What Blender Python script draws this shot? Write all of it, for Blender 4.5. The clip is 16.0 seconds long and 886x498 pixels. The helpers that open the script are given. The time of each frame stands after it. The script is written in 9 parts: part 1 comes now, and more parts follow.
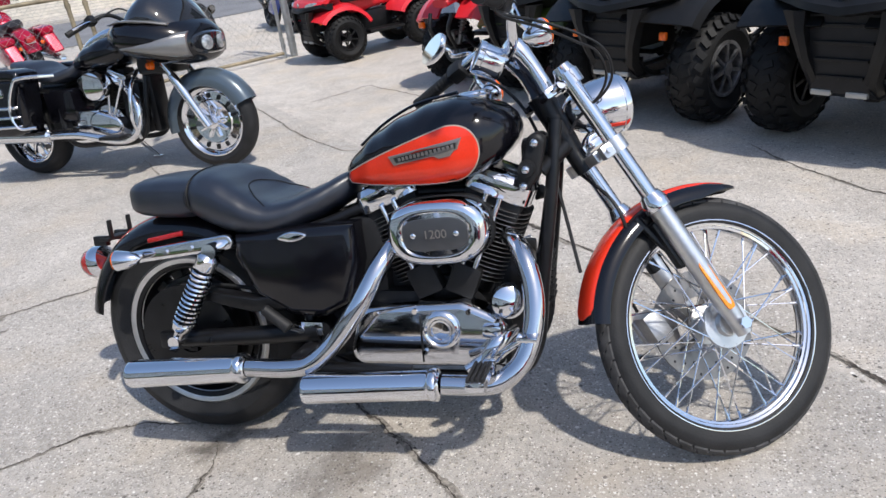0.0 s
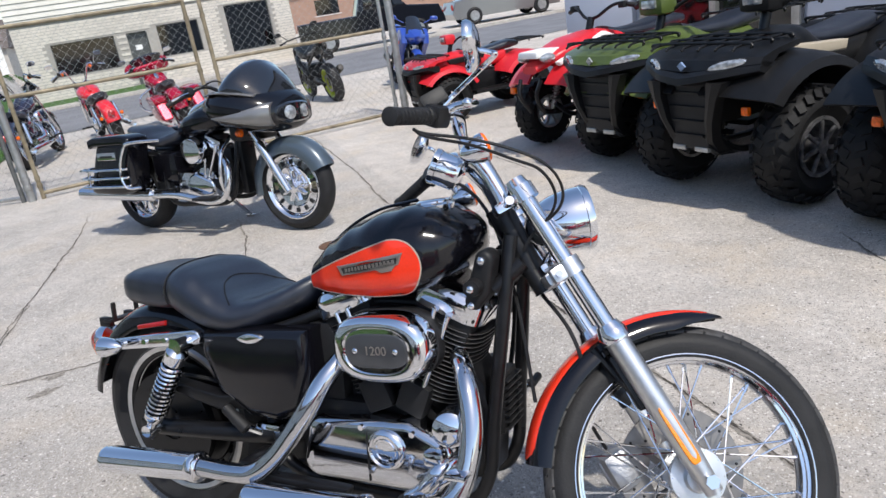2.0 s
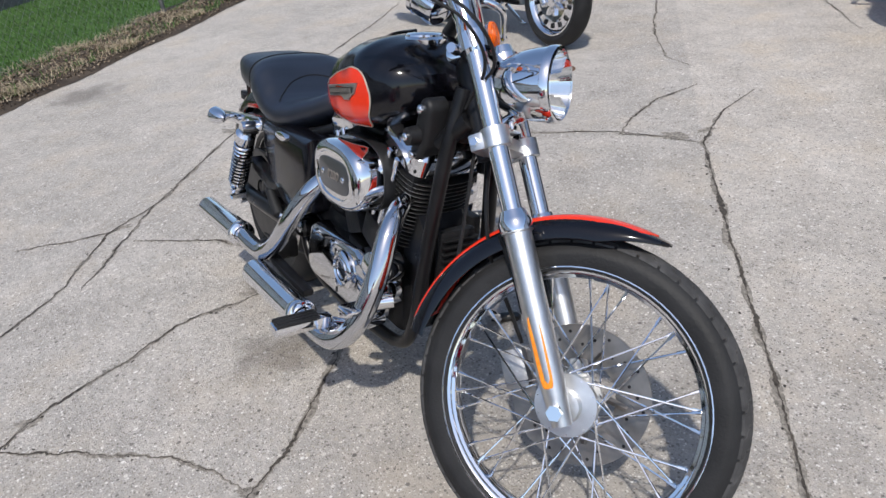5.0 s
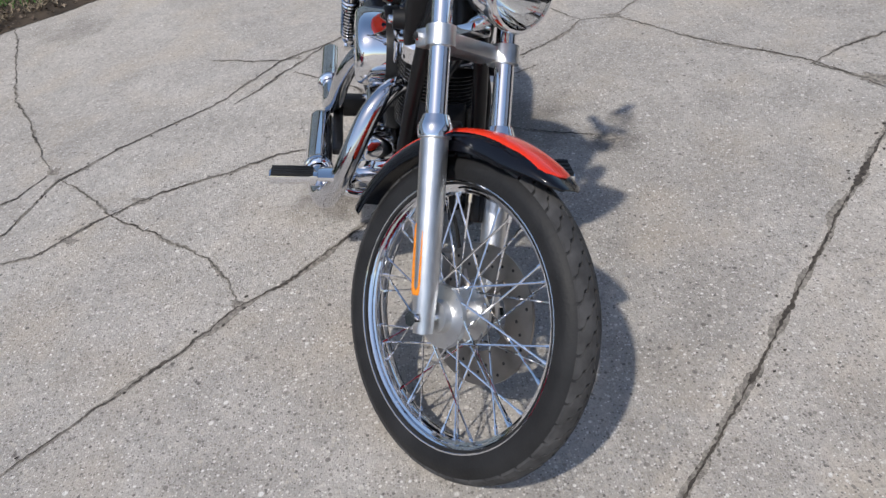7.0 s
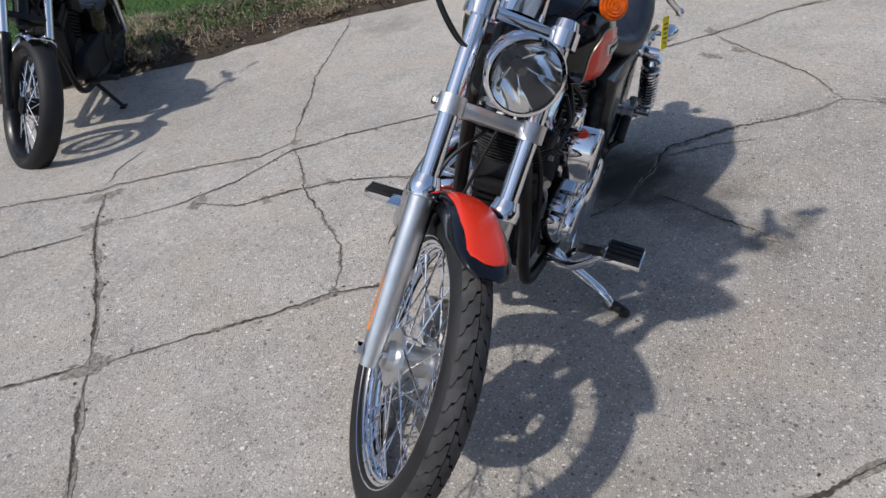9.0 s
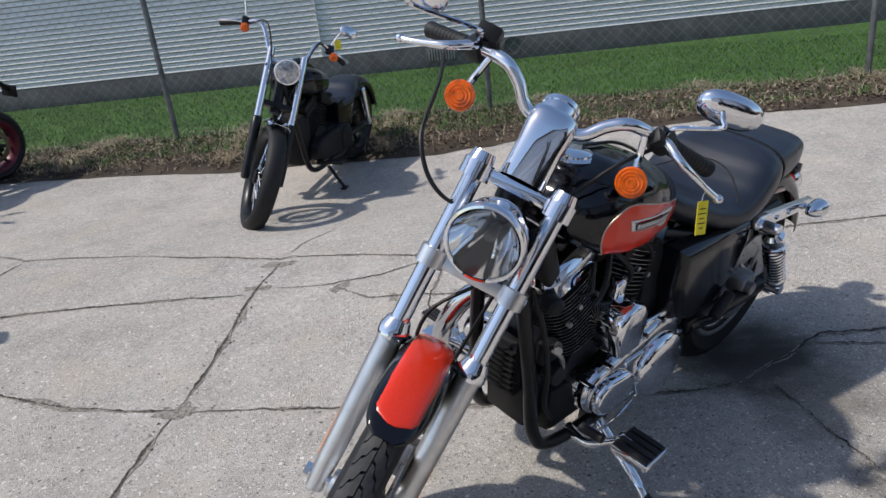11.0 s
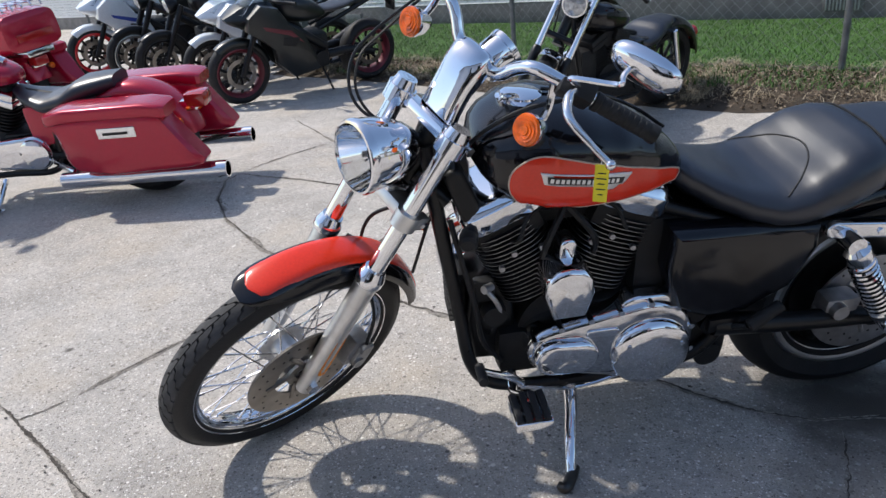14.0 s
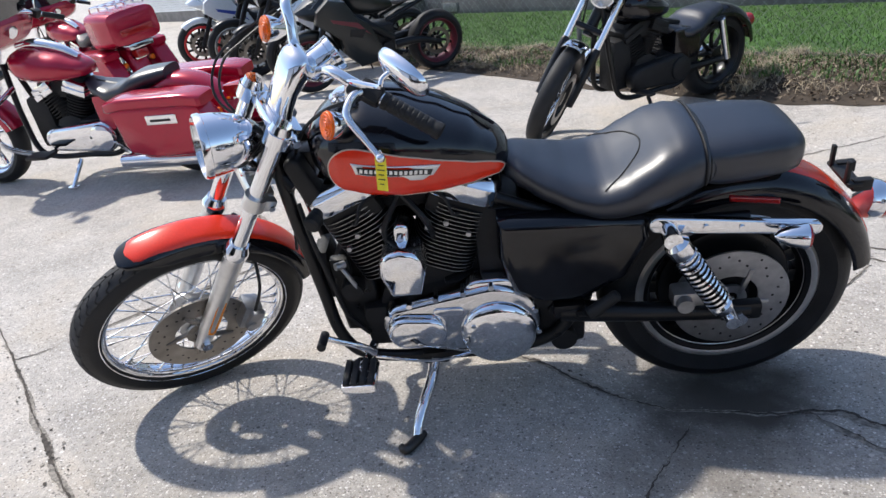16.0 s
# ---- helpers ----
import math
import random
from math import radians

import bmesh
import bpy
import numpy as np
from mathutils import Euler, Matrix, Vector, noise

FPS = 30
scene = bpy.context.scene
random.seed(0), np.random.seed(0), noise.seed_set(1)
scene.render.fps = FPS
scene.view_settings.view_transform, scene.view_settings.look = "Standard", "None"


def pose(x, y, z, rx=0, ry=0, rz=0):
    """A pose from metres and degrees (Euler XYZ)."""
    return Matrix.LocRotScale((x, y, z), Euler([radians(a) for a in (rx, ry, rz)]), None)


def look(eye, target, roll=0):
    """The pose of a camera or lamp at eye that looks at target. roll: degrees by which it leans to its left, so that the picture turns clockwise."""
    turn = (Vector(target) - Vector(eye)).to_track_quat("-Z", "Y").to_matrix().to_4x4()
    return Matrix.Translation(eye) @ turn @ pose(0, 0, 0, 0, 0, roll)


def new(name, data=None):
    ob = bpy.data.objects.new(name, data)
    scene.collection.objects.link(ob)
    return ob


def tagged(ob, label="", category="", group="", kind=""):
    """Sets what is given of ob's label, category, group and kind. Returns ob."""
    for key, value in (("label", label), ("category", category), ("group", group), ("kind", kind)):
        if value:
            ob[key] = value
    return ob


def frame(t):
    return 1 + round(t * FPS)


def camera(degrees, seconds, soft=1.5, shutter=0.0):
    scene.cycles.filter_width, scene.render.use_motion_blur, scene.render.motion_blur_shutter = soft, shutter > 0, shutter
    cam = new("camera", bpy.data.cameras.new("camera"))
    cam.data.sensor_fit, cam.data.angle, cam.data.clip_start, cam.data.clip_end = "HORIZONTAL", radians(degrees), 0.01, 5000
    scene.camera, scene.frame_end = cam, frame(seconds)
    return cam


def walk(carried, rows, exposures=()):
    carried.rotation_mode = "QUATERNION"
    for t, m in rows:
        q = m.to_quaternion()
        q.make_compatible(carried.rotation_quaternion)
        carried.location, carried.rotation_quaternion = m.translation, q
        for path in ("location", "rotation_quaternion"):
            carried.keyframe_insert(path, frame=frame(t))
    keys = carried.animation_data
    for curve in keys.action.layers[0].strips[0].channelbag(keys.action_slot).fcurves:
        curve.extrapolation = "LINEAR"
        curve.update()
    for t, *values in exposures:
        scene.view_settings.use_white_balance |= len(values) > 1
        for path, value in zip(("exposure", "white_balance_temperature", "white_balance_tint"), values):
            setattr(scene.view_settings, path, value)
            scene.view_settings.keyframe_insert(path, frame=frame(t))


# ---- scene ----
cam = camera(64.1, 16.0)
PATH = [
    (0, (1.289, -1.588, 1.286), (0.763, 0.149, 0.444), -8.1),
    (0.5, (1.313, -1.478, 1.284), (0.689, 0.221, 0.435), -8.5),
    (1, (1.385, -1.402, 1.307), (0.712, 0.291, 0.482), -8.7),
    (1.5, (1.545, -1.348, 1.327), (0.776, 0.337, 0.574), -9.5),
    (2, (1.676, -1.293, 1.339), (0.788, 0.369, 0.668), -9.5),
    (2.5, (1.755, -1.155, 1.324), (0.764, 0.442, 0.639), -7.5),
    (3, (1.833, -1.045, 1.312), (0.727, 0.449, 0.573), -6.5),
    (3.5, (1.993, -0.948, 1.305), (0.747, 0.4, 0.512), -6.5),
    (4, (2.122, -0.863, 1.286), (0.762, 0.312, 0.409), -7.6),
    (4.2, (2.145, -0.822, 1.273), (0.752, 0.285, 0.36), -7.8),
    (6.3, (2.4718, -0.2641, 1.2051), (0.8375, 0.0751, 0.1034), -7.65),
    (6.5, (2.4728, -0.1932, 1.1982), (0.85, 0.0626, 0.0572), -7.46),
    (7, (2.5006, -0.0149, 1.213), (0.9005, 0.0348, 0.0135), -7.91),
    (7.5, (2.5664, 0.1825, 1.2331), (0.9496, 0.0279, 0.0665), -6.5),
    (8, (2.5271, 0.3289, 1.2187), (0.9232, -0.0601, 0.0892), -7.35),
    (8.5, (2.44, 0.4707, 1.2298), (0.9171, -0.1407, 0.0868), -8.1),
    (9, (2.4064, 0.6475, 1.2503), (0.9289, -0.1664, 0.1759), -8.65),
    (9.5, (2.3612, 0.8014, 1.2695), (0.9426, -0.2131, 0.2908), -7.7),
    (10, (2.2445, 0.9036, 1.2695), (0.8859, -0.2715, 0.3894), -7.77),
    (10.2, (2.1952, 0.9391, 1.2805), (0.8686, -0.2852, 0.4198), -7.76),
    (12.3, (1.7125, 1.3214, 1.2433), (0.9799, -0.4298, 0.6147), -5.52),
    (12.5, (1.6399, 1.3652, 1.2269), (0.9945, -0.418, 0.5914), -5.74),
    (13, (1.4731, 1.5009, 1.218), (1.0065, -0.3276, 0.5562), -4.3),
    (13.5, (1.3398, 1.558, 1.192), (1.0146, -0.2797, 0.4729), -4.39),
    (14, (1.211, 1.5666, 1.1729), (1.0533, -0.2637, 0.3813), -5.73),
    (14.5, (1.0528, 1.6366, 1.1805), (1.024, -0.2001, 0.3878), -6.52),
    (15, (0.8804, 1.7221, 1.1826), (0.915, -0.1273, 0.4216), -6.44),
    (15.5, (0.7272, 1.7404, 1.163), (0.8148, -0.1075, 0.4019), -7.35),
    (16, (0.5711, 1.757, 1.1626), (0.7624, -0.071, 0.375), -7.69),
]
EXPOSURES = [(0, 0.38), (2, 0.35), (3.4, 0.34), (4.2, 0.23), (6.3, 0.04), (7, -0.04), (9, -0.11), (10.2, -0.02), (12.3, 0.13), (13.5, 0.29), (15, 0.46), (16, 0.59)]
walk(cam, [(t, look(eye, target, roll)) for t, eye, target, roll in PATH], exposures=EXPOSURES)

# ---- sky and sun ----
SUN_TO = Vector((0.458, -0.321, 0.829)).normalized()
world = bpy.data.worlds.new("sky")
scene.world = world
world.use_nodes = True
sky = world.node_tree.nodes.new("ShaderNodeTexSky")
sky.sky_type = "NISHITA"
sky.sun_disc = False
sky.sun_elevation = math.asin(SUN_TO.z)
sky.sun_rotation = math.atan2(SUN_TO.x, SUN_TO.y)
background = world.node_tree.nodes["Background"]
world.node_tree.links.new(sky.outputs[0], background.inputs[0])
background.inputs[1].default_value = 0.15
sun = new("sun", bpy.data.lights.new("sun", "SUN"))
sun.data.energy, sun.data.angle, sun.data.color = 3.3, radians(1.8), (1.0, 0.955, 0.885)
sun.matrix_world = look((0, 0, 20), Vector((0, 0, 20)) - SUN_TO)

# ---- materials ----
def material(name, color, rough=0.5, metal=0.0, coat=0.0, vary=0.0, scale=8.0, bump=0.0, bump_scale=60.0, rough_vary=0.0, glow=0.0, each=0.0):
    m = bpy.data.materials.new(name)
    m.use_nodes = True
    nt = m.node_tree
    b = nt.nodes["Principled BSDF"]
    b.inputs["Base Color"].default_value = (*color, 1)
    b.inputs["Roughness"].default_value = rough
    b.inputs["Metallic"].default_value = metal
    b.inputs["Coat Weight"].default_value = coat
    b.inputs["Coat Roughness"].default_value = 0.04
    if glow:
        b.inputs["Emission Color"].default_value = (*color, 1)
        b.inputs["Emission Strength"].default_value = glow
    tex = nt.nodes.new("ShaderNodeTexCoord")
    if vary or rough_vary or each:
        n1 = nt.nodes.new("ShaderNodeTexNoise")
        n1.inputs["Scale"].default_value = scale
        n1.inputs["Detail"].default_value = 7
        nt.links.new(tex.outputs["Object"], n1.inputs["Vector"])
    if vary or each:
        ramp = nt.nodes.new("ShaderNodeMapRange")
        ramp.inputs["From Min"].default_value, ramp.inputs["From Max"].default_value = 0.3, 0.7
        ramp.inputs["To Min"].default_value, ramp.inputs["To Max"].default_value = 1 - vary, 1 + vary
        nt.links.new(n1.outputs["Fac"], ramp.inputs["Value"])
        hsv = nt.nodes.new("ShaderNodeHueSaturation")
        hsv.inputs["Color"].default_value = (*color, 1)
        out = ramp.outputs["Result"]
        if each:
            info = nt.nodes.new("ShaderNodeObjectInfo")
            er = nt.nodes.new("ShaderNodeMapRange")
            er.inputs["To Min"].default_value, er.inputs["To Max"].default_value = 1 - each, 1 + each
            nt.links.new(info.outputs["Random"], er.inputs["Value"])
            mul = nt.nodes.new("ShaderNodeMath")
            mul.operation = "MULTIPLY"
            nt.links.new(out, mul.inputs[0])
            nt.links.new(er.outputs["Result"], mul.inputs[1])
            out = mul.outputs[0]
        nt.links.new(out, hsv.inputs["Value"])
        nt.links.new(hsv.outputs["Color"], b.inputs["Base Color"])
    if rough_vary:
        rr = nt.nodes.new("ShaderNodeMapRange")
        rr.inputs["To Min"].default_value, rr.inputs["To Max"].default_value = max(0.0, rough - rough_vary), min(1.0, rough + rough_vary)
        nt.links.new(n1.outputs["Fac"], rr.inputs["Value"])
        nt.links.new(rr.outputs["Result"], b.inputs["Roughness"])
    if bump:
        n2 = nt.nodes.new("ShaderNodeTexNoise")
        n2.inputs["Scale"].default_value = bump_scale
        n2.inputs["Detail"].default_value = 5
        nt.links.new(tex.outputs["Object"], n2.inputs["Vector"])
        bp = nt.nodes.new("ShaderNodeBump")
        bp.inputs["Strength"].default_value = bump
        bp.inputs["Distance"].default_value = 0.01
        nt.links.new(n2.outputs["Fac"], bp.inputs["Height"])
        nt.links.new(bp.outputs["Normal"], b.inputs["Normal"])
    return m


CHROME = material("chrome", (0.80, 0.81, 0.84), 0.045, 1.0, rough_vary=0.03, scale=14)
POLISH = material("worn_chrome", (0.62, 0.63, 0.66), 0.07, 1.0, rough_vary=0.05, scale=9)
SATIN = material("satin_aluminium", (0.66, 0.66, 0.66), 0.36, 1.0, vary=0.1, scale=30, bump=0.06, bump_scale=300)
CAST = material("cast_aluminium", (0.42, 0.42, 0.43), 0.45, 1.0, vary=0.15, scale=40, bump=0.15, bump_scale=250)
STEEL = material("disc_steel", (0.27, 0.25, 0.23), 0.38, 1.0, vary=0.25, scale=18, rough_vary=0.1)
DARKSTEEL = material("dark_disc_steel", (0.085, 0.080, 0.076), 0.42, 1.0, vary=0.3, scale=18, rough_vary=0.1)
BLACK = material("black_gloss_paint", (0.004, 0.004, 0.006), 0.11, 0.0, rough_vary=0.05, scale=6)
ORANGE = material("orange_paint", (0.74, 0.034, 0.010), 0.24, 0.0, coat=0.2, vary=0.05, scale=200)
TREAD = material("worn_tread_rubber", (0.050, 0.049, 0.050), 0.75, 0.0, vary=0.4, scale=25, bump=0.1, bump_scale=200)
BOWL = material("lamp_reflector", (0.90, 0.90, 0.91), 0.06, 1.0)
FINEDGE = material("machined_fin_edge", (0.34, 0.34, 0.34), 0.42, 1.0, vary=0.3, scale=40)
FRAME = material("black_frame_enamel", (0.007, 0.007, 0.008), 0.32, 0.0, vary=0.3, scale=25, rough_vary=0.12)
CRINKLE = material("black_wrinkle_finish", (0.009, 0.009, 0.010), 0.55, 0.0, vary=0.3, scale=40, bump=0.25, bump_scale=400)
LEATHER = material("black_vinyl", (0.010, 0.013, 0.022), 0.37, 0.0, vary=0.15, scale=12, bump=0.07, bump_scale=420, rough_vary=0.05)
LEATHER.node_tree.nodes["Principled BSDF"].inputs["Specular IOR Level"].default_value = 0.75
RUBBER = material("tyre_rubber", (0.014, 0.014, 0.015), 0.6, 0.0, vary=0.35, scale=14, bump=0.12, bump_scale=160, rough_vary=0.1)
for m_, v_ in ((FRAME, 0.32), (CRINKLE, 0.28)):
    m_.node_tree.nodes["Principled BSDF"].inputs["Specular IOR Level"].default_value = v_
PLASTIC = material("black_plastic", (0.011, 0.011, 0.012), 0.5, 0.0, vary=0.25, scale=20, bump=0.08, bump_scale=300)
GREYPL = material("grey_plastic", (0.07, 0.07, 0.075), 0.45, 0.0, vary=0.2, scale=20)
AMBER = material("amber_lens", (0.72, 0.115, 0.003), 0.16, 0.0, coat=0.15, vary=0.35, scale=60, bump=0.25, bump_scale=260)
AMBERY = material("amber_reflector", (0.80, 0.25, 0.015), 0.25, 0.0, vary=0.25, scale=220, bump=0.3, bump_scale=400)
REDLENS = material("red_lens", (0.35, 0.012, 0.012), 0.15, 0.0, coat=0.8, vary=0.12, scale=60)
TRIM = material("silver_pinstripe", (0.55, 0.46, 0.38), 0.4, 0.4)
BADGE = material("badge_grey", (0.30, 0.27, 0.25), 0.35, 0.7)
BADGEL = material("badge_silver", (0.75, 0.75, 0.74), 0.3, 0.6)
BADGEK = material("badge_black", (0.02, 0.02, 0.02), 0.4)
YELLOW = material("yellow_tag_card", (0.85, 0.70, 0.03), 0.6, vary=0.08, scale=40)
INK = material("dark_print", (0.03, 0.03, 0.02), 0.7)
WHITE = material("white_paint", (0.78, 0.78, 0.77), 0.45, vary=0.06, scale=5)
GREYINSERT = material("dark_insert", (0.05, 0.052, 0.058), 0.3, 0.2, coat=0.4, vary=0.1, scale=30)


def glass(name, tint=(1, 1, 1), rough=0.0):
    m = material(name, tint, rough)
    b = m.node_tree.nodes["Principled BSDF"]
    b.inputs["Transmission Weight"].default_value = 1.0
    b.inputs["IOR"].default_value = 1.3
    return m


CLEAR = bpy.data.materials.new("clear_lamp_glass")
CLEAR.use_nodes = True
nt = CLEAR.node_tree
mixer, thru, shine = (nt.nodes.new(k) for k in ("ShaderNodeMixShader", "ShaderNodeBsdfTransparent", "ShaderNodeBsdfGlossy"))
shine.inputs["Roughness"].default_value = 0.03
thru.inputs["Color"].default_value = (0.93, 0.95, 0.96, 1)
mixer.inputs[0].default_value = 0.07
nt.links.new(thru.outputs[0], mixer.inputs[1])
nt.links.new(shine.outputs[0], mixer.inputs[2])
nt.links.new(mixer.outputs[0], nt.nodes["Material Output"].inputs[0])

for dull in (FRAME, CRINKLE, PLASTIC, RUBBER, TREAD):
    dull.node_tree.nodes["Principled BSDF"].inputs["Specular IOR Level"].default_value = 0.32

# ---- mesh tools ----
def part(name, bm, mat, parent=None, label="", m=None, sharp=38):
    """Links a bmesh as one mesh object under a thing or a part."""
    if m is not None:
        bm.transform(m)
    bmesh.ops.recalc_face_normals(bm, faces=bm.faces)
    lim = radians(sharp)
    for f in bm.faces:
        f.smooth = True
    for e in bm.edges:
        e.smooth = len(e.link_faces) == 2 and e.calc_face_angle(0) < lim
    me = bpy.data.meshes.new(name)
    bm.to_mesh(me)
    bm.free()
    me.materials.append(mat)
    ob = new(name, me)
    ob.parent = parent
    if label:
        ob["label"] = label
    return ob


def again(ob, m, parent=None):
    """Another object on the same mesh, as a piece of the same parent."""
    o = new(ob.name.split(".")[0], ob.data)
    o.parent = parent or ob.parent
    o.matrix_basis = m
    if "label" in ob:
        o["label"] = ob["label"]
    return o


def thing(name, m, label, category, group="", kind=""):
    ob = new(name)
    ob.empty_display_size = 0.1
    ob.matrix_world = m
    return tagged(ob, label, category, group, kind)


def B():
    return bmesh.new()


def V(*a):
    return Vector(a)


def spline(pts, steps=6):
    """A smooth run of points through pts."""
    p = [Vector(q) for q in pts]
    if len(p) < 3:
        return p
    p = [2 * p[0] - p[1]] + p + [2 * p[-1] - p[-2]]
    out = []
    for i in range(1, len(p) - 2):
        for k in range(steps):
            t = k / steps
            a, b, c, d = p[i - 1], p[i], p[i + 1], p[i + 2]
            out.append(0.5 * ((2 * b) + (c - a) * t + (2 * a - 5 * b + 4 * c - d) * t * t + (3 * b - a - 3 * c + d) * t ** 3))
    out.append(p[-2])
    return out


def tab(x, table):
    """Linear look-up in rows of (x, values...)."""
    if x <= table[0][0]:
        return table[0][1:]
    for a, b in zip(table, table[1:]):
        if x <= b[0]:
            f = (x - a[0]) / (b[0] - a[0])
            f = f * f * (3 - 2 * f) * 0.35 + f * 0.65
            return tuple(u + (v - u) * f for u, v in zip(a[1:], b[1:]))
    return table[-1][1:]


def loft(bm, rings, caps=True, closed=True):
    vs = [[bm.verts.new(p) for p in r] for r in rings]
    n = len(vs[0])
    for a, b in zip(vs, vs[1:]):
        for i in range(n if closed else n - 1):
            j = (i + 1) % n
            try:
                bm.faces.new((a[i], a[j], b[j], b[i]))
            except ValueError:
                pass
    if caps and closed:
        bm.faces.new(vs[0])
        bm.faces.new(vs[-1])
    return bm


def tube(bm, pts, r, n=10, steps=6, caps=True, smooth=True):
    """A round bar along pts; r is one radius or one for each point of pts."""
    p = spline(pts, steps) if smooth else [Vector(q) for q in pts]
    rings, up = [], None
    for i, q in enumerate(p):
        d = (p[min(i + 1, len(p) - 1)] - p[max(i - 1, 0)]).normalized()
        if up is None:
            up = d.orthogonal().normalized()
        up = (up - d * up.dot(d)).normalized()
        side = d.cross(up)
        if isinstance(r, (int, float)):
            rr = r
        else:
            f = i / max(1, len(p) - 1) * (len(r) - 1)
            k = min(int(f), len(r) - 2)
            rr = r[k] + (r[k + 1] - r[k]) * (f - k)
        rings.append([q + rr * (math.cos(a) * up + math.sin(a) * side) for a in (2 * math.pi * j / n for j in range(n))])
    return loft(bm, rings, caps)


def cyl(bm, a, b, r, r2=None, n=20, caps=True):
    a, b = Vector(a), Vector(b)
    return tube(bm, [a, b], [r, r if r2 is None else r2], n, smooth=False, caps=caps)


def lathe(bm, profile, a, axis, n=32, close=False):
    """A turned body: profile of (distance along the axis, radius)."""
    a, d = Vector(a), Vector(axis).normalized()
    up = d.orthogonal().normalized()
    side = d.cross(up)
    rows = list(profile) + ([profile[0]] if close else [])
    rings = [[a + d * h + max(r, 1e-4) * (math.cos(t) * up + math.sin(t) * side) for t in (2 * math.pi * j / n for j in range(n))] for h, r in rows]
    return loft(bm, rings, caps=not close)


def box(bm, c, s, bevel=0.0, m=None, seg=2):
    r = bmesh.ops.create_cube(bm, size=1.0)
    vs = r["verts"]
    mat = Matrix.Translation(c) @ Matrix.Diagonal((*s, 1))
    if m is not None:
        mat = m @ mat
    bmesh.ops.transform(bm, matrix=mat, verts=vs)
    if bevel:
        es = list({e for v in vs for e in v.link_edges})
        bmesh.ops.bevel(bm, geom=es, offset=bevel, segments=seg, profile=0.6, affect="EDGES")
    return bm


def slab(bm, pts, y0, y1, bevel=0.0, m=None, seg=3):
    """A flat outline in x and z, pulled from y0 to y1, with its rim rounded."""
    area = sum(a[0] * b[1] - b[0] * a[1] for a, b in zip(pts, pts[1:] + pts[:1]))
    if area < 0:
        pts = pts[::-1]
    n = len(pts)

    def inset(d):
        out = []
        for i in range(n):
            p, q, r = Vector(pts[i - 1]), Vector(pts[i]), Vector(pts[(i + 1) % n])
            a, b = (q - p).normalized(), (r - q).normalized()
            na, nb = Vector((-a.y, a.x)), Vector((-b.y, b.x))
            k = na + nb
            k = k / max(0.35, k.dot(na)) if k.length > 1e-6 else na
            out.append(q + k * d)
        return out
    sgn = 1 if y1 > y0 else -1
    rings = [[V(x, y0, z) for x, z in pts]]
    if bevel:
        for i in range(seg + 1):
            t = i / seg * math.pi / 2
            rings.append([V(p.x, y1 - sgn * bevel * (1 - math.sin(t)), p.y) for p in inset(bevel * (1 - math.cos(t)))])
    else:
        rings.append([V(x, y1, z) for x, z in pts])
    if m is not None:
        rings = [[m @ p for p in r] for r in rings]
    return loft(bm, rings)


def oval(cx, cz, hx, hz, n=32, p=2.6, turn=0.0):
    out = []
    for i in range(n):
        t = 2 * math.pi * i / n
        c, s = math.cos(t), math.sin(t)
        x, z = hx * math.copysign(abs(c) ** (2 / p), c), hz * math.copysign(abs(s) ** (2 / p), s)
        out.append((cx + x * math.cos(turn) - z * math.sin(turn), cz + x * math.sin(turn) + z * math.cos(turn)))
    return out


def hull2(circles, n=14):
    """Outline round several circles (x, z, r)."""
    pts = [(x + r * math.cos(2 * math.pi * i / (3 * n)), z + r * math.sin(2 * math.pi * i / (3 * n))) for x, z, r in circles for i in range(3 * n)]
    pts = sorted(set(pts))

    def half(ps):
        h = []
        for q in ps:
            while len(h) > 1 and (h[-1][0] - h[-2][0]) * (q[1] - h[-2][1]) - (h[-1][1] - h[-2][1]) * (q[0] - h[-2][0]) <= 1e-9:
                h.pop()
            h.append(q)
        return h
    lo, hi = half(pts), half(pts[::-1])
    return lo[:-1] + hi[:-1]


def ring_x(x, cy, z0, z1, hw, p=2.4, n=28, dish=0.0, flat=1.0):
    """A cross-section at x: a rounded shape between z0 and z1."""
    out, cz, hz = [], (z0 + z1) / 2, (z1 - z0) / 2
    for i in range(n):
        t = 2 * math.pi * i / n
        c, s = math.cos(t), math.sin(t)
        y = hw * math.copysign(abs(c) ** (2 / p), c)
        z = hz * math.copysign(abs(s) ** (2 / p), s)
        if s > 0 and dish:
            z -= dish * max(0.0, 1 - (y / (hw * 0.8)) ** 2) * s
        if s < 0:
            y *= flat + (1 - flat) * (1 + s)
        out.append(V(x, cy + y, cz + z))
    return out


def ball(bm, c, r, u=16, v=10, m=None):
    mat = Matrix.Translation(c) @ Matrix.Diagonal((*(r if isinstance(r, (tuple, list)) else (r, r, r)), 1))
    bmesh.ops.create_uvsphere(bm, u_segments=u, v_segments=v, radius=1.0, matrix=mat if m is None else m @ mat)
    return bm


def words(name, text, size, m, mat, parent, depth=0.0008):
    """Raised lettering as a mesh, in the built-in font."""
    cu = bpy.data.curves.new(name, "FONT")
    cu.body, cu.size, cu.extrude = text, size, depth
    cu.align_x, cu.align_y = "CENTER", "CENTER"
    tmp = bpy.data.objects.new(name, cu)
    me = bpy.data.meshes.new_from_object(tmp)
    bpy.data.objects.remove(tmp)
    me.materials.clear()
    me.materials.append(mat)
    ob = new(name, me)
    ob.parent = parent
    ob.matrix_basis = m
    return ob


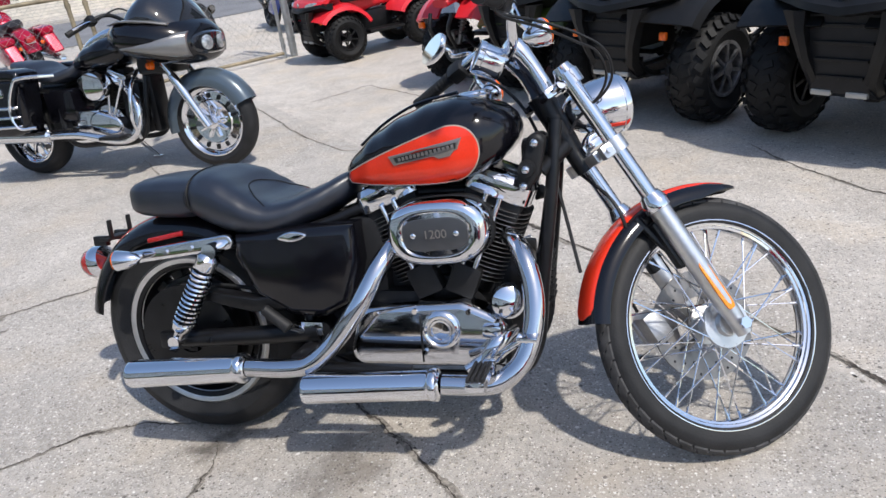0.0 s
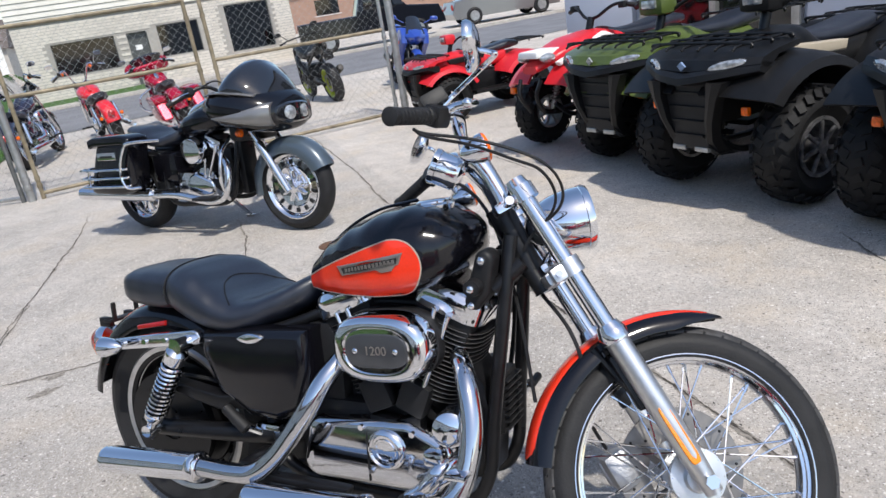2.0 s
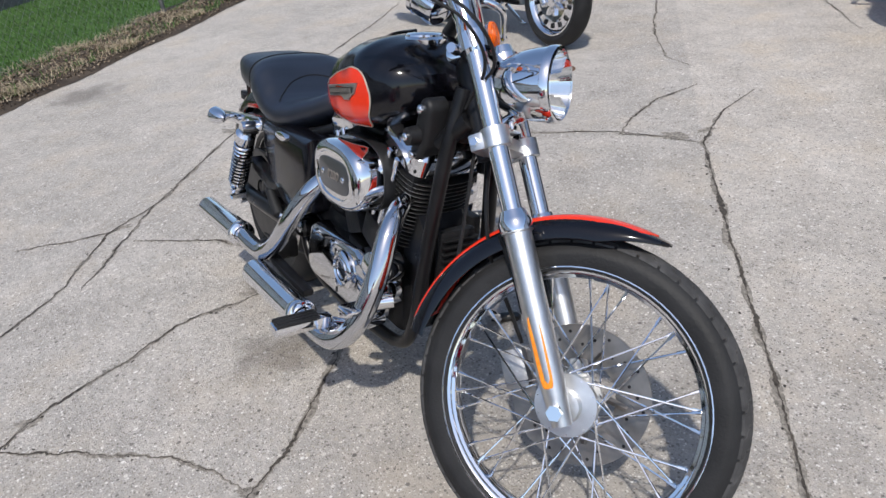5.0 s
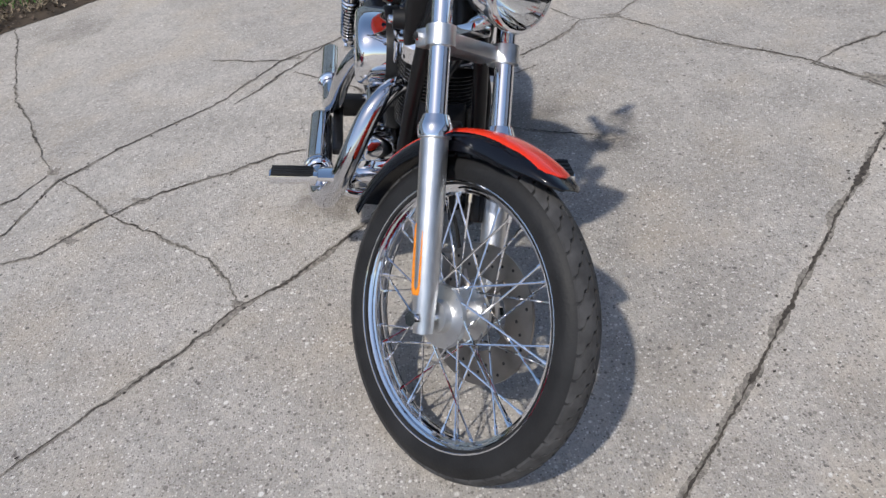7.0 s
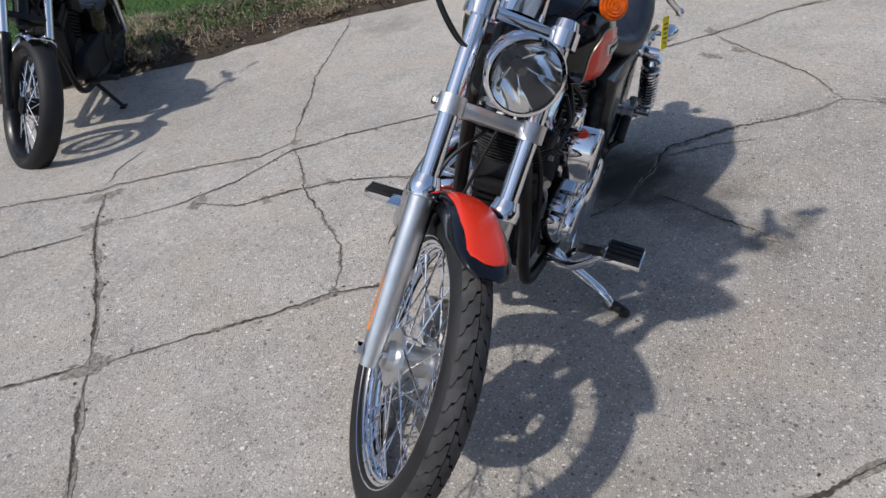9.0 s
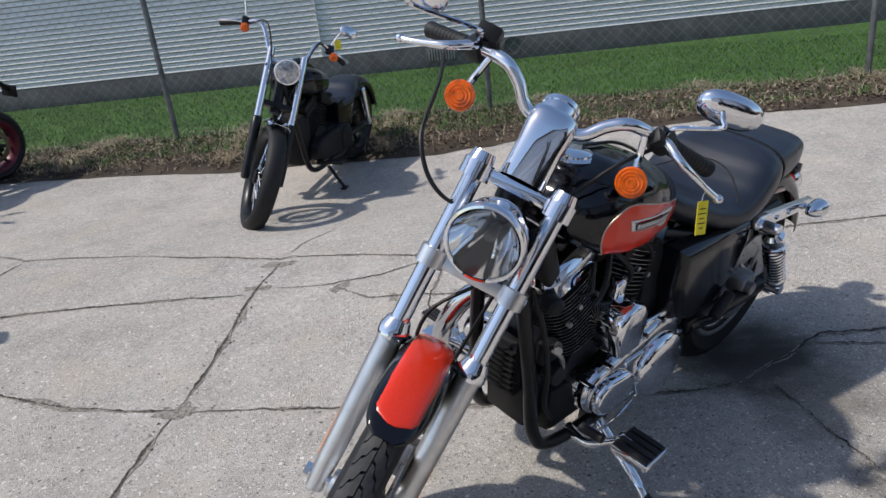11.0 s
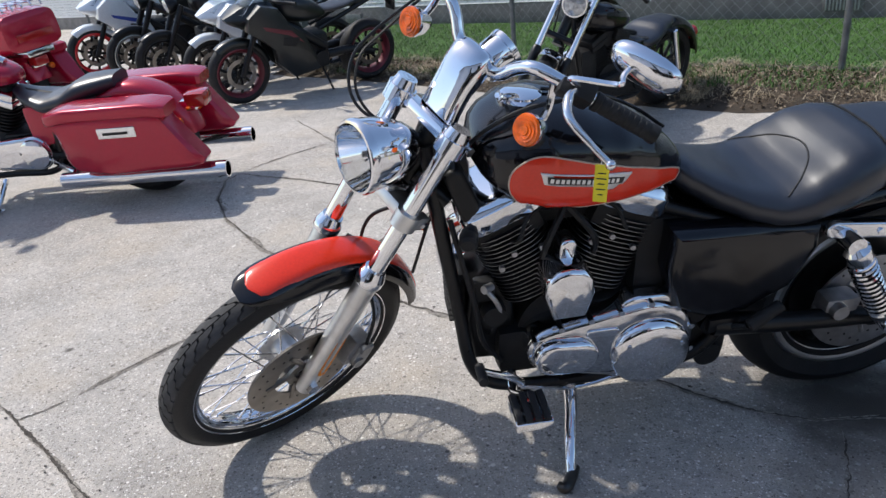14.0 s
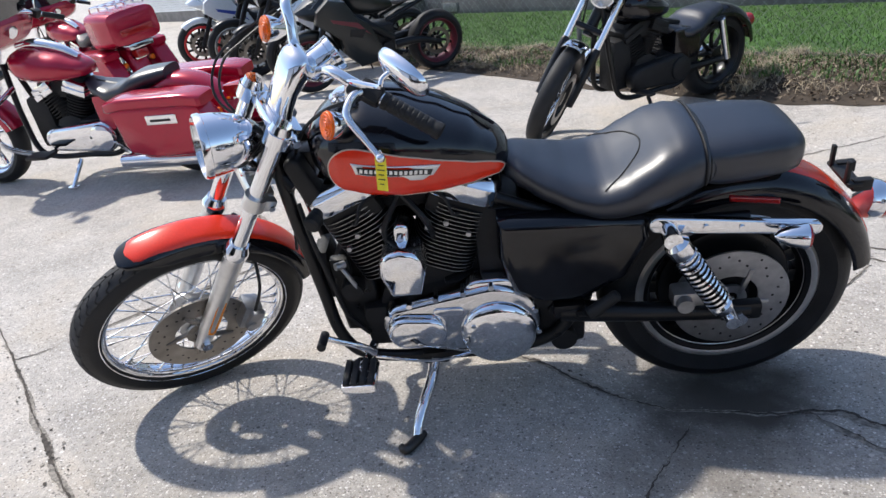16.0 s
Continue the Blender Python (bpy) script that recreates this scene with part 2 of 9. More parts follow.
def tyre(bm, r, w, c=(0, 0, 0), n=48, hole=0.72):
    """A tyre turned about y."""
    rows, k = [], 14
    for i in range(k + 1):
        t = math.pi * (i / k)
        y = -w / 2 * math.cos(t)
        h = (r - hole * r) * (0.15 + 0.85 * math.sin(t) ** 0.75)
        rows.append((y, hole * r + h if 0 < i < k else hole * r))
    rows = [(-w * 0.36, hole * r)] + [(y, q) for y, q in rows[1:-1]] + [(w * 0.36, hole * r)]
    return lathe(bm, rows, c, (0, 1, 0), n, close=True)


def turn_y(a):
    return Matrix.Rotation(a, 4, "Y")

# ---- ground, road, lawn ----
def concrete(name, base=(0.485, 0.447, 0.408), spots=(), slab_edge=None):
    m = bpy.data.materials.new(name)
    m.use_nodes = True
    nt = m.node_tree
    N, L = nt.nodes, nt.links
    bs = N["Principled BSDF"]
    bs.inputs["Roughness"].default_value = 0.88
    co = N.new("ShaderNodeTexCoord").outputs["Object"]

    def noise_at(scale, detail=4, rough=0.55):
        n = N.new("ShaderNodeTexNoise")
        n.inputs["Scale"].default_value, n.inputs["Detail"].default_value, n.inputs["Roughness"].default_value = scale, detail, rough
        L.new(co, n.inputs["Vector"])
        return n.outputs["Fac"]

    def span(v, a, b, c, d):
        r = N.new("ShaderNodeMapRange")
        for k, x in zip(("From Min", "From Max", "To Min", "To Max"), (a, b, c, d)):
            r.inputs[k].default_value = x
        L.new(v, r.inputs["Value"])
        return r.outputs["Result"]

    def mul(a, b):
        q = N.new("ShaderNodeMath")
        q.operation = "MULTIPLY"
        L.new(a, q.inputs[0])
        if isinstance(b, float):
            q.inputs[1].default_value = b
        else:
            L.new(b, q.inputs[1])
        return q.outputs[0]

    def mix(f, a, b):
        q = N.new("ShaderNodeMix")
        q.data_type = "RGBA"
        if isinstance(f, float):
            q.inputs[0].default_value = f
        else:
            L.new(f, q.inputs[0])
        for s, v in ((6, a), (7, b)):
            if isinstance(v, tuple):
                q.inputs[s].default_value = (*v, 1)
            else:
                L.new(v, q.inputs[s])
        return q.outputs[2]
    tone = mul(mul(mul(span(noise_at(0.55, 5), 0.3, 0.7, 0.86, 1.10), span(noise_at(1.7, 7, 0.65), 0.35, 0.65, 0.85, 1.09)), span(noise_at(5.5, 6, 0.65), 0.3, 0.7, 0.83, 1.12)), span(noise_at(38.0, 6, 0.75), 0.3, 0.7, 0.75, 1.20))
    tone = mul(tone, span(noise_at(210.0, 4, 0.8), 0.32, 0.68, 0.76, 1.21))
    h = N.new("ShaderNodeHueSaturation")
    h.inputs["Color"].default_value = (*base, 1)
    L.new(tone, h.inputs["Value"])
    col = h.outputs["Color"]
    # mottling: buff and cool patches that come and go
    col = mix(span(noise_at(2.3, 5, 0.6), 0.50, 0.66, 0.0, 0.55), col, (base[0] * 1.02, base[1] * 0.95, base[2] * 0.84))
    col = mix(span(noise_at(3.4, 6, 0.7), 0.54, 0.68, 0.0, 0.50), col, (base[0] * 0.72, base[1] * 0.74, base[2] * 0.75))
    if slab_edge:
        # the neighbouring slab, cast of a paler and warmer mix
        dot = N.new("ShaderNodeVectorMath")
        dot.operation = "DOT_PRODUCT"
        dot.inputs[1].default_value = (slab_edge[0], slab_edge[1], 0)
        L.new(co, dot.inputs[0])
        beyond = span(dot.outputs["Value"], slab_edge[2], slab_edge[2] + 0.012, 0.0, 1.0)
        pale = N.new("ShaderNodeHueSaturation")
        pale.inputs["Value"].default_value, pale.inputs["Saturation"].default_value = 1.16, 1.15
        L.new(col, pale.inputs["Color"])
        col = mix(beyond, col, pale.outputs["Color"])
    # aggregate: pale and dark stones in two sizes
    height = None
    for scale, size, chance in ((85.0, 0.38, 0.42), (170.0, 0.42, 0.30), (38.0, 0.27, 0.78), (52.0, 0.20, 0.70)):
        v = N.new("ShaderNodeTexVoronoi")
        v.inputs["Scale"].default_value = scale
        L.new(co, v.inputs["Vector"])
        sep = N.new("ShaderNodeSeparateColor")
        L.new(v.outputs["Color"], sep.inputs[0])
        inside = span(v.outputs["Distance"], size * 0.7, size, 1.0, 0.0)
        keep = N.new("ShaderNodeMath")
        keep.operation = "GREATER_THAN"
        keep.inputs[1].default_value = chance
        L.new(sep.outputs[0], keep.inputs[0])
        f = mul(mul(inside, keep.outputs[0]), 0.85)
        ramp = N.new("ShaderNodeValToRGB")
        e = ramp.color_ramp.elements
        e[0].position, e[0].color = 0.0, (0.09, 0.08, 0.075, 1) if scale < 60 else (0.12, 0.11, 0.10, 1)
        e[1].position, e[1].color = 1.0, (0.88, 0.85, 0.81, 1)
        k = e.new(0.35)
        k.color = (0.29, 0.26, 0.23, 1)
        k = e.new(0.6)
        k.color = (0.50, 0.45, 0.38, 1)
        L.new(sep.outputs[1], ramp.inputs[0])
        col = mix(f, col, ramp.outputs[0])
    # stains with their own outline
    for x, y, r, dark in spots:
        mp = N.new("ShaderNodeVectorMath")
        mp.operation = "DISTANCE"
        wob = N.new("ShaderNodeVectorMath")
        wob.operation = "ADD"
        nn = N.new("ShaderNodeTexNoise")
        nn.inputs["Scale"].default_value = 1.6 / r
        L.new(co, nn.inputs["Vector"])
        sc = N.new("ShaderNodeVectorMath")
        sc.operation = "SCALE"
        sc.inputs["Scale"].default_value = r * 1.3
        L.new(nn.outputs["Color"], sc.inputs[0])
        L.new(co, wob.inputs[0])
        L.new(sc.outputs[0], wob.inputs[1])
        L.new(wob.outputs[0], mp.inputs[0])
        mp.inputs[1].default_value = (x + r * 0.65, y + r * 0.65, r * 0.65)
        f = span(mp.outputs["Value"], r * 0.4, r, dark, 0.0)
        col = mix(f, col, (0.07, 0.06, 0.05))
    L.new(col, bs.inputs["Base Color"])
    bp = N.new("ShaderNodeBump")
    bp.inputs["Strength"].default_value, bp.inputs["Distance"].default_value = 0.95, 0.008
    L.new(noise_at(120.0, 6, 0.7), bp.inputs["Height"])
    L.new(bp.outputs["Normal"], bs.inputs["Normal"])
    return m


def island_material(name, colors, rough=0.8):
    """Each loose piece takes one of the colours."""
    m = bpy.data.materials.new(name)
    m.use_nodes = True
    nt = m.node_tree
    b = nt.nodes["Principled BSDF"]
    b.inputs["Roughness"].default_value = rough
    g = nt.nodes.new("ShaderNodeNewGeometry")
    r = nt.nodes.new("ShaderNodeValToRGB")
    e = r.color_ramp.elements
    e[0].color, e[1].color = (*colors[0], 1), (*colors[-1], 1)
    for i, c in enumerate(colors[1:-1]):
        e.new((i + 1) / (len(colors) - 1)).color = (*c, 1)
    nt.links.new(g.outputs["Random Per Island"], r.inputs[0])
    nt.links.new(r.outputs[0], b.inputs["Base Color"])
    return m


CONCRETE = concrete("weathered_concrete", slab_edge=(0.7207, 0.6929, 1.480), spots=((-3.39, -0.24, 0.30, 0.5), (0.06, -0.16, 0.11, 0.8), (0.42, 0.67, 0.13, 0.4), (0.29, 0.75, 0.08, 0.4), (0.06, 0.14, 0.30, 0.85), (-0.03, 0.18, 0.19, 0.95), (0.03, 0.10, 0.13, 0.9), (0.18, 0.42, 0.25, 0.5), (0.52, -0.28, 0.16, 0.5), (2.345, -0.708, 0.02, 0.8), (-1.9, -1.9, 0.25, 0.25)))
ASPHALT = material("asphalt", (0.17, 0.17, 0.18), 0.9, vary=0.18, scale=1.2, bump=0.3, bump_scale=90)
CRACK = material("crack_dirt", (0.060, 0.050, 0.042), 0.95, vary=0.6, scale=70, bump=0.5, bump_scale=150)
GRIT = material("grit_fill", (0.25, 0.225, 0.195), 0.95, vary=0.55, scale=75, bump=0.6, bump_scale=200)
SOIL = material("leaf_litter_soil", (0.055, 0.040, 0.027), 0.95, vary=0.5, scale=5, bump=0.5, bump_scale=40)
TURF = material("turf", (0.040, 0.098, 0.014), 0.95, vary=0.35, scale=2.5, bump=0.6, bump_scale=70)


def km(k, s):
    """Place by the slanted line x + y = k, s metres along it; the bank widens away from the gate."""
    far = min(1.0, max(0.0, (4.0 - s) / 4.0))
    k -= far * (0.30 + 0.225 * (-4.12 - k)) if k > -20 else 0.0
    s *= 1.0 + 0.08 * far
    return ((k - s * math.sqrt(2)) / 2, (k + s * math.sqrt(2)) / 2)


def nm(n, m):
    """Place n metres out towards the street and m metres along it."""
    return (-0.8 * n + 0.6 * m, 0.6 * n + 0.8 * m)


def dip(x, y):
    u, v = x + y + 3.6, (y - x) / math.sqrt(2) + 1.9
    return -0.060 * math.exp(-((x - 0.03) ** 2 + (y + 0.02) ** 2) / 0.09) - 0.135 * math.exp(-(u / 1.6) ** 2 - (v / 2.0) ** 2)


def sheet(name, pts, z, mat, label, category, kind="structure"):
    bm = B()
    bm.faces.new([bm.verts.new((x, y, z)) for x, y in pts])
    return tagged(part(name, bm, mat), label, category, kind=kind)


# the yard: one sheet to the horizon, finely divided where the slab sags
bm = B()
xs = sorted(set([-600, -200, -60, -20, -8, -4, -2, 4, 8, 20, 60, 200, 600] + [round(-1.0 + 0.05 * i, 3) for i in range(41)] + [round(-3.8 + 0.2 * i, 3) for i in range(35)]))
ys = sorted(set([-600, -200, -60, -20, -8, -4, -2, 4, 8, 20, 60, 200, 600] + [round(-1.0 + 0.05 * i, 3) for i in range(41)] + [round(-6.0 + 0.2 * i, 3) for i in range(35)]))
gv = [[bm.verts.new((x, y, dip(x, y))) for y in ys] for x in xs]
for i in range(len(xs) - 1):
    for j in range(len(ys) - 1):
        bm.faces.new((gv[i][j], gv[i + 1][j], gv[i + 1][j + 1], gv[i][j + 1]))
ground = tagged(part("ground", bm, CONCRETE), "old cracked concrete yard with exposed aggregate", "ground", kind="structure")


def crack(pts, w, straight=1.0):
    """A dirt-filled crack: a ragged dark strip through pts in a band of crumbled grit, with chips beside it."""
    rng = random.Random(int(1000 * (pts[0][0] + 7 * pts[0][1])))
    p = [Vector((x, y)) for x, y in pts]
    fine = []
    for a, b in zip(p, p[1:]):
        n = max(2, int((b - a).length / 0.009))
        side = Vector((-(b - a).y, (b - a).x)).normalized()
        for i in range(n):
            q = a + (b - a) * i / n
            wob = 0.015 * noise.noise((q.x * 4, q.y * 4, 0.3)) + 0.009 * noise.noise((q.x * 17, q.y * 17, 4.1)) + 0.005 * noise.noise((q.x * 61, q.y * 61, 8.3)) + rng.uniform(-0.002, 0.002)
            fine.append(q + side * wob * straight)
    fine.append(p[-1])
    dark, pale = B(), B()
    rows, band = [], []
    for i, q in enumerate(fine):
        d = (fine[min(i + 1, len(fine) - 1)] - fine[max(i - 1, 0)]).normalized()
        s = Vector((-d.y, d.x))
        f = min(1.0, 4 * min(i, len(fine) - 1 - i) / len(fine) + 0.25)
        big = max(0.0, noise.noise((q.x * 6.5, q.y * 6.5, 2.0)) + 0.10)
        open_ = max(0.0, noise.noise((q.x * 19, q.y * 19, 6.0)) + 0.25)
        k = w * f * (0.05 + 1.0 * big + 0.55 * open_ + rng.uniform(0, 0.12))
        l, r = q + s * k * rng.uniform(0.2, 1), q - s * k * rng.uniform(0.2, 1)
        rows.append([dark.verts.new((v.x, v.y, dip(v.x, v.y) + 0.0030)) for v in (l, r)])
        g = w * f * (0.25 + 1.9 * max(0.0, noise.noise((q.x * 7.5, q.y * 7.5, 5.0)) + 0.12) + rng.uniform(0, 0.35))
        h = w * f * (0.25 + 1.9 * max(0.0, noise.noise((q.x * 7.5, q.y * 7.5, 9.0)) + 0.12) + rng.uniform(0, 0.35))
        l, r = q + s * g, q - s * h
        band.append([pale.verts.new((v.x, v.y, dip(v.x, v.y) + 0.0018)) for v in (l, r)])
        if rng.random() < 0.16 * f:
            c = q + s * rng.choice((-1, 1)) * (k + rng.uniform(0.2, 2.4) * w)
            size = rng.uniform(0.12, 0.42) * w + 0.001
            turn = rng.uniform(0, 6)
            bm = dark if rng.random() < 0.55 else pale
            ring = []
            for e in range(6):
                rr = size * rng.uniform(0.5, 1.25)
                v = c + d * rr * 1.5 * math.cos(turn + e * 1.047) + s * rr * math.sin(turn + e * 1.047)
                ring.append(bm.verts.new((v.x, v.y, dip(v.x, v.y) + 0.0026)))
            bm.faces.new(ring)
    for bm, strip in ((dark, rows), (pale, band)):
        for a, b in zip(strip, strip[1:]):
            bm.faces.new((a[0], a[1], b[1], b[0]))
    part("crack", dark, CRACK, ground, "dirt-filled crack")
    part("crack_grit", pale, GRIT, ground, "crumbled grit along the crack")


def spall(x, y, size, turn, stretch=1.8, seed=0):
    """A shallow broken-out patch filled with grit where cracks meet."""
    bm = B()
    vs = []
    c, s = math.cos(radians(turn)), math.sin(radians(turn))
    for k in range(44):
        a = 2 * math.pi * k / 44
        r = size * (0.75 + 0.55 * noise.noise((2.1 * math.cos(a), 2.1 * math.sin(a), seed * 3.7)) + 0.22 * noise.noise((7 * math.cos(a), 7 * math.sin(a), seed * 1.3)))
        u, v = r * math.cos(a) * stretch, r * math.sin(a)
        px, py = x + u * c - v * s, y + u * s + v * c
        vs.append(bm.verts.new((px, py, dip(px, py) + 0.0015)))
    bm.faces.new(vs)
    part("spall", bm, GRIT, ground, "broken-out patch of grit")


def settle(x, y):
    """The far half of the yard lies a little further out."""
    d = V(x - 1.0, y - 1.6, 0)
    f = 1.0 + 0.0089 * d.length * min(1.0, max(0.0, (-1.0 - y) / 0.8))
    return 1.0 + d.x * f, 1.6 + d.y * f


for w, *pts in (
    (0.013, (2.21, -0.40), (2.03, -0.58), (1.86, -0.73), (1.66, -0.93), (1.49, -1.06)),
    (0.012, (1.49, -1.04), (1.37, -0.92), (1.25, -0.79), (1.14, -0.67), (1.00, -0.54), (0.94, -0.43), (0.80, -0.29), (0.70, -0.18), (0.49, -0.01), (0.36, 0.11), (0.20, 0.20), (-0.02, 0.24), (-0.20, 0.28), (-0.41, 0.52), (-0.55, 0.72), (-0.73, 0.87), (-0.70, 1.02)),
    (0.015, (1.49, -1.06), (1.30, -1.23), (1.10, -1.42), (0.97, -1.56), (0.80, -1.71), (0.61, -1.86)),
    (0.014, (1.48, -1.06), (1.58, -1.16), (1.76, -1.40), (1.96, -1.79), (2.05, -2.10), (2.06, -2.45), (1.99, -2.55)),
    (0.009, (1.04, -2.66), (0.91, -2.45), (0.78, -2.23), (0.58, -1.91), (0.52, -1.89), (0.41, -1.72), (0.27, -1.56), (0.17, -1.40), (0.0, -1.35)),
    (0.007, (0.0, -1.35), (-0.19, -1.44), (-0.56, -1.61), (-0.91, -1.79), (-1.29, -1.92), (-2.14, -2.20)),
    (0.012, (0.91, -1.66), (1.08, -1.81), (1.22, -1.95), (1.36, -2.07), (1.62, -2.29), (1.99, -2.54)),
    (0.008, (1.99, -2.57), (1.75, -2.85), (1.46, -3.10)),
    (0.008, (1.76, -3.92), (1.60, -3.5), (1.46, -3.12), (1.14, -2.78), (1.04, -2.66)),
    (0.010, (0.79, -1.61), (0.63, -1.47), (0.41, -1.36), (0.22, -1.33), (0.08, -1.30), (-0.09, -1.15), (-0.26, -0.98), (-0.44, -0.77), (-0.78, -0.55), (-0.97, -0.27), (-1.27, -0.01), (-1.58, 0.28), (-1.97, 0.57), (-2.39, 1.06)),
    (0.009, (0.62, -1.42), (0.58, -1.22), (0.42, -1.06), (0.31, -0.92), (0.24, -0.66), (0.14, -0.50), (0.12, -0.28), (0.06, -0.15)),
    (0.007, (0.06, -1.30), (0.27, -1.14), (0.44, -1.01), (0.60, -0.82), (0.75, -0.66), (0.89, -0.57), (1.00, -0.54)),
    (0.007, (-0.96, -0.91), (-0.84, -0.70), (-0.78, -0.50)),
    (0.013, (2.59, -0.56), (2.41, -0.37), (2.19, -0.10), (1.99, 0.13), (1.77, 0.39), (1.58, 0.58), (1.38, 0.77), (1.19, 0.95), (0.96, 1.17), (0.71, 1.42), (0.42, 1.70), (0.24, 2.06), (0.17, 2.37)),
    (0.006, (2.36, -0.30), (2.24, -0.37)),
    (0.008, (-0.72, 1.03), (-0.38, 1.21), (-0.14, 1.40), (0.05, 1.57), (0.25, 1.65), (0.42, 1.70)),
    (0.008, (0.27, 1.66), (0.08, 1.54), (-0.02, 1.74), (-0.10, 2.01), (-0.10, 2.28)),
    (0.008, (-1.55, 0.29), (-1.25, 0.53), (-1.03, 0.73), (-0.74, 0.87)),
    (0.008, (-0.72, 1.03), (-0.80, 1.12), (-0.92, 1.25), (-1.18, 1.58), (-1.62, 2.13), (-2.07, 2.58)),
    (0.007, (-0.63, -0.47), (-0.48, -0.32), (-0.34, -0.20), (-0.21, -0.11), (-0.05, -0.05)),
    (0.008, (-3.48, 5.54), (-2.6, 4.65), (-1.76, 3.79), (-1.05, 2.99), (-0.56, 2.57), (-0.30, 2.50)),
    (0.006, (-1.60, 3.73), (-1.20, 4.24), (-1.03, 4.51), (0.0, 3.56)),
    (0.011, (1.87, 2.29), (2.04, 1.90), (2.24, 1.58), (2.6, 1.35), (3.1, 1.1)),
    (0.007, (0.16, 0.25), (0.23, 0.39), (0.31, 0.51), (0.42, 0.70)),
    (0.007, (-0.10, 0.24), (-0.16, 0.33), (-0.24, 0.45), (-0.3, 0.6)),
    (0.005, (0.55, -1.93), (0.38, -2.03), (0.15, -2.08)),
    (0.008, (-3.88, 2.68), (-3.26, 2.07), (-2.97, 1.71), (-2.58, 1.27), (-2.35, 0.98), (-2.11, 0.70), (-1.97, 0.55)),
    (0.008, (-1.06, -0.19), (-0.82, -0.40), (-0.60, -0.55), (-0.35, -0.72)),
):
    crack([settle(*q) for q in pts], w, 0.4 if w >= 0.013 else 1.0)

for n_, (x, y, r, turn, st_) in enumerate(((1.50, -1.06, 0.055, -40, 1.7), (0.62, -1.84, 0.055, -40, 2.2), (0.84, -1.68, 0.035, -42, 2.2), (0.0, -1.34, 0.028, 30, 1.6), (0.60, -1.40, 0.035, 20, 2.2), (0.28, 1.68, 0.045, 40, 2.0), (0.34, 1.82, 0.030, 70, 1.8), (0.99, -0.54, 0.020, 45, 1.8), (0.41, 0.68, 0.035, 50, 1.6), (-0.72, 1.02, 0.030, 60, 1.8), (0.52, -1.14, 0.022, 50, 2.6), (0.33, -0.96, 0.022, 60, 2.4), (-0.80, -0.48, 0.025, 60, 1.9), (-1.32, 0.42, 0.032, 40, 2.0), (1.55, 0.60, 0.018, -45, 2.2), (-1.62, 0.26, 0.045, 30, 1.6), (-1.23, 0.30, 0.035, 60, 2.4))):
    spall(*settle(x, y), r, turn, st_, n_)

# lawn by the house, with its rough edge of leaf litter
sheet("lawn", [km(-4.75, -6.3), km(-4.75, 0.0), km(-4.75, 4.0), km(-4.75, 7.2), km(-10.1, 7.2), km(-10.1, 4.0), km(-8.78, 0.0), km(-8.78, -10.5), km(-6.8, -8.3)], 0.012, TURF, "green lawn strip beside the white house", "lawn")
sheet("lawn", [km(-4.75, 5.2), km(-4.40, 5.5), km(-4.22, 5.85), km(-4.01, 6.28), km(-3.80, 6.82), km(-3.78, 8.07), km(-3.73, 9.55), nm(13.0, -0.9), nm(13.0, -60), km(-60, 20), km(-8.75, 5.2)], 0.014, TURF, "green lawn beside the street", "lawn")
bm = B()
rng = random.Random(5)
inner, outer = [], []
for i in range(141):
    s = -5.8 + 11.7 * i / 140
    q = km(-4.10 + 0.10 * noise.noise((s * 1.3, 0, 0)) + 0.05 * noise.noise((s * 5, 3, 0)), s)
    inner.append(V(*q, dip(*q) + 0.004))
    outer.append(V(*km(-5.35 + 0.12 * noise.noise((s * 1.1, 7, 0)), s), 0.03))
mid = [(a + b) / 2 + V(0, 0, 0.05) for a, b in zip(inner, outer)]
loft(bm, [inner, mid, outer], closed=False)
tagged(part("leaf_litter", bm, SOIL), "bank of soil and dead leaves along the concrete", "soil", kind="structure")

GRASS = island_material("grass_blades", [(0.030, 0.082, 0.010), (0.042, 0.110, 0.014), (0.058, 0.138, 0.019), (0.085, 0.155, 0.034)], 0.6)
LEAVES = island_material("dead_leaves", [(0.035, 0.024, 0.017), (0.09, 0.060, 0.040), (0.18, 0.13, 0.085), (0.32, 0.26, 0.19), (0.12, 0.08, 0.052)], 0.75)
STRAW = island_material("dry_stalks", [(0.26, 0.20, 0.125), (0.36, 0.29, 0.19), (0.52, 0.44, 0.31), (0.15, 0.11, 0.07)], 0.7)


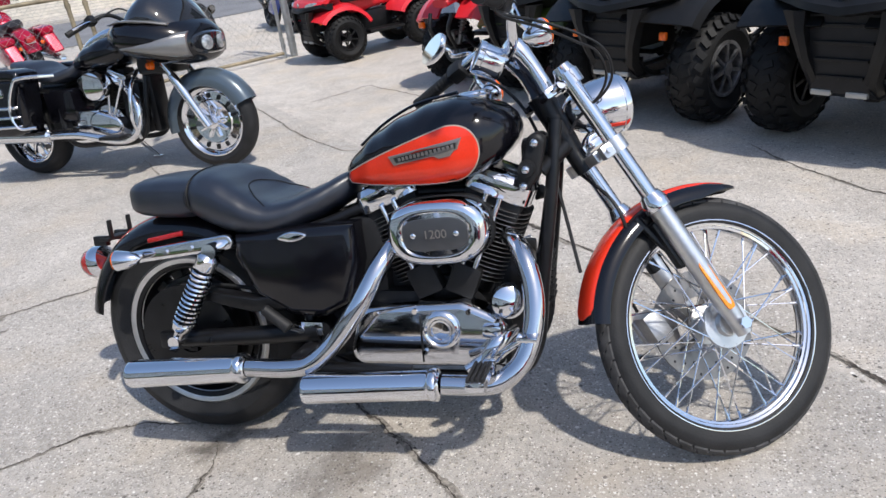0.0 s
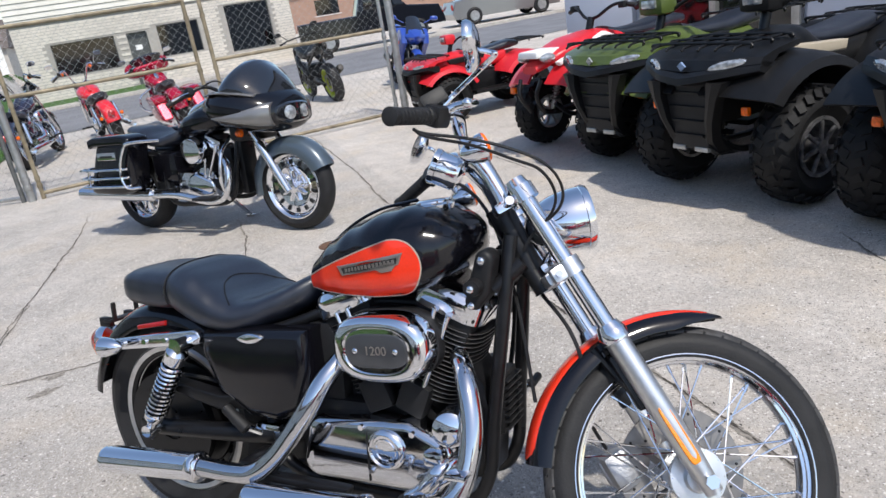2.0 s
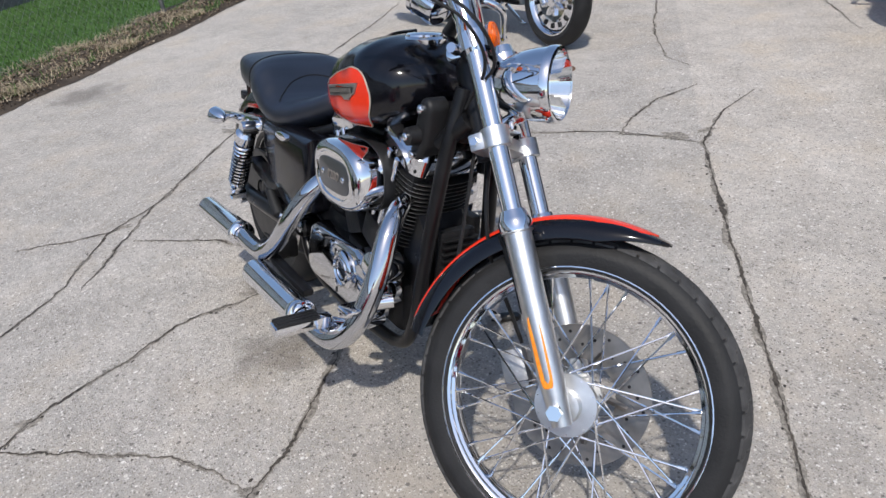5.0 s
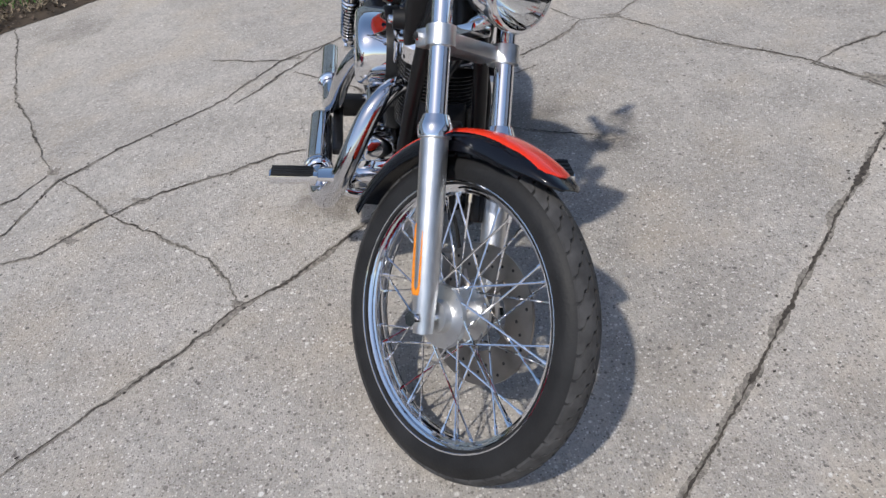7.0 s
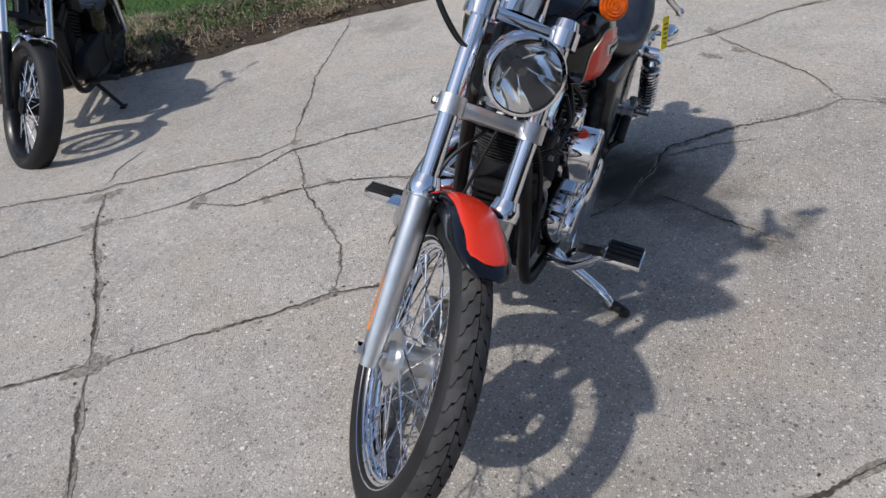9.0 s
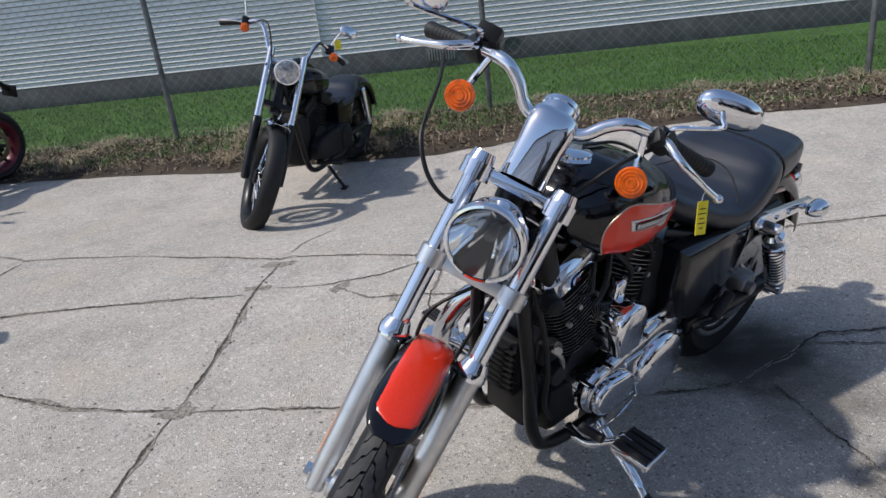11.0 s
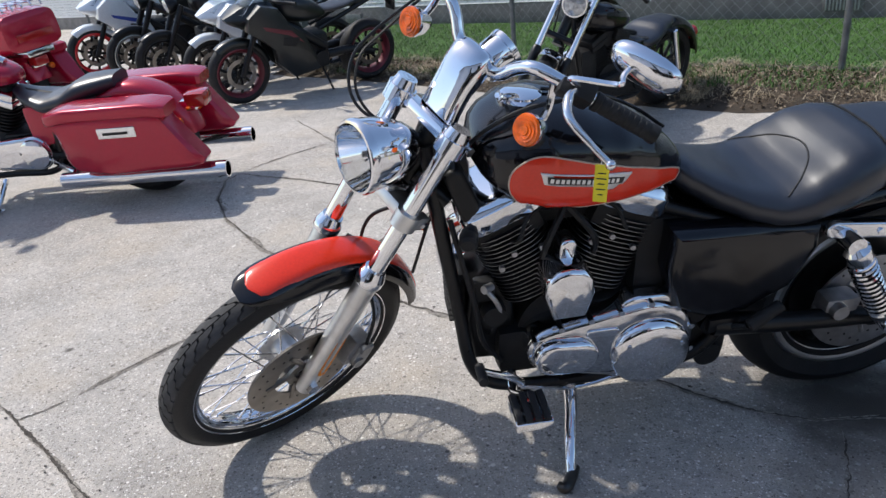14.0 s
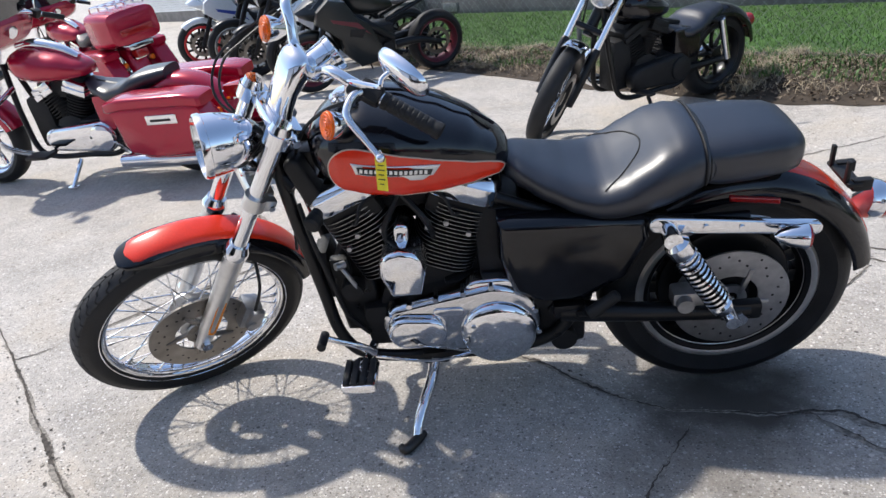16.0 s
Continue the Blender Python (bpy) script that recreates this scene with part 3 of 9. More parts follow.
def scatter(name, mat, count, area, size, rise, label, category, seed, width=0.12, flat=False, bend=0.4):
    """Many small blades or leaves as one mesh; area gives a place for two random numbers."""
    rs = np.random.RandomState(seed)
    u = rs.rand(count, 8)
    vs, fs = [], []
    for i in range(count):
        x, y, z = area(u[i, 0], u[i, 1])
        a = u[i, 2] * 2 * math.pi
        ln = size * (0.5 + u[i, 3])
        w = ln * width * (0.7 + 0.6 * u[i, 4])
        c, s = math.cos(a), math.sin(a)
        up = rise * (0.4 + 0.9 * u[i, 5])
        k = len(vs)
        lx, ly = c * ln * (1 - up), s * ln * (1 - up)
        px, py = -s * w, c * w
        h = ln * up
        if flat:
            vs += [(x - px * 0.3, y - py * 0.3, z), (x + lx * 0.5 - px, y + ly * 0.5 - py, z + h * 0.6 + w * bend), (x + lx, y + ly, z + h), (x + lx * 0.5 + px, y + ly * 0.5 + py, z + h * 0.3 + w * bend * u[i, 6])]
            fs += [(k, k + 1, k + 2), (k, k + 2, k + 3)]
        else:
            vs += [(x - px, y - py, z), (x + px, y + py, z), (x + lx * 0.35 + px * 0.6, y + ly * 0.35 + py * 0.6, z + h * 0.6), (x + lx * 0.35 - px * 0.6, y + ly * 0.35 - py * 0.6, z + h * 0.6), (x + lx, y + ly, z + h * (1.0 - 0.3 * u[i, 6]))]
            fs += [(k, k + 1, k + 2, k + 3), (k + 3, k + 2, k + 4)]
    me = bpy.data.meshes.new(name)
    me.from_pydata(vs, [], fs)
    me.materials.append(mat)
    return tagged(new(name, me), label, category, kind="stuff")


scatter("grass", GRASS, 130000, lambda a, b: (*km(-4.9 - 3.75 * a, -6.3 - 3.6 * a + (13.1 + 3.6 * a) * b), 0.008), 0.046, 0.62, "short spring grass of the lawn strip", "grass", 1, 0.055)
def verge_edge(n):
    return -2.15 + 0.45 * min(n - 6.1, 1.1) + 0.15 * max(0.0, n - 7.2)


scatter("grass", GRASS, 32000, lambda a, b: (*nm(6.1 + 6.5 * a, verge_edge(6.1 + 6.5 * a) - 0.03 - 5.5 * b ** 1.2), 0.01), 0.060, 0.65, "short spring grass beside the gate", "grass", 2, 0.06)


def bank(k, s, a, z):
    """A place on the litter bank, which sinks into the swale at its front edge."""
    q = km(k, s)
    return (*q, z + dip(*q) * max(0.0, 1.0 - a))


scatter("dead_leaves", LEAVES, 18000, lambda a, b: bank(-4.12 - 1.15 * a ** 0.8, -5.8 + 11.5 * b, a, 0.012 + 0.05 * math.sin(math.pi * a)), 0.026, 0.35, "dry brown leaves heaped along the fence", "leaves", 3, 0.34, True, 0.7)
scatter("dry_grass", STRAW, 23000, lambda a, b: bank(-4.22 - 1.15 * a + 0.16 * noise.noise((b * 31, 1.0, 0.0)), -5.8 + 10.4 * (b + 0.03 * math.sin(b * 53)), a, 0.03 + 0.05 * max(0.0, noise.noise((b * 45, a * 4, 2.0)))), 0.13, 0.36, "dead straw-coloured grass stalks along the fence", "grass", 4, 0.016)
scatter("grass", GRASS, 16000, lambda a, b: (*km(-5.05 + 0.75 * a * a + 0.25 * noise.noise((b * 37, 5.0, 0.0)) + 0.45 * max(0.0, b - 0.72), -5.0 + 11.3 * b), 0.035), 0.060, 0.6, "weeds growing through the dead leaves", "grass", 6, 0.06)

# street beyond the gate
sheet("road", [nm(13.0, -70), nm(13.0, 90), nm(20.3, 90), nm(20.3, -70)], 0.010, ASPHALT, "grey asphalt street", "road")
sheet("road", [nm(20.3, -14), nm(20.3, -4.6), nm(90, -4.6), nm(90, -14)], 0.010, ASPHALT, "grey asphalt side street", "road")
sheet("verge", [nm(20.5, -4.4), nm(20.5, 3.0), nm(24.6, 3.0), nm(60, -4.4)], 0.03, TURF, "green verge across the street", "lawn")
sheet("verge", [nm(20.5, -60), nm(20.5, -14.3), nm(90, -14.3), nm(90, -60)], 0.03, TURF, "green verge across the street", "lawn")
KERB = concrete("kerb_concrete", (0.48, 0.45, 0.41))
for a, b in ((nm(20.4, -4.4), nm(20.4, 90)), (nm(20.4, -60), nm(20.4, -14.2)), (nm(12.9, -60), nm(12.9, -2.0))):
    bm = B()
    d = Vector((b[0] - a[0], b[1] - a[1]))
    box(bm, (d.length / 2, 0, 0.05), (d.length, 0.16, 0.14), 0.02, Matrix.Translation((a[0], a[1], 0)) @ Matrix.Rotation(math.atan2(d.y, d.x), 4, "Z"))
    tagged(part("kerb", bm, KERB), "pale concrete kerb along the street", "kerb", kind="structure")

# ---- the orange and black motorcycle ----
BIKE = Matrix.Translation((0, -0.03, 0)) @ Matrix.Rotation(radians(-11.5), 4, "X")
FORKW = Matrix(((0.7048, -0.4621, -0.5383, 1.481), (0.6451, 0.7331, 0.2154, 0.0265), (0.2951, -0.4991, 0.8148, 0.2845), (0, 0, 0, 1)))
FORK = BIKE.inverted() @ FORKW
RAX = V(0.028, 0, 0.266)


def spoked_wheel(parent, m, rim_r, tyre_r, tyre_w, spokes, name):
    """A laced wheel about y: rim, with tyre, hub and spokes as its pieces."""
    bm = B()
    r, h = rim_r, tyre_w * 0.36
    half = [(h, r + 0.008), (h + 0.003, r + 0.004), (h + 0.003, r - 0.001), (h * 0.94, r - 0.004), (h * 0.90, r - 0.0035), (h * 0.80, r - 0.006), (h * 0.74, r - 0.013), (h * 0.66, r - 0.0145), (h * 0.60, r - 0.013), (h * 0.52, r - 0.020), (h * 0.40, r - 0.0215), (h * 0.30, r - 0.0205), (h * 0.12, r - 0.0225)]
    lathe(bm, [(-y, q) for y, q in half] + list(reversed(half)) + [(0, r - 0.012)], (0, 0, 0), (0, 1, 0), 72, close=True)
    rim = part(name, bm, CHROME, parent, "chrome wire-spoke wheel")
    rim.matrix_basis = m
    ty = part("tyre", tyre(B(), tyre_r - 0.0035, tyre_w, n=72, hole=(r - 0.004) / tyre_r), RUBBER, rim, "worn black tyre")
    bm = B()
    lathe(bm, [(-0.062, 0.018), (-0.060, 0.030), (-0.046, 0.033), (-0.044, 0.060), (-0.036, 0.062), (-0.034, 0.036), (0.030, 0.030), (0.034, 0.052), (0.042, 0.052), (0.050, 0.03), (0.056, 0.018)], (0, 0, 0), (0, 1, 0), 36)
    part("hub", bm, SATIN, rim, "satin aluminium hub")
    made = None
    for side in (-1, 1):
        a0, fr = (-0.040, 0.055) if side < 0 else (0.038, 0.047)
        for way in (-1, 1):
            bm = B()
            t = radians(62) * way
            p = V(fr * math.sin(t), a0 + 0.003 * way, fr * math.cos(t))
            q = V(0.018 * way, side * -0.004, r - 0.020)
            cyl(bm, p, q, 0.0021, n=6)
            cyl(bm, q + (p - q).normalized() * 0.02, q, 0.0036, n=6)
            s = part("spoke", bm, CHROME, rim)
            n = spokes // 4
            off = radians(360 / n) * (0.25 * (1 + way) + 0.125 * (1 + side))
            s.matrix_basis = turn_y(off)
            for k in range(1, n):
                again(s, turn_y(off + 2 * math.pi * k / n))
    # shallow tread blocks with zigzag grooves between them
    def on(a, y):
        t = math.acos(max(-1, min(1, -2 * y / tyre_w)))
        hole = r - 0.004
        q = hole + (tyre_r - hole) * (0.15 + 0.85 * math.sin(t) ** 0.75) + 0.0010
        return V(q * math.sin(a), y, q * math.cos(a))
    bm = B()
    count, f = 46, tyre_w / 0.088
    pitch = 2 * math.pi / count
    steps = [(0.0012, 0.0), (0.0090, 0.06), (0.0145, 0.46), (0.0215, 0.52), (0.0260, 0.88), (0.0310, 0.95)]
    for side in (-1, 1):
        for k in range(count):
            edges = []
            for y, sh in steps:
                c = pitch * (k + sh + (0.5 if side > 0 else 0.0))
                edges.append((on(c + pitch * 0.07, side * y * f), on(c + pitch * 0.93, side * y * f)))
            top = [[bm.verts.new(q) for q in e] for e in edges]
            low = [[bm.verts.new(V(0, q.y, 0) + (q - V(0, q.y, 0)) * 0.984) for q in e] for e in edges]
            for i in range(len(steps) - 1):
                bm.faces.new((top[i][0], top[i][1], top[i + 1][1], top[i + 1][0]))
                for j in (0, 1):
                    bm.faces.new((top[i][j], top[i + 1][j], low[i + 1][j], low[i][j]))
            for i in (0, -1):
                bm.faces.new((top[i][0], top[i][1], low[i][1], low[i][0]))
    part("tread", bm, TREAD, rim, "zigzag tread blocks")
    return rim


def disc_brake(parent, y, r, mat=None, inner=0.62):
    bm = B()
    lathe(bm, [(y - 0.003, r * inner), (y - 0.003, r), (y + 0.003, r), (y + 0.003, r * inner)], (0, 0, 0), (0, 1, 0), 48, close=True)
    d = part("brake_disc", bm, mat or STEEL, parent, "drilled steel brake disc")
    for k in range(5):
        a = 2 * math.pi * k / 5
        bm = B()
        tube(bm, [turn_y(a) @ V(0.03, y, 0), turn_y(a + 0.3) @ V(r * 0.4, y, 0), turn_y(a + 0.45) @ V(r * 0.68, y, 0)], 0.008, 6)
        part("disc_arm", bm, mat or STEEL, d)
    bm = B()
    lathe(bm, [(y - 0.004, 0.02), (y - 0.004, 0.042), (y + 0.004, 0.042), (y + 0.004, 0.02)], (0, 0, 0), (0, 1, 0), 32, close=True)
    part("disc_carrier", bm, mat or STEEL, d)
    for k in range(30):
        a = 2 * math.pi * k / 30
        q = turn_y(a) @ V(r * (0.72 + 0.18 * (k % 3) / 2), 0, 0)
        bm = B()
        cyl(bm, q + V(0, y - 0.0034, 0), q + V(0, y + 0.0034, 0), 0.0035, n=8)
        part("drill_hole", bm, PLASTIC, d)
    return d


def fender_skin(bm, c, R, hw, a0, a1, drop, thick=0.003, n=30, proud=0.0, rx=1.0, round_end=0.0, tip=0.0):
    """A curved mudguard about y through the angles a0 to a1 (degrees, from +x up)."""
    rings = []
    for i in range(n + 1):
        f = i / n
        a = radians(a0 + (a1 - a0) * f)
        e = 1.0
        if round_end:
            g = min(f, 1 - f) / round_end
            e = math.sqrt(max(0.02, 1 - (1 - min(1, g)) ** 2))
        dr = drop
        if tip and f < tip:
            g = f / tip
            e *= 0.35 + 0.65 * math.sqrt(g * (2 - g))
            dr = drop * (0.10 + 0.90 * g)
        sec = []
        for k in range(13):
            t = -1 + 2 * k / 12
            y = hw * e * math.sin(t * math.pi / 2 * 0.98)
            r = R + proud - dr * (abs(hw * e / hw * t) ** 2.6 if not tip else abs(t) ** 2.6)
            sec.append((y, r))
        loop = sec + [(y * 0.985, r - thick) for y, r in reversed(sec)]
        rings.append([V(c[0] + rx * r * math.cos(a), y, c[2] + r * math.sin(a)) for y, r in loop])
    return loft(bm, rings)


TANK = [(0.560, 0.690, 0.742, 0.055), (0.585, 0.684, 0.770, 0.085), (0.65, 0.678, 0.822, 0.121), (0.72, 0.676, 0.858, 0.146), (0.80, 0.680, 0.886, 0.164), (0.87, 0.690, 0.897, 0.168), (0.93, 0.706, 0.890, 0.158), (0.975, 0.735, 0.868, 0.132), (1.005, 0.765, 0.845, 0.092), (1.015, 0.785, 0.825, 0.05)]


def tank_y(x, z):
    z0, z1, hw = tab(x, TANK)
    s = (z - (z0 + z1) / 2) / ((z1 - z0) / 2)
    p = 2.5 if s > 0 else 4.2
    return hw * max(0.0, 1 - min(1, abs(s)) ** p) ** (1 / p)


def tank_ring(x, z0, z1, hw, n=40):
    out, cz, hz = [], (z0 + z1) / 2, (z1 - z0) / 2
    for i in range(n):
        c, s = math.cos(2 * math.pi * i / n), math.sin(2 * math.pi * i / n)
        p = 2.5 if s > 0 else 4.2
        out.append(V(x, hw * math.copysign(abs(c) ** (2 / p), c), cz + hz * math.copysign(abs(s) ** (2 / p), s)))
    return out


def main_bike():
    T = thing("motorcycle", BIKE, "orange and black cruiser motorcycle leaning on its chrome side stand", "motorcycle")
    # front wheel and fork
    fw = spoked_wheel(T, FORK, 0.259, 0.321, 0.082, 40, "front_wheel")
    disc_brake(fw, 0.060, 0.142, inner=0.52)
    fork = part("fork_tube", cyl(cyl(B(), (0, -0.0875, 0.30), (0, -0.0875, 0.735), 0.0198, n=24), (0, -0.0875, 0.735), (0, -0.0875, 0.742), 0.016, n=24), CHROME, T, "chrome fork tube", FORK)
    part("fork_tube", cyl(cyl(B(), (0, 0.0875, 0.30), (0, 0.0875, 0.735), 0.0198, n=24), (0, 0.0875, 0.735), (0, 0.0875, 0.742), 0.016, n=24), CHROME, T, "chrome fork tube", FORK)
    for s in (-1, 1):
        bm = B()
        lathe(bm, [(-0.030, 0.010), (-0.028, 0.019), (0.02, 0.022), (0.06, 0.0245), (0.18, 0.0255), (0.325, 0.0265), (0.330, 0.0265), (0.332, 0.031), (0.350, 0.031), (0.356, 0.029), (0.372, 0.0245), (0.374, 0.0205)], (0, s * 0.0875, 0), (0, 0, 1), 32)
        sl = part("fork_slider", bm, SATIN, T, "brushed aluminium fork slider", FORK)
        bm = B()
        lathe(bm, [(0.334, 0.0315), (0.338, 0.0325), (0.352, 0.0325), (0.358, 0.030), (0.374, 0.0245)], (0, s * 0.0875, 0), (0, 0, 1), 32)
        part("slider_cap", bm, CHROME, sl, "chrome collar", FORK)
        bm = B()
        slab(bm, oval(-0.002, 0.110, 0.0125, 0.068, 24, 5), s * 0.102, s * 0.1115, 0.002)
        part("reflector", bm, AMBERY, sl, "amber reflector", FORK)
        bm = B()
        box(bm, (-0.022, s * 0.066, 0.245), (0.026, 0.03, 0.13), 0.008)
        tube(bm, [(-0.015, s * 0.08, 0.19), (-0.03, s * 0.058, 0.25), (-0.045, s * 0.05, 0.34)], 0.010, 8)
        part("fender_bracket", bm, FRAME, sl, "black fender bracket", FORK)
    bm = B()
    cyl(bm, (0, -0.118, 0), (0, 0.118, 0), 0.010, n=16)
    cyl(bm, (0, -0.121, 0), (0, -0.110, 0), 0.015, n=6)
    cyl(bm, (0, 0.108, 0), (0, 0.119, 0), 0.016, n=6)
    part("front_axle", bm, CHROME, T, "", FORK)
    # clamps
    bm = B()
    box(bm, (-0.025, 0, 0.515), (0.06, 0.15, 0.030), 0.008)
    for s in (-1, 1):
        cyl(bm, (0, s * 0.0875, 0.497), (0, s * 0.0875, 0.534), 0.028, n=28)
        box(bm, (-0.03, s * 0.096, 0.515), (0.036, 0.026, 0.034), 0.006)
    low = part("lower_clamp", bm, SATIN, T, "polished lower fork clamp", FORK)
    for s in (-1, 1):
        part("clamp_bolt", cyl(B(), (-0.034, s * 0.105, 0.515), (-0.034, s * 0.119, 0.515), 0.0085, n=6), CHROME, low, "", FORK)
    bm = B()
    box(bm, (-0.03, 0, 0.706), (0.075, 0.15, 0.026), 0.009)
    for s in (-1, 1):
        cyl(bm, (0, s * 0.0875, 0.688), (0, s * 0.0875, 0.722), 0.031, n=28)
        cyl(bm, (0, s * 0.0875, 0.722), (0, s * 0.0875, 0.742), 0.0265, 0.022, n=28)
    uc = part("upper_clamp", bm, CHROME, T, "chrome upper fork clamp", FORK)
    for s in (-1, 1):
        part("pinch_bolt", cyl(B(), (-0.038, s * 0.085, 0.704), (-0.038, s * 0.112, 0.704), 0.010, n=12), CHROME, uc, "", FORK)
    part("steering_stem", cyl(B(), (-0.055, 0, 0.50), (-0.055, 0, 0.72), 0.022, n=24), FRAME, T, "", FORK)
    # headlight
    bm = B()
    d = V(0.93, -0.05, -0.33).normalized()
    c = V(0.010, 0, 0.636)
    lathe(bm, [(-0.028, 0.008), (-0.024, 0.022), (-0.012, 0.038), (0.008, 0.0515), (0.032, 0.0620), (0.056, 0.0685), (0.082, 0.0722), (0.104, 0.0736), (0.1055, 0.0756), (0.117, 0.0756), (0.122, 0.0728), (0.123, 0.0680), (0.117, 0.0658), (0.087, 0.0608), (0.061, 0.0527), (0.036, 0.036), (0.020, 0.021), (0.018, 0.009)], c, d, 48)
    c = c + d * 0.027
    hl = part("headlight", bm, CHROME, T, "round chrome headlight", FORK)
    bm = B()
    up = d.cross(V(0, 0, 1)).normalized()
    sd = d.cross(up)
    rings = []
    for a, q in ((-0.003, 0.010), (0.004, 0.022), (0.019, 0.038), (0.043, 0.051), (0.068, 0.0595), (0.0905, 0.0651)):
        rings.append([c + d * (a + (0.006 if (k // 10) % 2 else 0.0)) + q * (math.cos(math.pi * k / 30) * up + math.sin(math.pi * k / 30) * sd) for k in range(60)])
    loft(bm, rings, caps=False)
    part("reflector_bowl", bm, BOWL, hl, "faceted bright reflector", FORK, sharp=25)
    bm = B()
    loft(bm, [[c + d * a + q * (math.cos(math.pi * k / 20) * up + math.sin(math.pi * k / 20) * sd) for k in range(40)] for a, q in ((0.091, 0.0655), (0.097, 0.061), (0.102, 0.042), (0.104, 0.020), (0.1045, 0.0005))], caps=False)
    ln = part("lens", bm, CLEAR, hl, "clear headlight lens", FORK)
    ln.visible_shadow = False
    bm = B()
    lathe(bm, [(0.0, 0.010), (0.050, 0.011), (0.060, 0.008), (0.062, 0.001)], c, d, 20)
    part("bulb_shield", bm, GREYPL, hl, "", FORK)
    bm = B()
    tube(bm, [(-0.03, 0, 0.54), (0.0, 0, 0.56), (0.04, 0, 0.565)], 0.014, 10)
    box(bm, (-0.01, 0, 0.545), (0.06, 0.05, 0.02), 0.006)
    part("headlight_bracket", bm, CHROME, T, "", FORK)
    # instrument
    bm = B()
    d = V(-0.60, 0, 0.80).normalized()
    c = V(-0.084, 0, 0.838)
    lathe(bm, [(-0.012, 0.020), (-0.006, 0.036), (0.002, 0.0395), (0.046, 0.0405), (0.048, 0.0425), (0.060, 0.0425), (0.062, 0.039), (0.058, 0.038)], c, d, 36)
    sp = part("speedometer", bm, CHROME, T, "chrome speedometer housing", FORK)
    bm = B()
    lathe(bm, [(0.0585, 0.0382), (0.0595, 0.0)], c, d, 30, close=False)
    part("dial", bm, GREYPL, sp, "dark dial", FORK)
    bm = B()
    rings = []
    for w_, u_, th, hw in ((-0.034, 0.715, 0.026, 0.050), (-0.029, 0.745, 0.024, 0.047), (-0.027, 0.790, 0.024, 0.046), (-0.030, 0.825, 0.028, 0.049), (-0.036, 0.850, 0.029, 0.050), (-0.043, 0.866, 0.023, 0.044), (-0.046, 0.873, 0.012, 0.030)):
        rings.append([V(w_ + a, b, u_ + 0.4 * a) for a, b in oval(0, 0, th, hw, 36, 2.5)])
    loft(bm, rings)
    box(bm, (-0.060, 0, 0.842), (0.05, 0.035, 0.02), 0.006)
    rs = part("riser", bm, CHROME, T, "one-piece chrome handlebar riser", FORK)
    # handlebar
    bm = B()
    half = [(-0.054, 0.03, 0.846), (-0.052, 0.064, 0.856), (-0.045, 0.094, 0.888), (-0.040, 0.130, 0.911), (-0.062, 0.172, 0.917), (-0.108, 0.222, 0.918), (-0.192, 0.322, 0.921)]
    path = [(x, -y, z) for x, y, z in reversed(half)] + half
    tube(bm, path, 0.0128, 14)
    bar = part("handlebar", bm, CHROME, T, "chrome handlebar", FORK)
    for s in (-1, 1):
        e, f = V(-0.197, s * 0.328, 0.9212), V(-0.112, s * 0.227, 0.918)
        d = (e - f).normalized()
        bm = B()
        ribs = [(0.020 + 0.012 * k + a, q) for k in range(8) for a, q in ((0.0, 0.0166), (0.001, 0.0174), (0.008, 0.0174), (0.009, 0.0166))]
        lathe(bm, [(0.0, 0.014), (0.002, 0.0185), (0.012, 0.0185), (0.014, 0.0165)] + ribs + [(0.12, 0.0165), (0.124, 0.0185), (0.136, 0.0185), (0.138, 0.012)], f, d, 20)
        part("grip", bm, RUBBER, bar, "ribbed black rubber grip", FORK)
        bm = B()
        g = f - d * 0.028
        mm = Matrix.Translation(g) @ V(0, 0, 1).rotation_difference(d).to_matrix().to_4x4()
        box(bm, (0, 0, 0), (0.046, 0.042, 0.050), 0.010, mm)
        box(bm, (0.01, 0.012, -0.030), (0.03, 0.03, 0.028), 0.006, mm)
        part("switch_housing", bm, PLASTIC, bar, "black switch housing", FORK)
        if s < 0:
            bm = B()
            box(bm, g + V(0.012, 0.012, 0.034), (0.058, 0.05, 0.034), 0.007)
            part("brake_reservoir", bm, PLASTIC, bar, "black brake fluid reservoir", FORK)
        # levers
        bm = B()
        p0 = g + V(0.022, s * 0.0, 0.0)
        tip = V(-0.065, s * 0.350, 0.864)
        tube(bm, [p0, p0 + V(0.026, s * 0.012, -0.008), V(-0.026, s * 0.253, 0.888), tip + V(0.016, s * -0.04, 0.008), tip], [0.010, 0.010, 0.0085, 0.0065, 0.006], 10)
        ball(bm, tip, 0.0095)
        part("lever", bm, CHROME, bar, "chrome hand lever", FORK)
        # mirrors
        bm = B()
        st = g + V(0.02, 0, 0.012)
        mc = V(-0.076, 0.290, 1.021) if s > 0 else V(0.000, -0.345, 0.958)
        el = mc + V(0.034, s * -0.002, -0.036)
        tube(bm, [st, st + V(0.045, s * 0.004, 0.012), el + (st - el) * 0.2, el, el + V(-0.004, s * -0.008, 0.012), mc + V(0.016, s * -0.014, -0.008)], 0.0052, 8)
        stem = part("mirror_stem", bm, CHROME, bar, "chrome mirror stem", FORK)
        mm = Matrix.Translation(mc) @ Matrix.Rotation(radians(17 if s > 0 else -10), 4, "Z") @ Matrix.Rotation(radians(42 if s > 0 else 30), 4, "Y") @ Matrix.Rotation(radians(s * 8), 4, "X")
        bm = B()
        rings = []
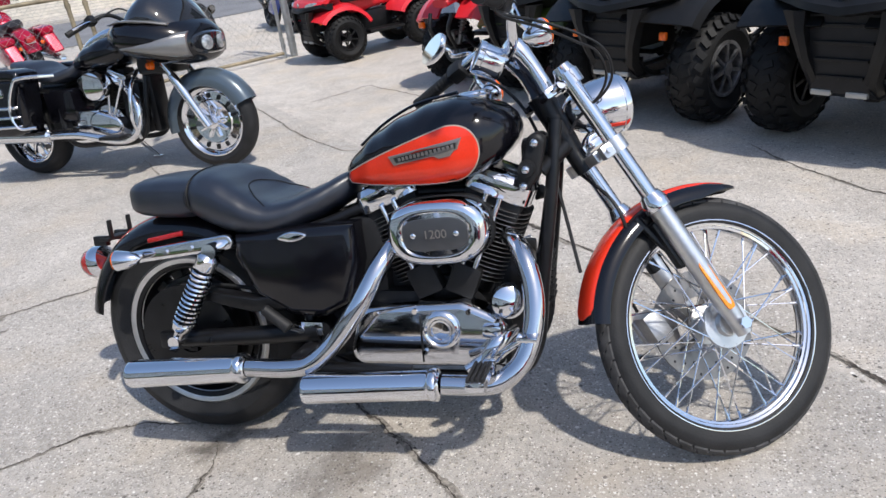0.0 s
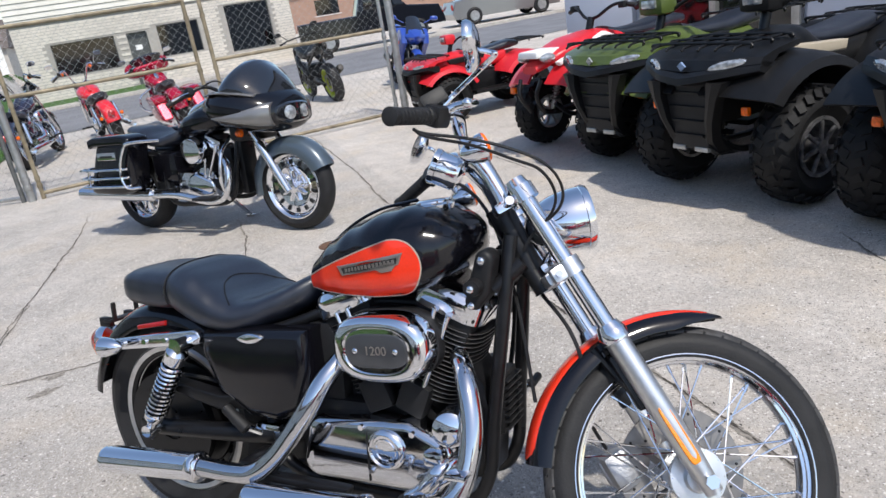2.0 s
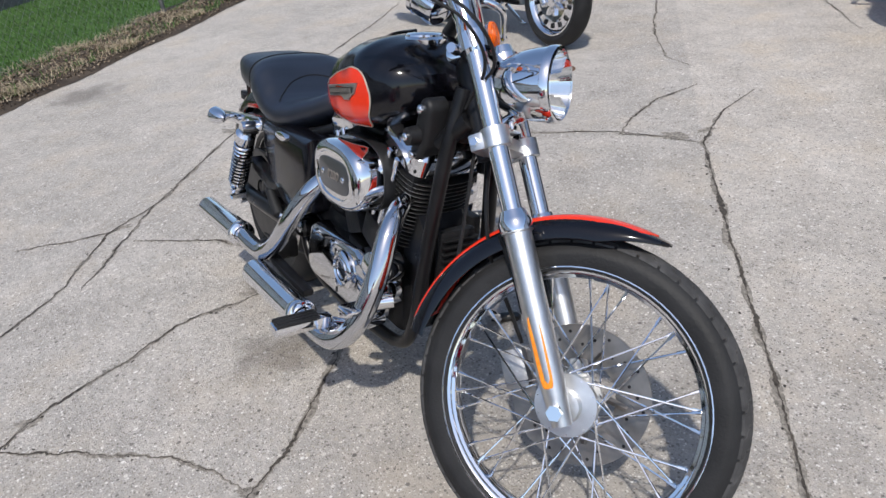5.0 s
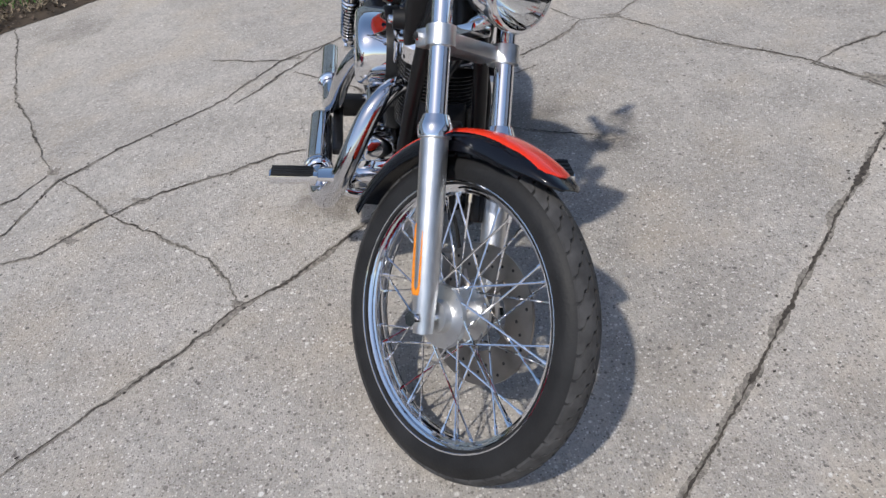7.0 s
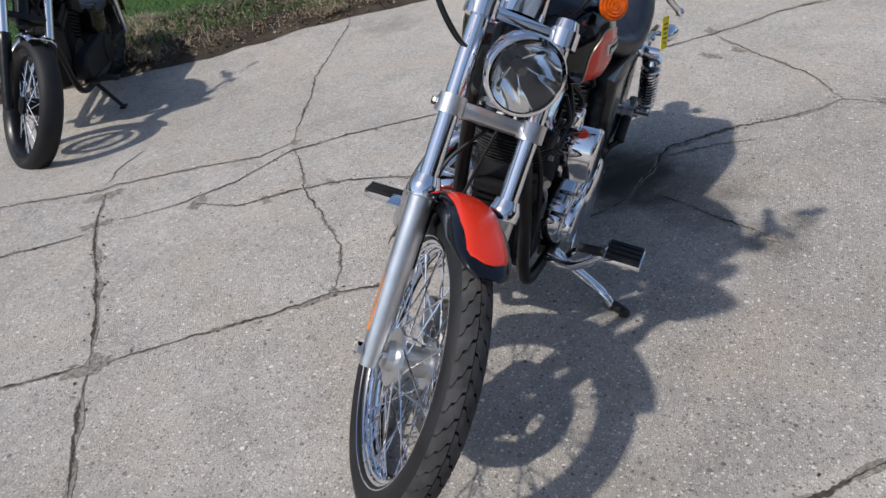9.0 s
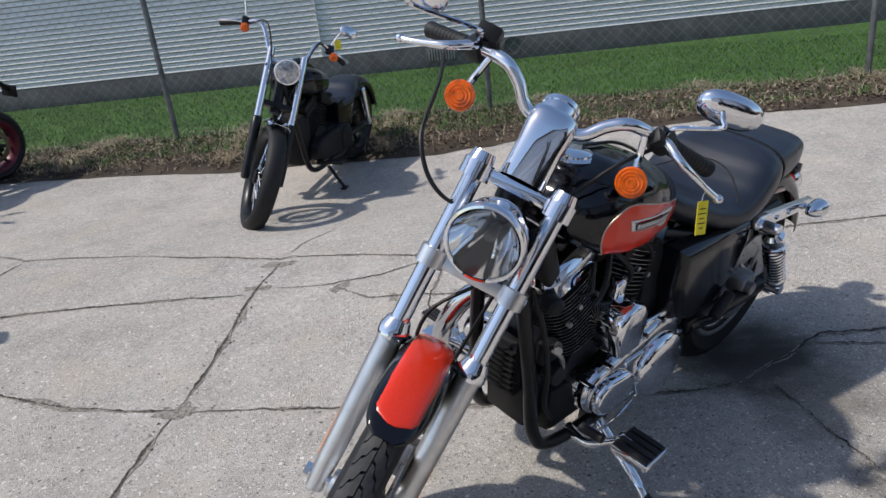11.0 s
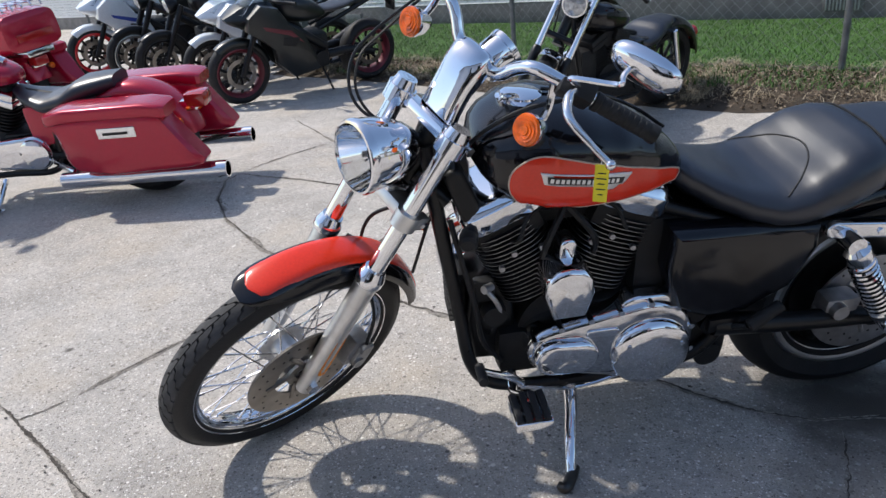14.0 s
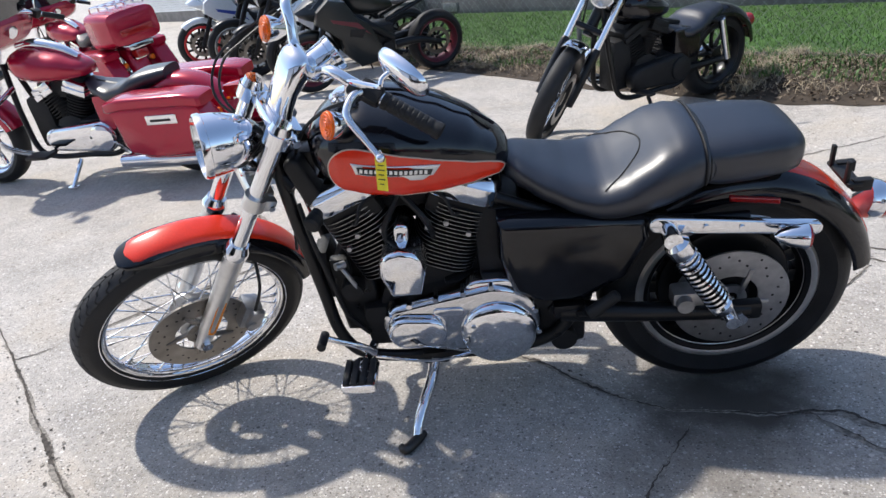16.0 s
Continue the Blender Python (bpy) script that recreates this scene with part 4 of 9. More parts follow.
        for x, k in ((-0.010, 0.97), (-0.004, 1.0), (0.004, 0.96), (0.012, 0.82), (0.018, 0.55), (0.020, 0.2)):
            rings.append([mm @ V(x, y * k, z * k) for y, z in oval(0, 0, 0.068, 0.036, 30, 2.5)])
        loft(bm, rings)
        sh = part("mirror_shell", bm, CHROME, bar, "oval chrome mirror", FORK)
        bm = B()
        loft(bm, [[mm @ V(x, y * k, z * k) for y, z in oval(0, 0, 0.068, 0.036, 30, 2.5)] for x, k in ((-0.0100, 0.93), (-0.0112, 0.92))])
        part("mirror_glass", bm, CHROME, bar, "mirror glass", FORK)
        # turn signals
        c = V(-0.050, s * 0.186, 0.817)
        bm = B()
        lathe(bm, [(-0.046, 0.004), (-0.038, 0.015), (-0.018, 0.026), (0.0, 0.0305), (0.008, 0.0315), (0.011, 0.0305), (0.010, 0.0265)], c, (1, 0, -0.15), 26)
        tube(bm, [c + V(-0.02, s * -0.0, 0.02), c + V(-0.022, s * -0.006, 0.05), V(-0.058, s * 0.168, 0.912)], 0.0075, 8)
        ts = part("turn_signal", bm, CHROME, T, "chrome bullet turn signal", FORK)
        bm = B()
        lathe(bm, [(0.006, 0.0312), (0.0105, 0.0312), (0.0150, 0.0290), (0.0148, 0.0235), (0.0172, 0.0225), (0.0160, 0.0165), (0.0182, 0.0155), (0.0168, 0.0100), (0.0188, 0.0090), (0.0188, 0.001)], c, (1, 0, -0.15), 30)
        part("lens", bm, AMBER, ts, "amber lens", FORK)
    # cables
    bm = B()
    for k in range(2):
        o = 0.018 * k
        tube(bm, [(-0.165, -0.285, 0.892), (-0.148, -0.269, 0.871 + o * 0.4), (-0.075 + o * 0.5, -0.240, 0.819 + o * 0.5), (-0.014 + o, -0.222, 0.756 + o * 0.5), (0.027 + o, -0.205, 0.711), (0.039 + o, -0.167, 0.661), (0.020 + o, -0.124, 0.632), (-0.022, -0.075, 0.621), (-0.06, -0.05, 0.60)], 0.0034, 6)
    tube(bm, [(-0.085, 0.20, 0.900), (-0.05, 0.14, 0.82), (-0.055, 0.085, 0.70), (-0.11, 0.06, 0.52), (-0.2, 0.05, 0.30)], 0.0045, 6)
    part("cable", bm, PLASTIC, T, "black control cables", FORK)
    bm = B()
    tube(bm, [(-0.06, 0.02, 0.50), (-0.065, -0.045, 0.40), (-0.085, -0.03, 0.30), (-0.11, 0.075, 0.20), (-0.11, 0.105, 0.12)], 0.0045, 6)
    part("brake_hose", bm, PLASTIC, T, "black brake hose", FORK)
    bm = B()
    box(bm, (-0.115, 0.065, 0.075), (0.055, 0.062, 0.085), 0.012)
    box(bm, (-0.125, 0.098, 0.075), (0.045, 0.02, 0.065), 0.008)
    cyl(bm, (-0.118, 0.098, 0.098), (-0.118, 0.113, 0.098), 0.015)
    cyl(bm, (-0.118, 0.098, 0.055), (-0.118, 0.113, 0.055), 0.015)
    part("brake_caliper", bm, CAST, T, "cast brake caliper", FORK)
    # front fender
    ff = part("front_fender", fender_skin(B(), (-0.004, 0, 0.004), 0.3535, 0.060, 43.5, 145, 0.042, n=48, tip=0.20), BLACK, T, "black front fender with an orange panel", FORK)
    op = part("orange_panel", fender_skin(B(), (-0.004, 0, 0.004), 0.3535, 0.047, 48, 143.5, 0.020, 0.002, 44, 0.0024, round_end=0.05), ORANGE, ff, "orange panel", FORK)
    # frame
    bm = B()
    for s in (-1, 1):
        tube(bm, [(1.105, s * 0.03, 0.82), (1.095, s * 0.06, 0.68), (1.065, s * 0.085, 0.42), (1.045, s * 0.095, 0.26), (0.98, s * 0.10, 0.185), (0.80, s * 0.11, 0.175), (0.55, s * 0.115, 0.19), (0.44, s * 0.11, 0.26), (0.42, s * 0.10, 0.42), (0.40, s * 0.10, 0.55)], 0.0165, 12)
        tube(bm, [(1.12, s * 0.02, 0.74), (0.95, s * 0.045, 0.665), (0.70, s * 0.06, 0.655), (0.45, s * 0.10, 0.58), (0.2, s * 0.12, 0.545), (0.02, s * 0.12, 0.535)], 0.0145, 10)
        tube(bm, [(1.07, s * 0.06, 0.70), (1.13, s * 0.03, 0.76)], 0.02, 10)
    cyl(bm, (1.140, 0, 0.735), (1.070, 0, 0.878), 0.030, n=24)
    box(bm, (1.06, 0, 0.74), (0.09, 0.07, 0.08), 0.02)
    part("frame", bm, FRAME, T, "black tubular frame")
    bm = B()
    slab(bm, hull2([(1.062, 0.775, 0.022), (1.045, 0.705, 0.026), (1.028, 0.675, 0.020)], 10), -0.05, -0.098, 0.012)
    cyl(bm, (1.040, -0.09, 0.715), (1.040, -0.122, 0.715), 0.022, 0.019, n=24)
    part("ignition_cover", bm, PLASTIC, T, "black plastic ignition switch cover")
    bm = B()
    slab(bm, hull2([(1.055, 0.765, 0.022), (1.030, 0.690, 0.024), (1.015, 0.640, 0.018)], 10), 0.045, 0.092, 0.012)
    part("coil_cover", bm, PLASTIC, T, "black plastic coil cover")
    bm = B()
    lathe(bm, [(0.0, 0.018), (0.012, 0.021), (0.040, 0.021), (0.046, 0.014)], (1.03, 0.075, 0.625), (0.25, 1, -0.1), 20)
    part("rubber_boot", bm, RUBBER, T)
    for (x, y, z) in ((1.040, -0.122, 0.715), (1.060, -0.100, 0.775), (1.030, -0.100, 0.672)):
        bm = B()
        cyl(bm, (x, y + 0.02, z), (x, y - 0.006, z), 0.0095, n=12)
        ball(bm, (x, y - 0.006, z), (0.009, 0.005, 0.009), 12, 6)
        part("bolt", bm, CHROME, T, "chrome cap bolt")
    bm = B()
    box(bm, (1.058, 0, 0.42), (0.03, 0.094, 0.15), 0.010)
    vr = part("voltage_regulator", bm, CRINKLE, T, "black finned regulator")
    rfin = part("regulator_fin", box(B(), (0, 0, 0), (0.018, 0.092, 0.0035)), CRINKLE, vr)
    rfin.matrix_basis = Matrix.Translation((1.076, 0, 0.362))
    for k in range(1, 8):
        again(rfin, Matrix.Translation((1.076, 0, 0.362 + 0.0165 * k)))
    # black brackets, hoses and modules between the downtubes and the engine
    bm = B()
    slab(bm, [(0.93, 0.23), (1.035, 0.24), (1.045, 0.36), (1.03, 0.47), (0.985, 0.53), (0.95, 0.50), (0.93, 0.38)], -0.062, 0.062, 0.012)
    part("front_engine_mount", bm, FRAME, T, "black front engine mount")
    bm = B()
    box(bm, (1.005, 0.078, 0.47), (0.05, 0.03, 0.06), 0.010)
    cyl(bm, (0.985, 0.075, 0.405), (0.985, 0.108, 0.405), 0.030, 0.027, n=24)
    part("ignition_module", bm, PLASTIC, T, "black module beside the downtube")
    bm = B()
    tube(bm, [(1.07, 0.07, 0.66), (1.052, 0.098, 0.56), (1.03, 0.105, 0.44), (1.015, 0.098, 0.33), (0.97, 0.09, 0.25)], 0.0065, 8)
    part("wiring_loom", bm, PLASTIC, T, "black wiring loom")
    bm = B()
    tube(bm, [(1.01, 0.085, 0.485), (0.985, 0.105, 0.455), (0.965, 0.10, 0.40)], 0.006, 8)
    cyl(bm, (0.99, 0.095, 0.487), (1.01, 0.112, 0.492), 0.010, n=10)
    part("oil_line", bm, CAST, T, "metal oil line fitting")
    bm = B()
    box(bm, (0.845, 0, 0.645), (0.36, 0.11, 0.07), 0.02)
    box(bm, (0.60, 0, 0.50), (0.12, 0.19, 0.22), 0.03)
    part("intake_box", bm, CRINKLE, T, "black parts between engine and frame")
    # tank
    bm = B()
    xs = [0.556] + [0.562 + 0.452 * (i / 34) for i in range(35)] + [1.017]
    rings = []
    for i, x in enumerate(xs):
        z0, z1, hw = tab(x, TANK)
        k = 0.5 if i in (0, len(xs) - 1) else 1.0
        zc = (z0 + z1) / 2
        rings.append(tank_ring(x, zc - (zc - z0) * k, zc + (z1 - zc) * k, hw * k))
    loft(bm, rings)
    tank = part("fuel_tank", bm, BLACK, T, "black teardrop tank with an orange panel", sharp=60)
    for s in (-1, 1):
        def edge(f):
            """Lower and upper edge of the panel at f along its length."""
            x = 0.568 + (0.370 if s < 0 else 0.389) * f
            mid = 0.707 + 0.070 * f - 0.006 * f * f
            h = 0.0095 + 0.066 * f ** 0.80 if f < 0.78 else (0.0095 + 0.066 * 0.78 ** 0.80) * math.sqrt(max(0.0, 1 - ((f - 0.78) / 0.22) ** 2.3))
            h *= min(1.0, (f / 0.03) ** 0.5) if f < 0.03 else 1
            return x, mid - h * 1.02, mid + h * 1.13
        bm = B()
        n, k = 48, 14
        grid = []
        for i in range(n + 1):
            f = (1 - math.cos(math.pi * i / n)) / 2
            x, lo, hi = edge(f)
            row = []
            for j in range(k + 1):
                z = lo + (hi - lo) * j / k
                row.append(bm.verts.new((x, s * (tank_y(x, z) + 0.0022), z)))
            grid.append(row)
        for a, b in zip(grid, grid[1:]):
            for j in range(k):
                bm.faces.new((a[j], a[j + 1], b[j + 1], b[j]))
        bmesh.ops.remove_doubles(bm, verts=bm.verts, dist=1e-5)
        part("tank_panel", bm, ORANGE, tank, "orange panel with a fine pinstripe")
        bm = B()
        rim = [edge((1 - math.cos(math.pi * i / 40)) / 2) for i in range(41)]
        loop = [(x, lo) for x, lo, hi in rim] + [(x, hi) for x, lo, hi in reversed(rim)]
        tube(bm, [V(x, s * (tank_y(x, z) + 0.0015), z) for x, z in loop], 0.0019, 6, smooth=False)
        part("pinstripe", bm, TRIM, tank)
        # winged badge, plain
        bm = B()
        wing = [(-0.098, 0.012), (-0.094, 0.006), (-0.086, -0.012), (0.02, -0.012), (0.035, -0.021), (0.062, -0.021), (0.075, -0.011), (0.083, -0.010), (0.098, 0.014)]
        if s > 0:
            wing = [(-x, z) for x, z in wing]
        tilt = math.atan2(0.035, 0.181)
        bx, bz = 0.806, 0.771

        def on_tank(x, z, lift):
            X, Z = bx + x * math.cos(tilt) - z * math.sin(tilt), bz + x * math.sin(tilt) + z * math.cos(tilt)
            return V(X, s * (tank_y(X, Z) + lift), Z)
        dense = []
        for a, b in zip(wing, wing[1:] + wing[:1]):
            dense += [(a[0] + (b[0] - a[0]) * q / 4, a[1] + (b[1] - a[1]) * q / 4) for q in range(4)]
        cx = sum(p[0] for p in wing) / len(wing)
        loft(bm, [[on_tank(x, z, 0.002) for x, z in dense], [on_tank(x, z, 0.0055) for x, z in dense], [on_tank(cx + (x - cx) * 0.96, z * 0.86, 0.0068) for x, z in dense]])
        bd = part("badge", bm, BADGE if s < 0 else BADGEL, tank, "winged metal badge")
        bm = B()
        bar_pts = [(-0.078, -0.0075), (0.080, -0.0075), (0.084, 0.006), (-0.082, 0.006)]
        dense = []
        for a, b in zip(bar_pts, bar_pts[1:] + bar_pts[:1]):
            dense += [(a[0] + (b[0] - a[0]) * q / 6, a[1] + (b[1] - a[1]) * q / 6) for q in range(6)]
        loft(bm, [[on_tank(x, z, 0.006) for x, z in dense], [on_tank(x, z, 0.0078) for x, z in dense]])
        part("badge_bar", bm, BADGEK, bd, "dark plain bar")
        bm = B()
        for k in range(14):
            x = -0.070 + k * 0.0108
            pts = [(x, -0.005), (x + 0.0065, -0.005), (x + 0.0065, 0.0038), (x, 0.0038)]
            loft(bm, [[on_tank(a, b, 0.0072) for a, b in pts], [on_tank(a, b, 0.0086) for a, b in pts]])
        part("badge_mark", bm, BADGE if s < 0 else BADGEL, bd)
    bm = B()
    lathe(bm, [(-0.02, 0.046), (0.0, 0.052), (0.004, 0.053), (0.006, 0.048), (0.009, 0.044), (0.013, 0.043), (0.017, 0.036), (0.018, 0.001)], (0.90, 0.0, 0.886), (-0.08, 0, 1), 36)
    part("fuel_cap", bm, CHROME, tank, "chrome fuel cap")
    bm = B()
    tube(bm, [(0.86, 0, 0.902), (0.75, 0, 0.880), (0.66, 0, 0.838), (0.585, 0, 0.782)], 0.004, 8)
    part("tank_seam", bm, BLACK, tank)
    # seat
    SEAT = [(0.568, 0.660, 0.722, 0.055, 0.0), (0.54, 0.632, 0.716, 0.085, 0.0), (0.48, 0.600, 0.692, 0.120, 0.003), (0.41, 0.572, 0.670, 0.150, 0.008), (0.36, 0.562, 0.664, 0.166, 0.012), (0.315, 0.560, 0.680, 0.174, 0.016), (0.27, 0.562, 0.710, 0.176, 0.022), (0.215, 0.572, 0.742, 0.172, 0.018), (0.17, 0.588, 0.752, 0.163, 0.008), (0.135, 0.603, 0.748, 0.151, 0.0), (0.112, 0.622, 0.728, 0.138, 0.0)]
    bm = B()
    SEAT.sort()
    loft(bm, [ring_x(x, 0, *tab(x, SEAT)[:3], 2.7, 40, tab(x, SEAT)[3], 0.93) for x in [0.108 + 0.464 * i / 30 for i in range(31)]])
    seat = part("seat", bm, LEATHER, T, "black vinyl solo seat", sharp=70)
    PIL = [(-0.095, 0.640, 0.705, 0.085), (-0.085, 0.628, 0.718, 0.105), (-0.05, 0.620, 0.729, 0.122), (0.02, 0.615, 0.733, 0.134), (0.09, 0.615, 0.732, 0.139), (0.125, 0.622, 0.730, 0.138)]
    bm = B()
    loft(bm, [ring_x(x, 0, *tab(x, PIL), 3.8, 36, 0, 0.96) for x in [-0.097 + 0.225 * i / 16 for i in range(17)]])
    part("pillion_pad", bm, LEATHER, T, "black vinyl passenger pad", sharp=70)
    bm = B()
    for x0, dx in ((0.132, 0.0), (0.118, 0.004)):
        z0, z1, hw, dd = tab(x0, SEAT)
        tube(bm, [p + V(dx, 0, 0) for p in ring_x(x0, 0, z0, z1 + 0.001, hw + 0.0015, 2.7, 40)[38:] + ring_x(x0, 0, z0, z1 + 0.001, hw + 0.0015, 2.7, 40)[:23]], 0.0028, 6, smooth=False)
    cur = []
    for i in range(21):
        y = -0.140 + 0.28 * i / 20
        x = 0.350 - 0.100 * (1 - (y / 0.140) ** 2)
        z0, z1, hw, dd = tab(x, SEAT)
        q = (1 - min(1, abs(y) / hw) ** 2.7) ** (1 / 2.7)
        cz, hz = (z0 + z1) / 2, (z1 - z0) / 2
        cur.append(V(x, y, cz + hz * q - dd * max(0, 1 - (y / (hw * 0.8)) ** 2) * q + 0.0005))
    tube(bm, cur, 0.0022, 6, smooth=False)
    part("seam", bm, CRINKLE, seat, "stitched welt")
    # rear fender
    rf = part("rear_fender", fender_skin(B(), V(0.024, 0, 0.272), 0.354, 0.098, 58, 169, 0.062, n=44), BLACK, T, "black rear fender")
    part("orange_panel", fender_skin(B(), V(0.024, 0, 0.272), 0.354, 0.060, 92, 160, 0.017, 0.002, 40, 0.0022, round_end=0.06), ORANGE, rf, "orange panel")
    for s in (-1, 1):
        bm = B()
        slab(bm, [(-0.055, 0.548), (0.06, 0.568), (0.06, 0.582), (-0.055, 0.562)], s * 0.094, s * 0.104, 0.003)
        part("side_reflector", bm, REDLENS, rf, "red side reflector")
        # strut, shock, signals
        bm = B()
        slab(bm, hull2([(-0.115, 0.515, 0.016), (0.10, 0.545, 0.019), (0.235, 0.562, 0.021)], 8), s * 0.150, s * 0.168, 0.005)
        st = part("fender_strut", bm, CHROME, T, "chrome fender strut")
        for x, z in ((-0.04, 0.527), (0.05, 0.539), (0.13, 0.549)):
            bm = B()
            cyl(bm, (x, s * 0.160, z), (x, s * 0.174, z), 0.0075, n=12)
            part("strut_bolt", bm, CHROME, st)
        a, b = V(0.212, s * 0.196, 0.548), V(0.058, s * 0.200, 0.292)
        d = (b - a).normalized()
        L = (b - a).length
        bm = B()
        cyl(bm, a + V(0, s * -0.03, 0), a + V(0, s * 0.018, 0), 0.021)
        lathe(bm, [(0.012, 0.020), (0.022, 0.030), (0.052, 0.030), (0.058, 0.026)], a, d, 26)
        sh = part("shock_absorber", bm, CHROME, T, "chrome shock absorber")
        bm = B()
        cyl(bm, b + V(0, s * -0.03, 0), b + V(0, s * 0.016, 0), 0.017)
        lathe(bm, [(L - 0.070, 0.024), (L - 0.062, 0.029), (L - 0.045, 0.027), (L - 0.035, 0.018), (L - 0.012, 0.013)], a, d, 26)
        part("lower_mount", bm, CHROME, sh)
        part("damper_body", cyl(B(), a + d * 0.05, b - d * 0.04, 0.019), FRAME, sh, "black damper body")
        bm = B()
        up = d.orthogonal().normalized()
        sd = d.cross(up)
        turns, n = 12, 216
        tube(bm, [a + d * (0.058 + (L - 0.124) * i / n) + 0.0265 * (math.cos(2 * math.pi * turns * i / n) * up + math.sin(2 * math.pi * turns * i / n) * sd) for i in range(n + 1)], 0.0047, 6, smooth=False)
        part("spring", bm, CHROME, sh, "chrome coil spring")
        c = V(-0.072, s * 0.205, 0.526)
        bm = B()
        lathe(bm, [(-0.062, 0.003), (-0.052, 0.014), (-0.03, 0.023), (0.0, 0.029), (0.006, 0.029)], c, (-1, s * 0.1, -0.05), 26)
        cyl(bm, c + V(0.02, s * -0.005, -0.005), c + V(0.0, s * -0.05, -0.005), 0.008)
        ts = part("turn_signal", bm, CHROME, T, "chrome bullet turn signal")
        bm = B()
        lathe(bm, [(0.004, 0.028), (0.012, 0.026), (0.018, 0.014), (0.019, 0.001)], c, (-1, s * 0.1, -0.05), 26)
        part("lens", bm, AMBER if s < 0 else REDLENS, ts, "coloured lens")
    bm = B()
    lathe(bm, [(0.0, 0.045), (0.02, 0.052), (0.035, 0.050)], (-0.295, 0, 0.475), (-1, 0, -0.22), 30)
    tl = part("tail_light", bm, CHROME, T, "tail light in a chrome bezel")
    bm = B()
    lathe(bm, [(0.030, 0.049), (0.055, 0.046), (0.072, 0.034), (0.078, 0.012), (0.079, 0.001)], (-0.295, 0, 0.475), (-1, 0, -0.22), 30)
    part("lens", bm, REDLENS, tl, "red lens")
    bm = B()
    box(bm, (-0.240, 0, 0.550), (0.035, 0.12, 0.010), 0.003)
    for s in (-1, 1):
        box(bm, (-0.225, s * 0.042, 0.578), (0.010, 0.014, 0.060), 0.004)
        box(bm, (-0.26, s * 0.045, 0.545), (0.045, 0.02, 0.03), 0.004)
    part("plate_bracket", bm, PLASTIC, T, "empty black plate bracket")
    # rear wheel
    bm = B()
    lathe(bm, [(-0.055, 0.222), (-0.060, 0.214), (-0.054, 0.200), (-0.03, 0.188), (0.03, 0.188), (0.054, 0.200), (0.060, 0.214), (0.055, 0.222), (0.03, 0.205), (-0.03, 0.205)], (0, 0, 0), (0, 1, 0), 56, close=True)
    rw = part("rear_wheel", bm, FRAME, T, "black cast wheel with a polished rim edge")
    rw.matrix_basis = Matrix.Translation(RAX)
    for sd_ in (-1, 1):
        bm = B()
        lathe(bm, [(sd_ * 0.0555, 0.2325), (sd_ * 0.0625, 0.2255), (sd_ * 0.0600, 0.2130), (sd_ * 0.0480, 0.1960), (sd_ * 0.0450, 0.1975), (sd_ * 0.0560, 0.2150), (sd_ * 0.0535, 0.2300)], (0, 0, 0), (0, 1, 0), 56, close=True)
        part("rim_edge", bm, SATIN, rw, "polished rim edge")
    part("tyre", tyre(B(), 0.326, 0.150, n=72, hole=0.70), RUBBER, rw, "wide black tyre")
    bm = B()
    lathe(bm, [(-0.075, 0.02), (-0.07, 0.055), (0.07, 0.055), (0.075, 0.02)], (0, 0, 0), (0, 1, 0), 30)
    lathe(bm, [(-0.020, 0.05), (-0.026, 0.10), (-0.030, 0.150), (-0.026, 0.166), (-0.018, 0.170), (0.018, 0.170), (0.026, 0.166), (0.030, 0.150), (0.026, 0.10), (0.020, 0.05)], (0, 0, 0), (0, 1, 0), 56, close=True)
    part("wheel_disc", bm, FRAME, rw, "black slotted wheel disc")
    web = part("disc_web", box(B(), (0, 0, 0.178), (0.040, 0.040, 0.036), 0.005), FRAME, rw)
    for k in range(1, 16):
        again(web, turn_y(2 * math.pi * k / 16))
    disc_brake(rw, 0.088, 0.147, CAST, 0.48)
    bm = B()
    lathe(bm, [(-0.100, 0.05), (-0.100, 0.155), (-0.078, 0.155), (-0.078, 0.05)], (0, 0, 0), (0, 1, 0), 60, close=True)
    part("belt_pulley", bm, FRAME, rw, "dark belt pulley")
    web = part("pulley_arm", box(B(), (0, -0.09, 0.06), (0.035, 0.012, 0.13), 0.003), FRAME, rw)
    for k in range(1, 6):
        again(web, turn_y(math.pi / 3 * k))
    bm = B()
    for s in (-1, 1):
        tube(bm, [(0.46, s * 0.125, 0.305), (0.30, s * 0.138, 0.292), (0.10, s * 0.145, 0.280), (0.0, s * 0.145, 0.275)], [0.030, 0.026, 0.024, 0.022], 12)
        box(bm, (0.02, s * 0.145, 0.275), (0.10, 0.03, 0.05), 0.01)
    cyl(bm, (0.46, -0.13, 0.305), (0.46, 0.13, 0.305), 0.03)
    part("swingarm", bm, FRAME, T, "black swingarm")
    bm = B()
    cyl(bm, (RAX.x, -0.172, RAX.z), (RAX.x, 0.172, RAX.z), 0.011)
    cyl(bm, (RAX.x, -0.178, RAX.z), (RAX.x, -0.160, RAX.z), 0.019, n=6)
    cyl(bm, (RAX.x, 0.160, RAX.z), (RAX.x, 0.178, RAX.z), 0.019, n=6)
    part("rear_axle", bm, CHROME, T)
    bm = B()
    box(bm, (0.145, 0.125, 0.318), (0.085, 0.055, 0.05), 0.012)
    cyl(bm, (0.16, 0.14, 0.318), (0.16, 0.172, 0.318), 0.02)
    part("rear_caliper", bm, CAST, T, "cast rear brake caliper")
    bm = B()
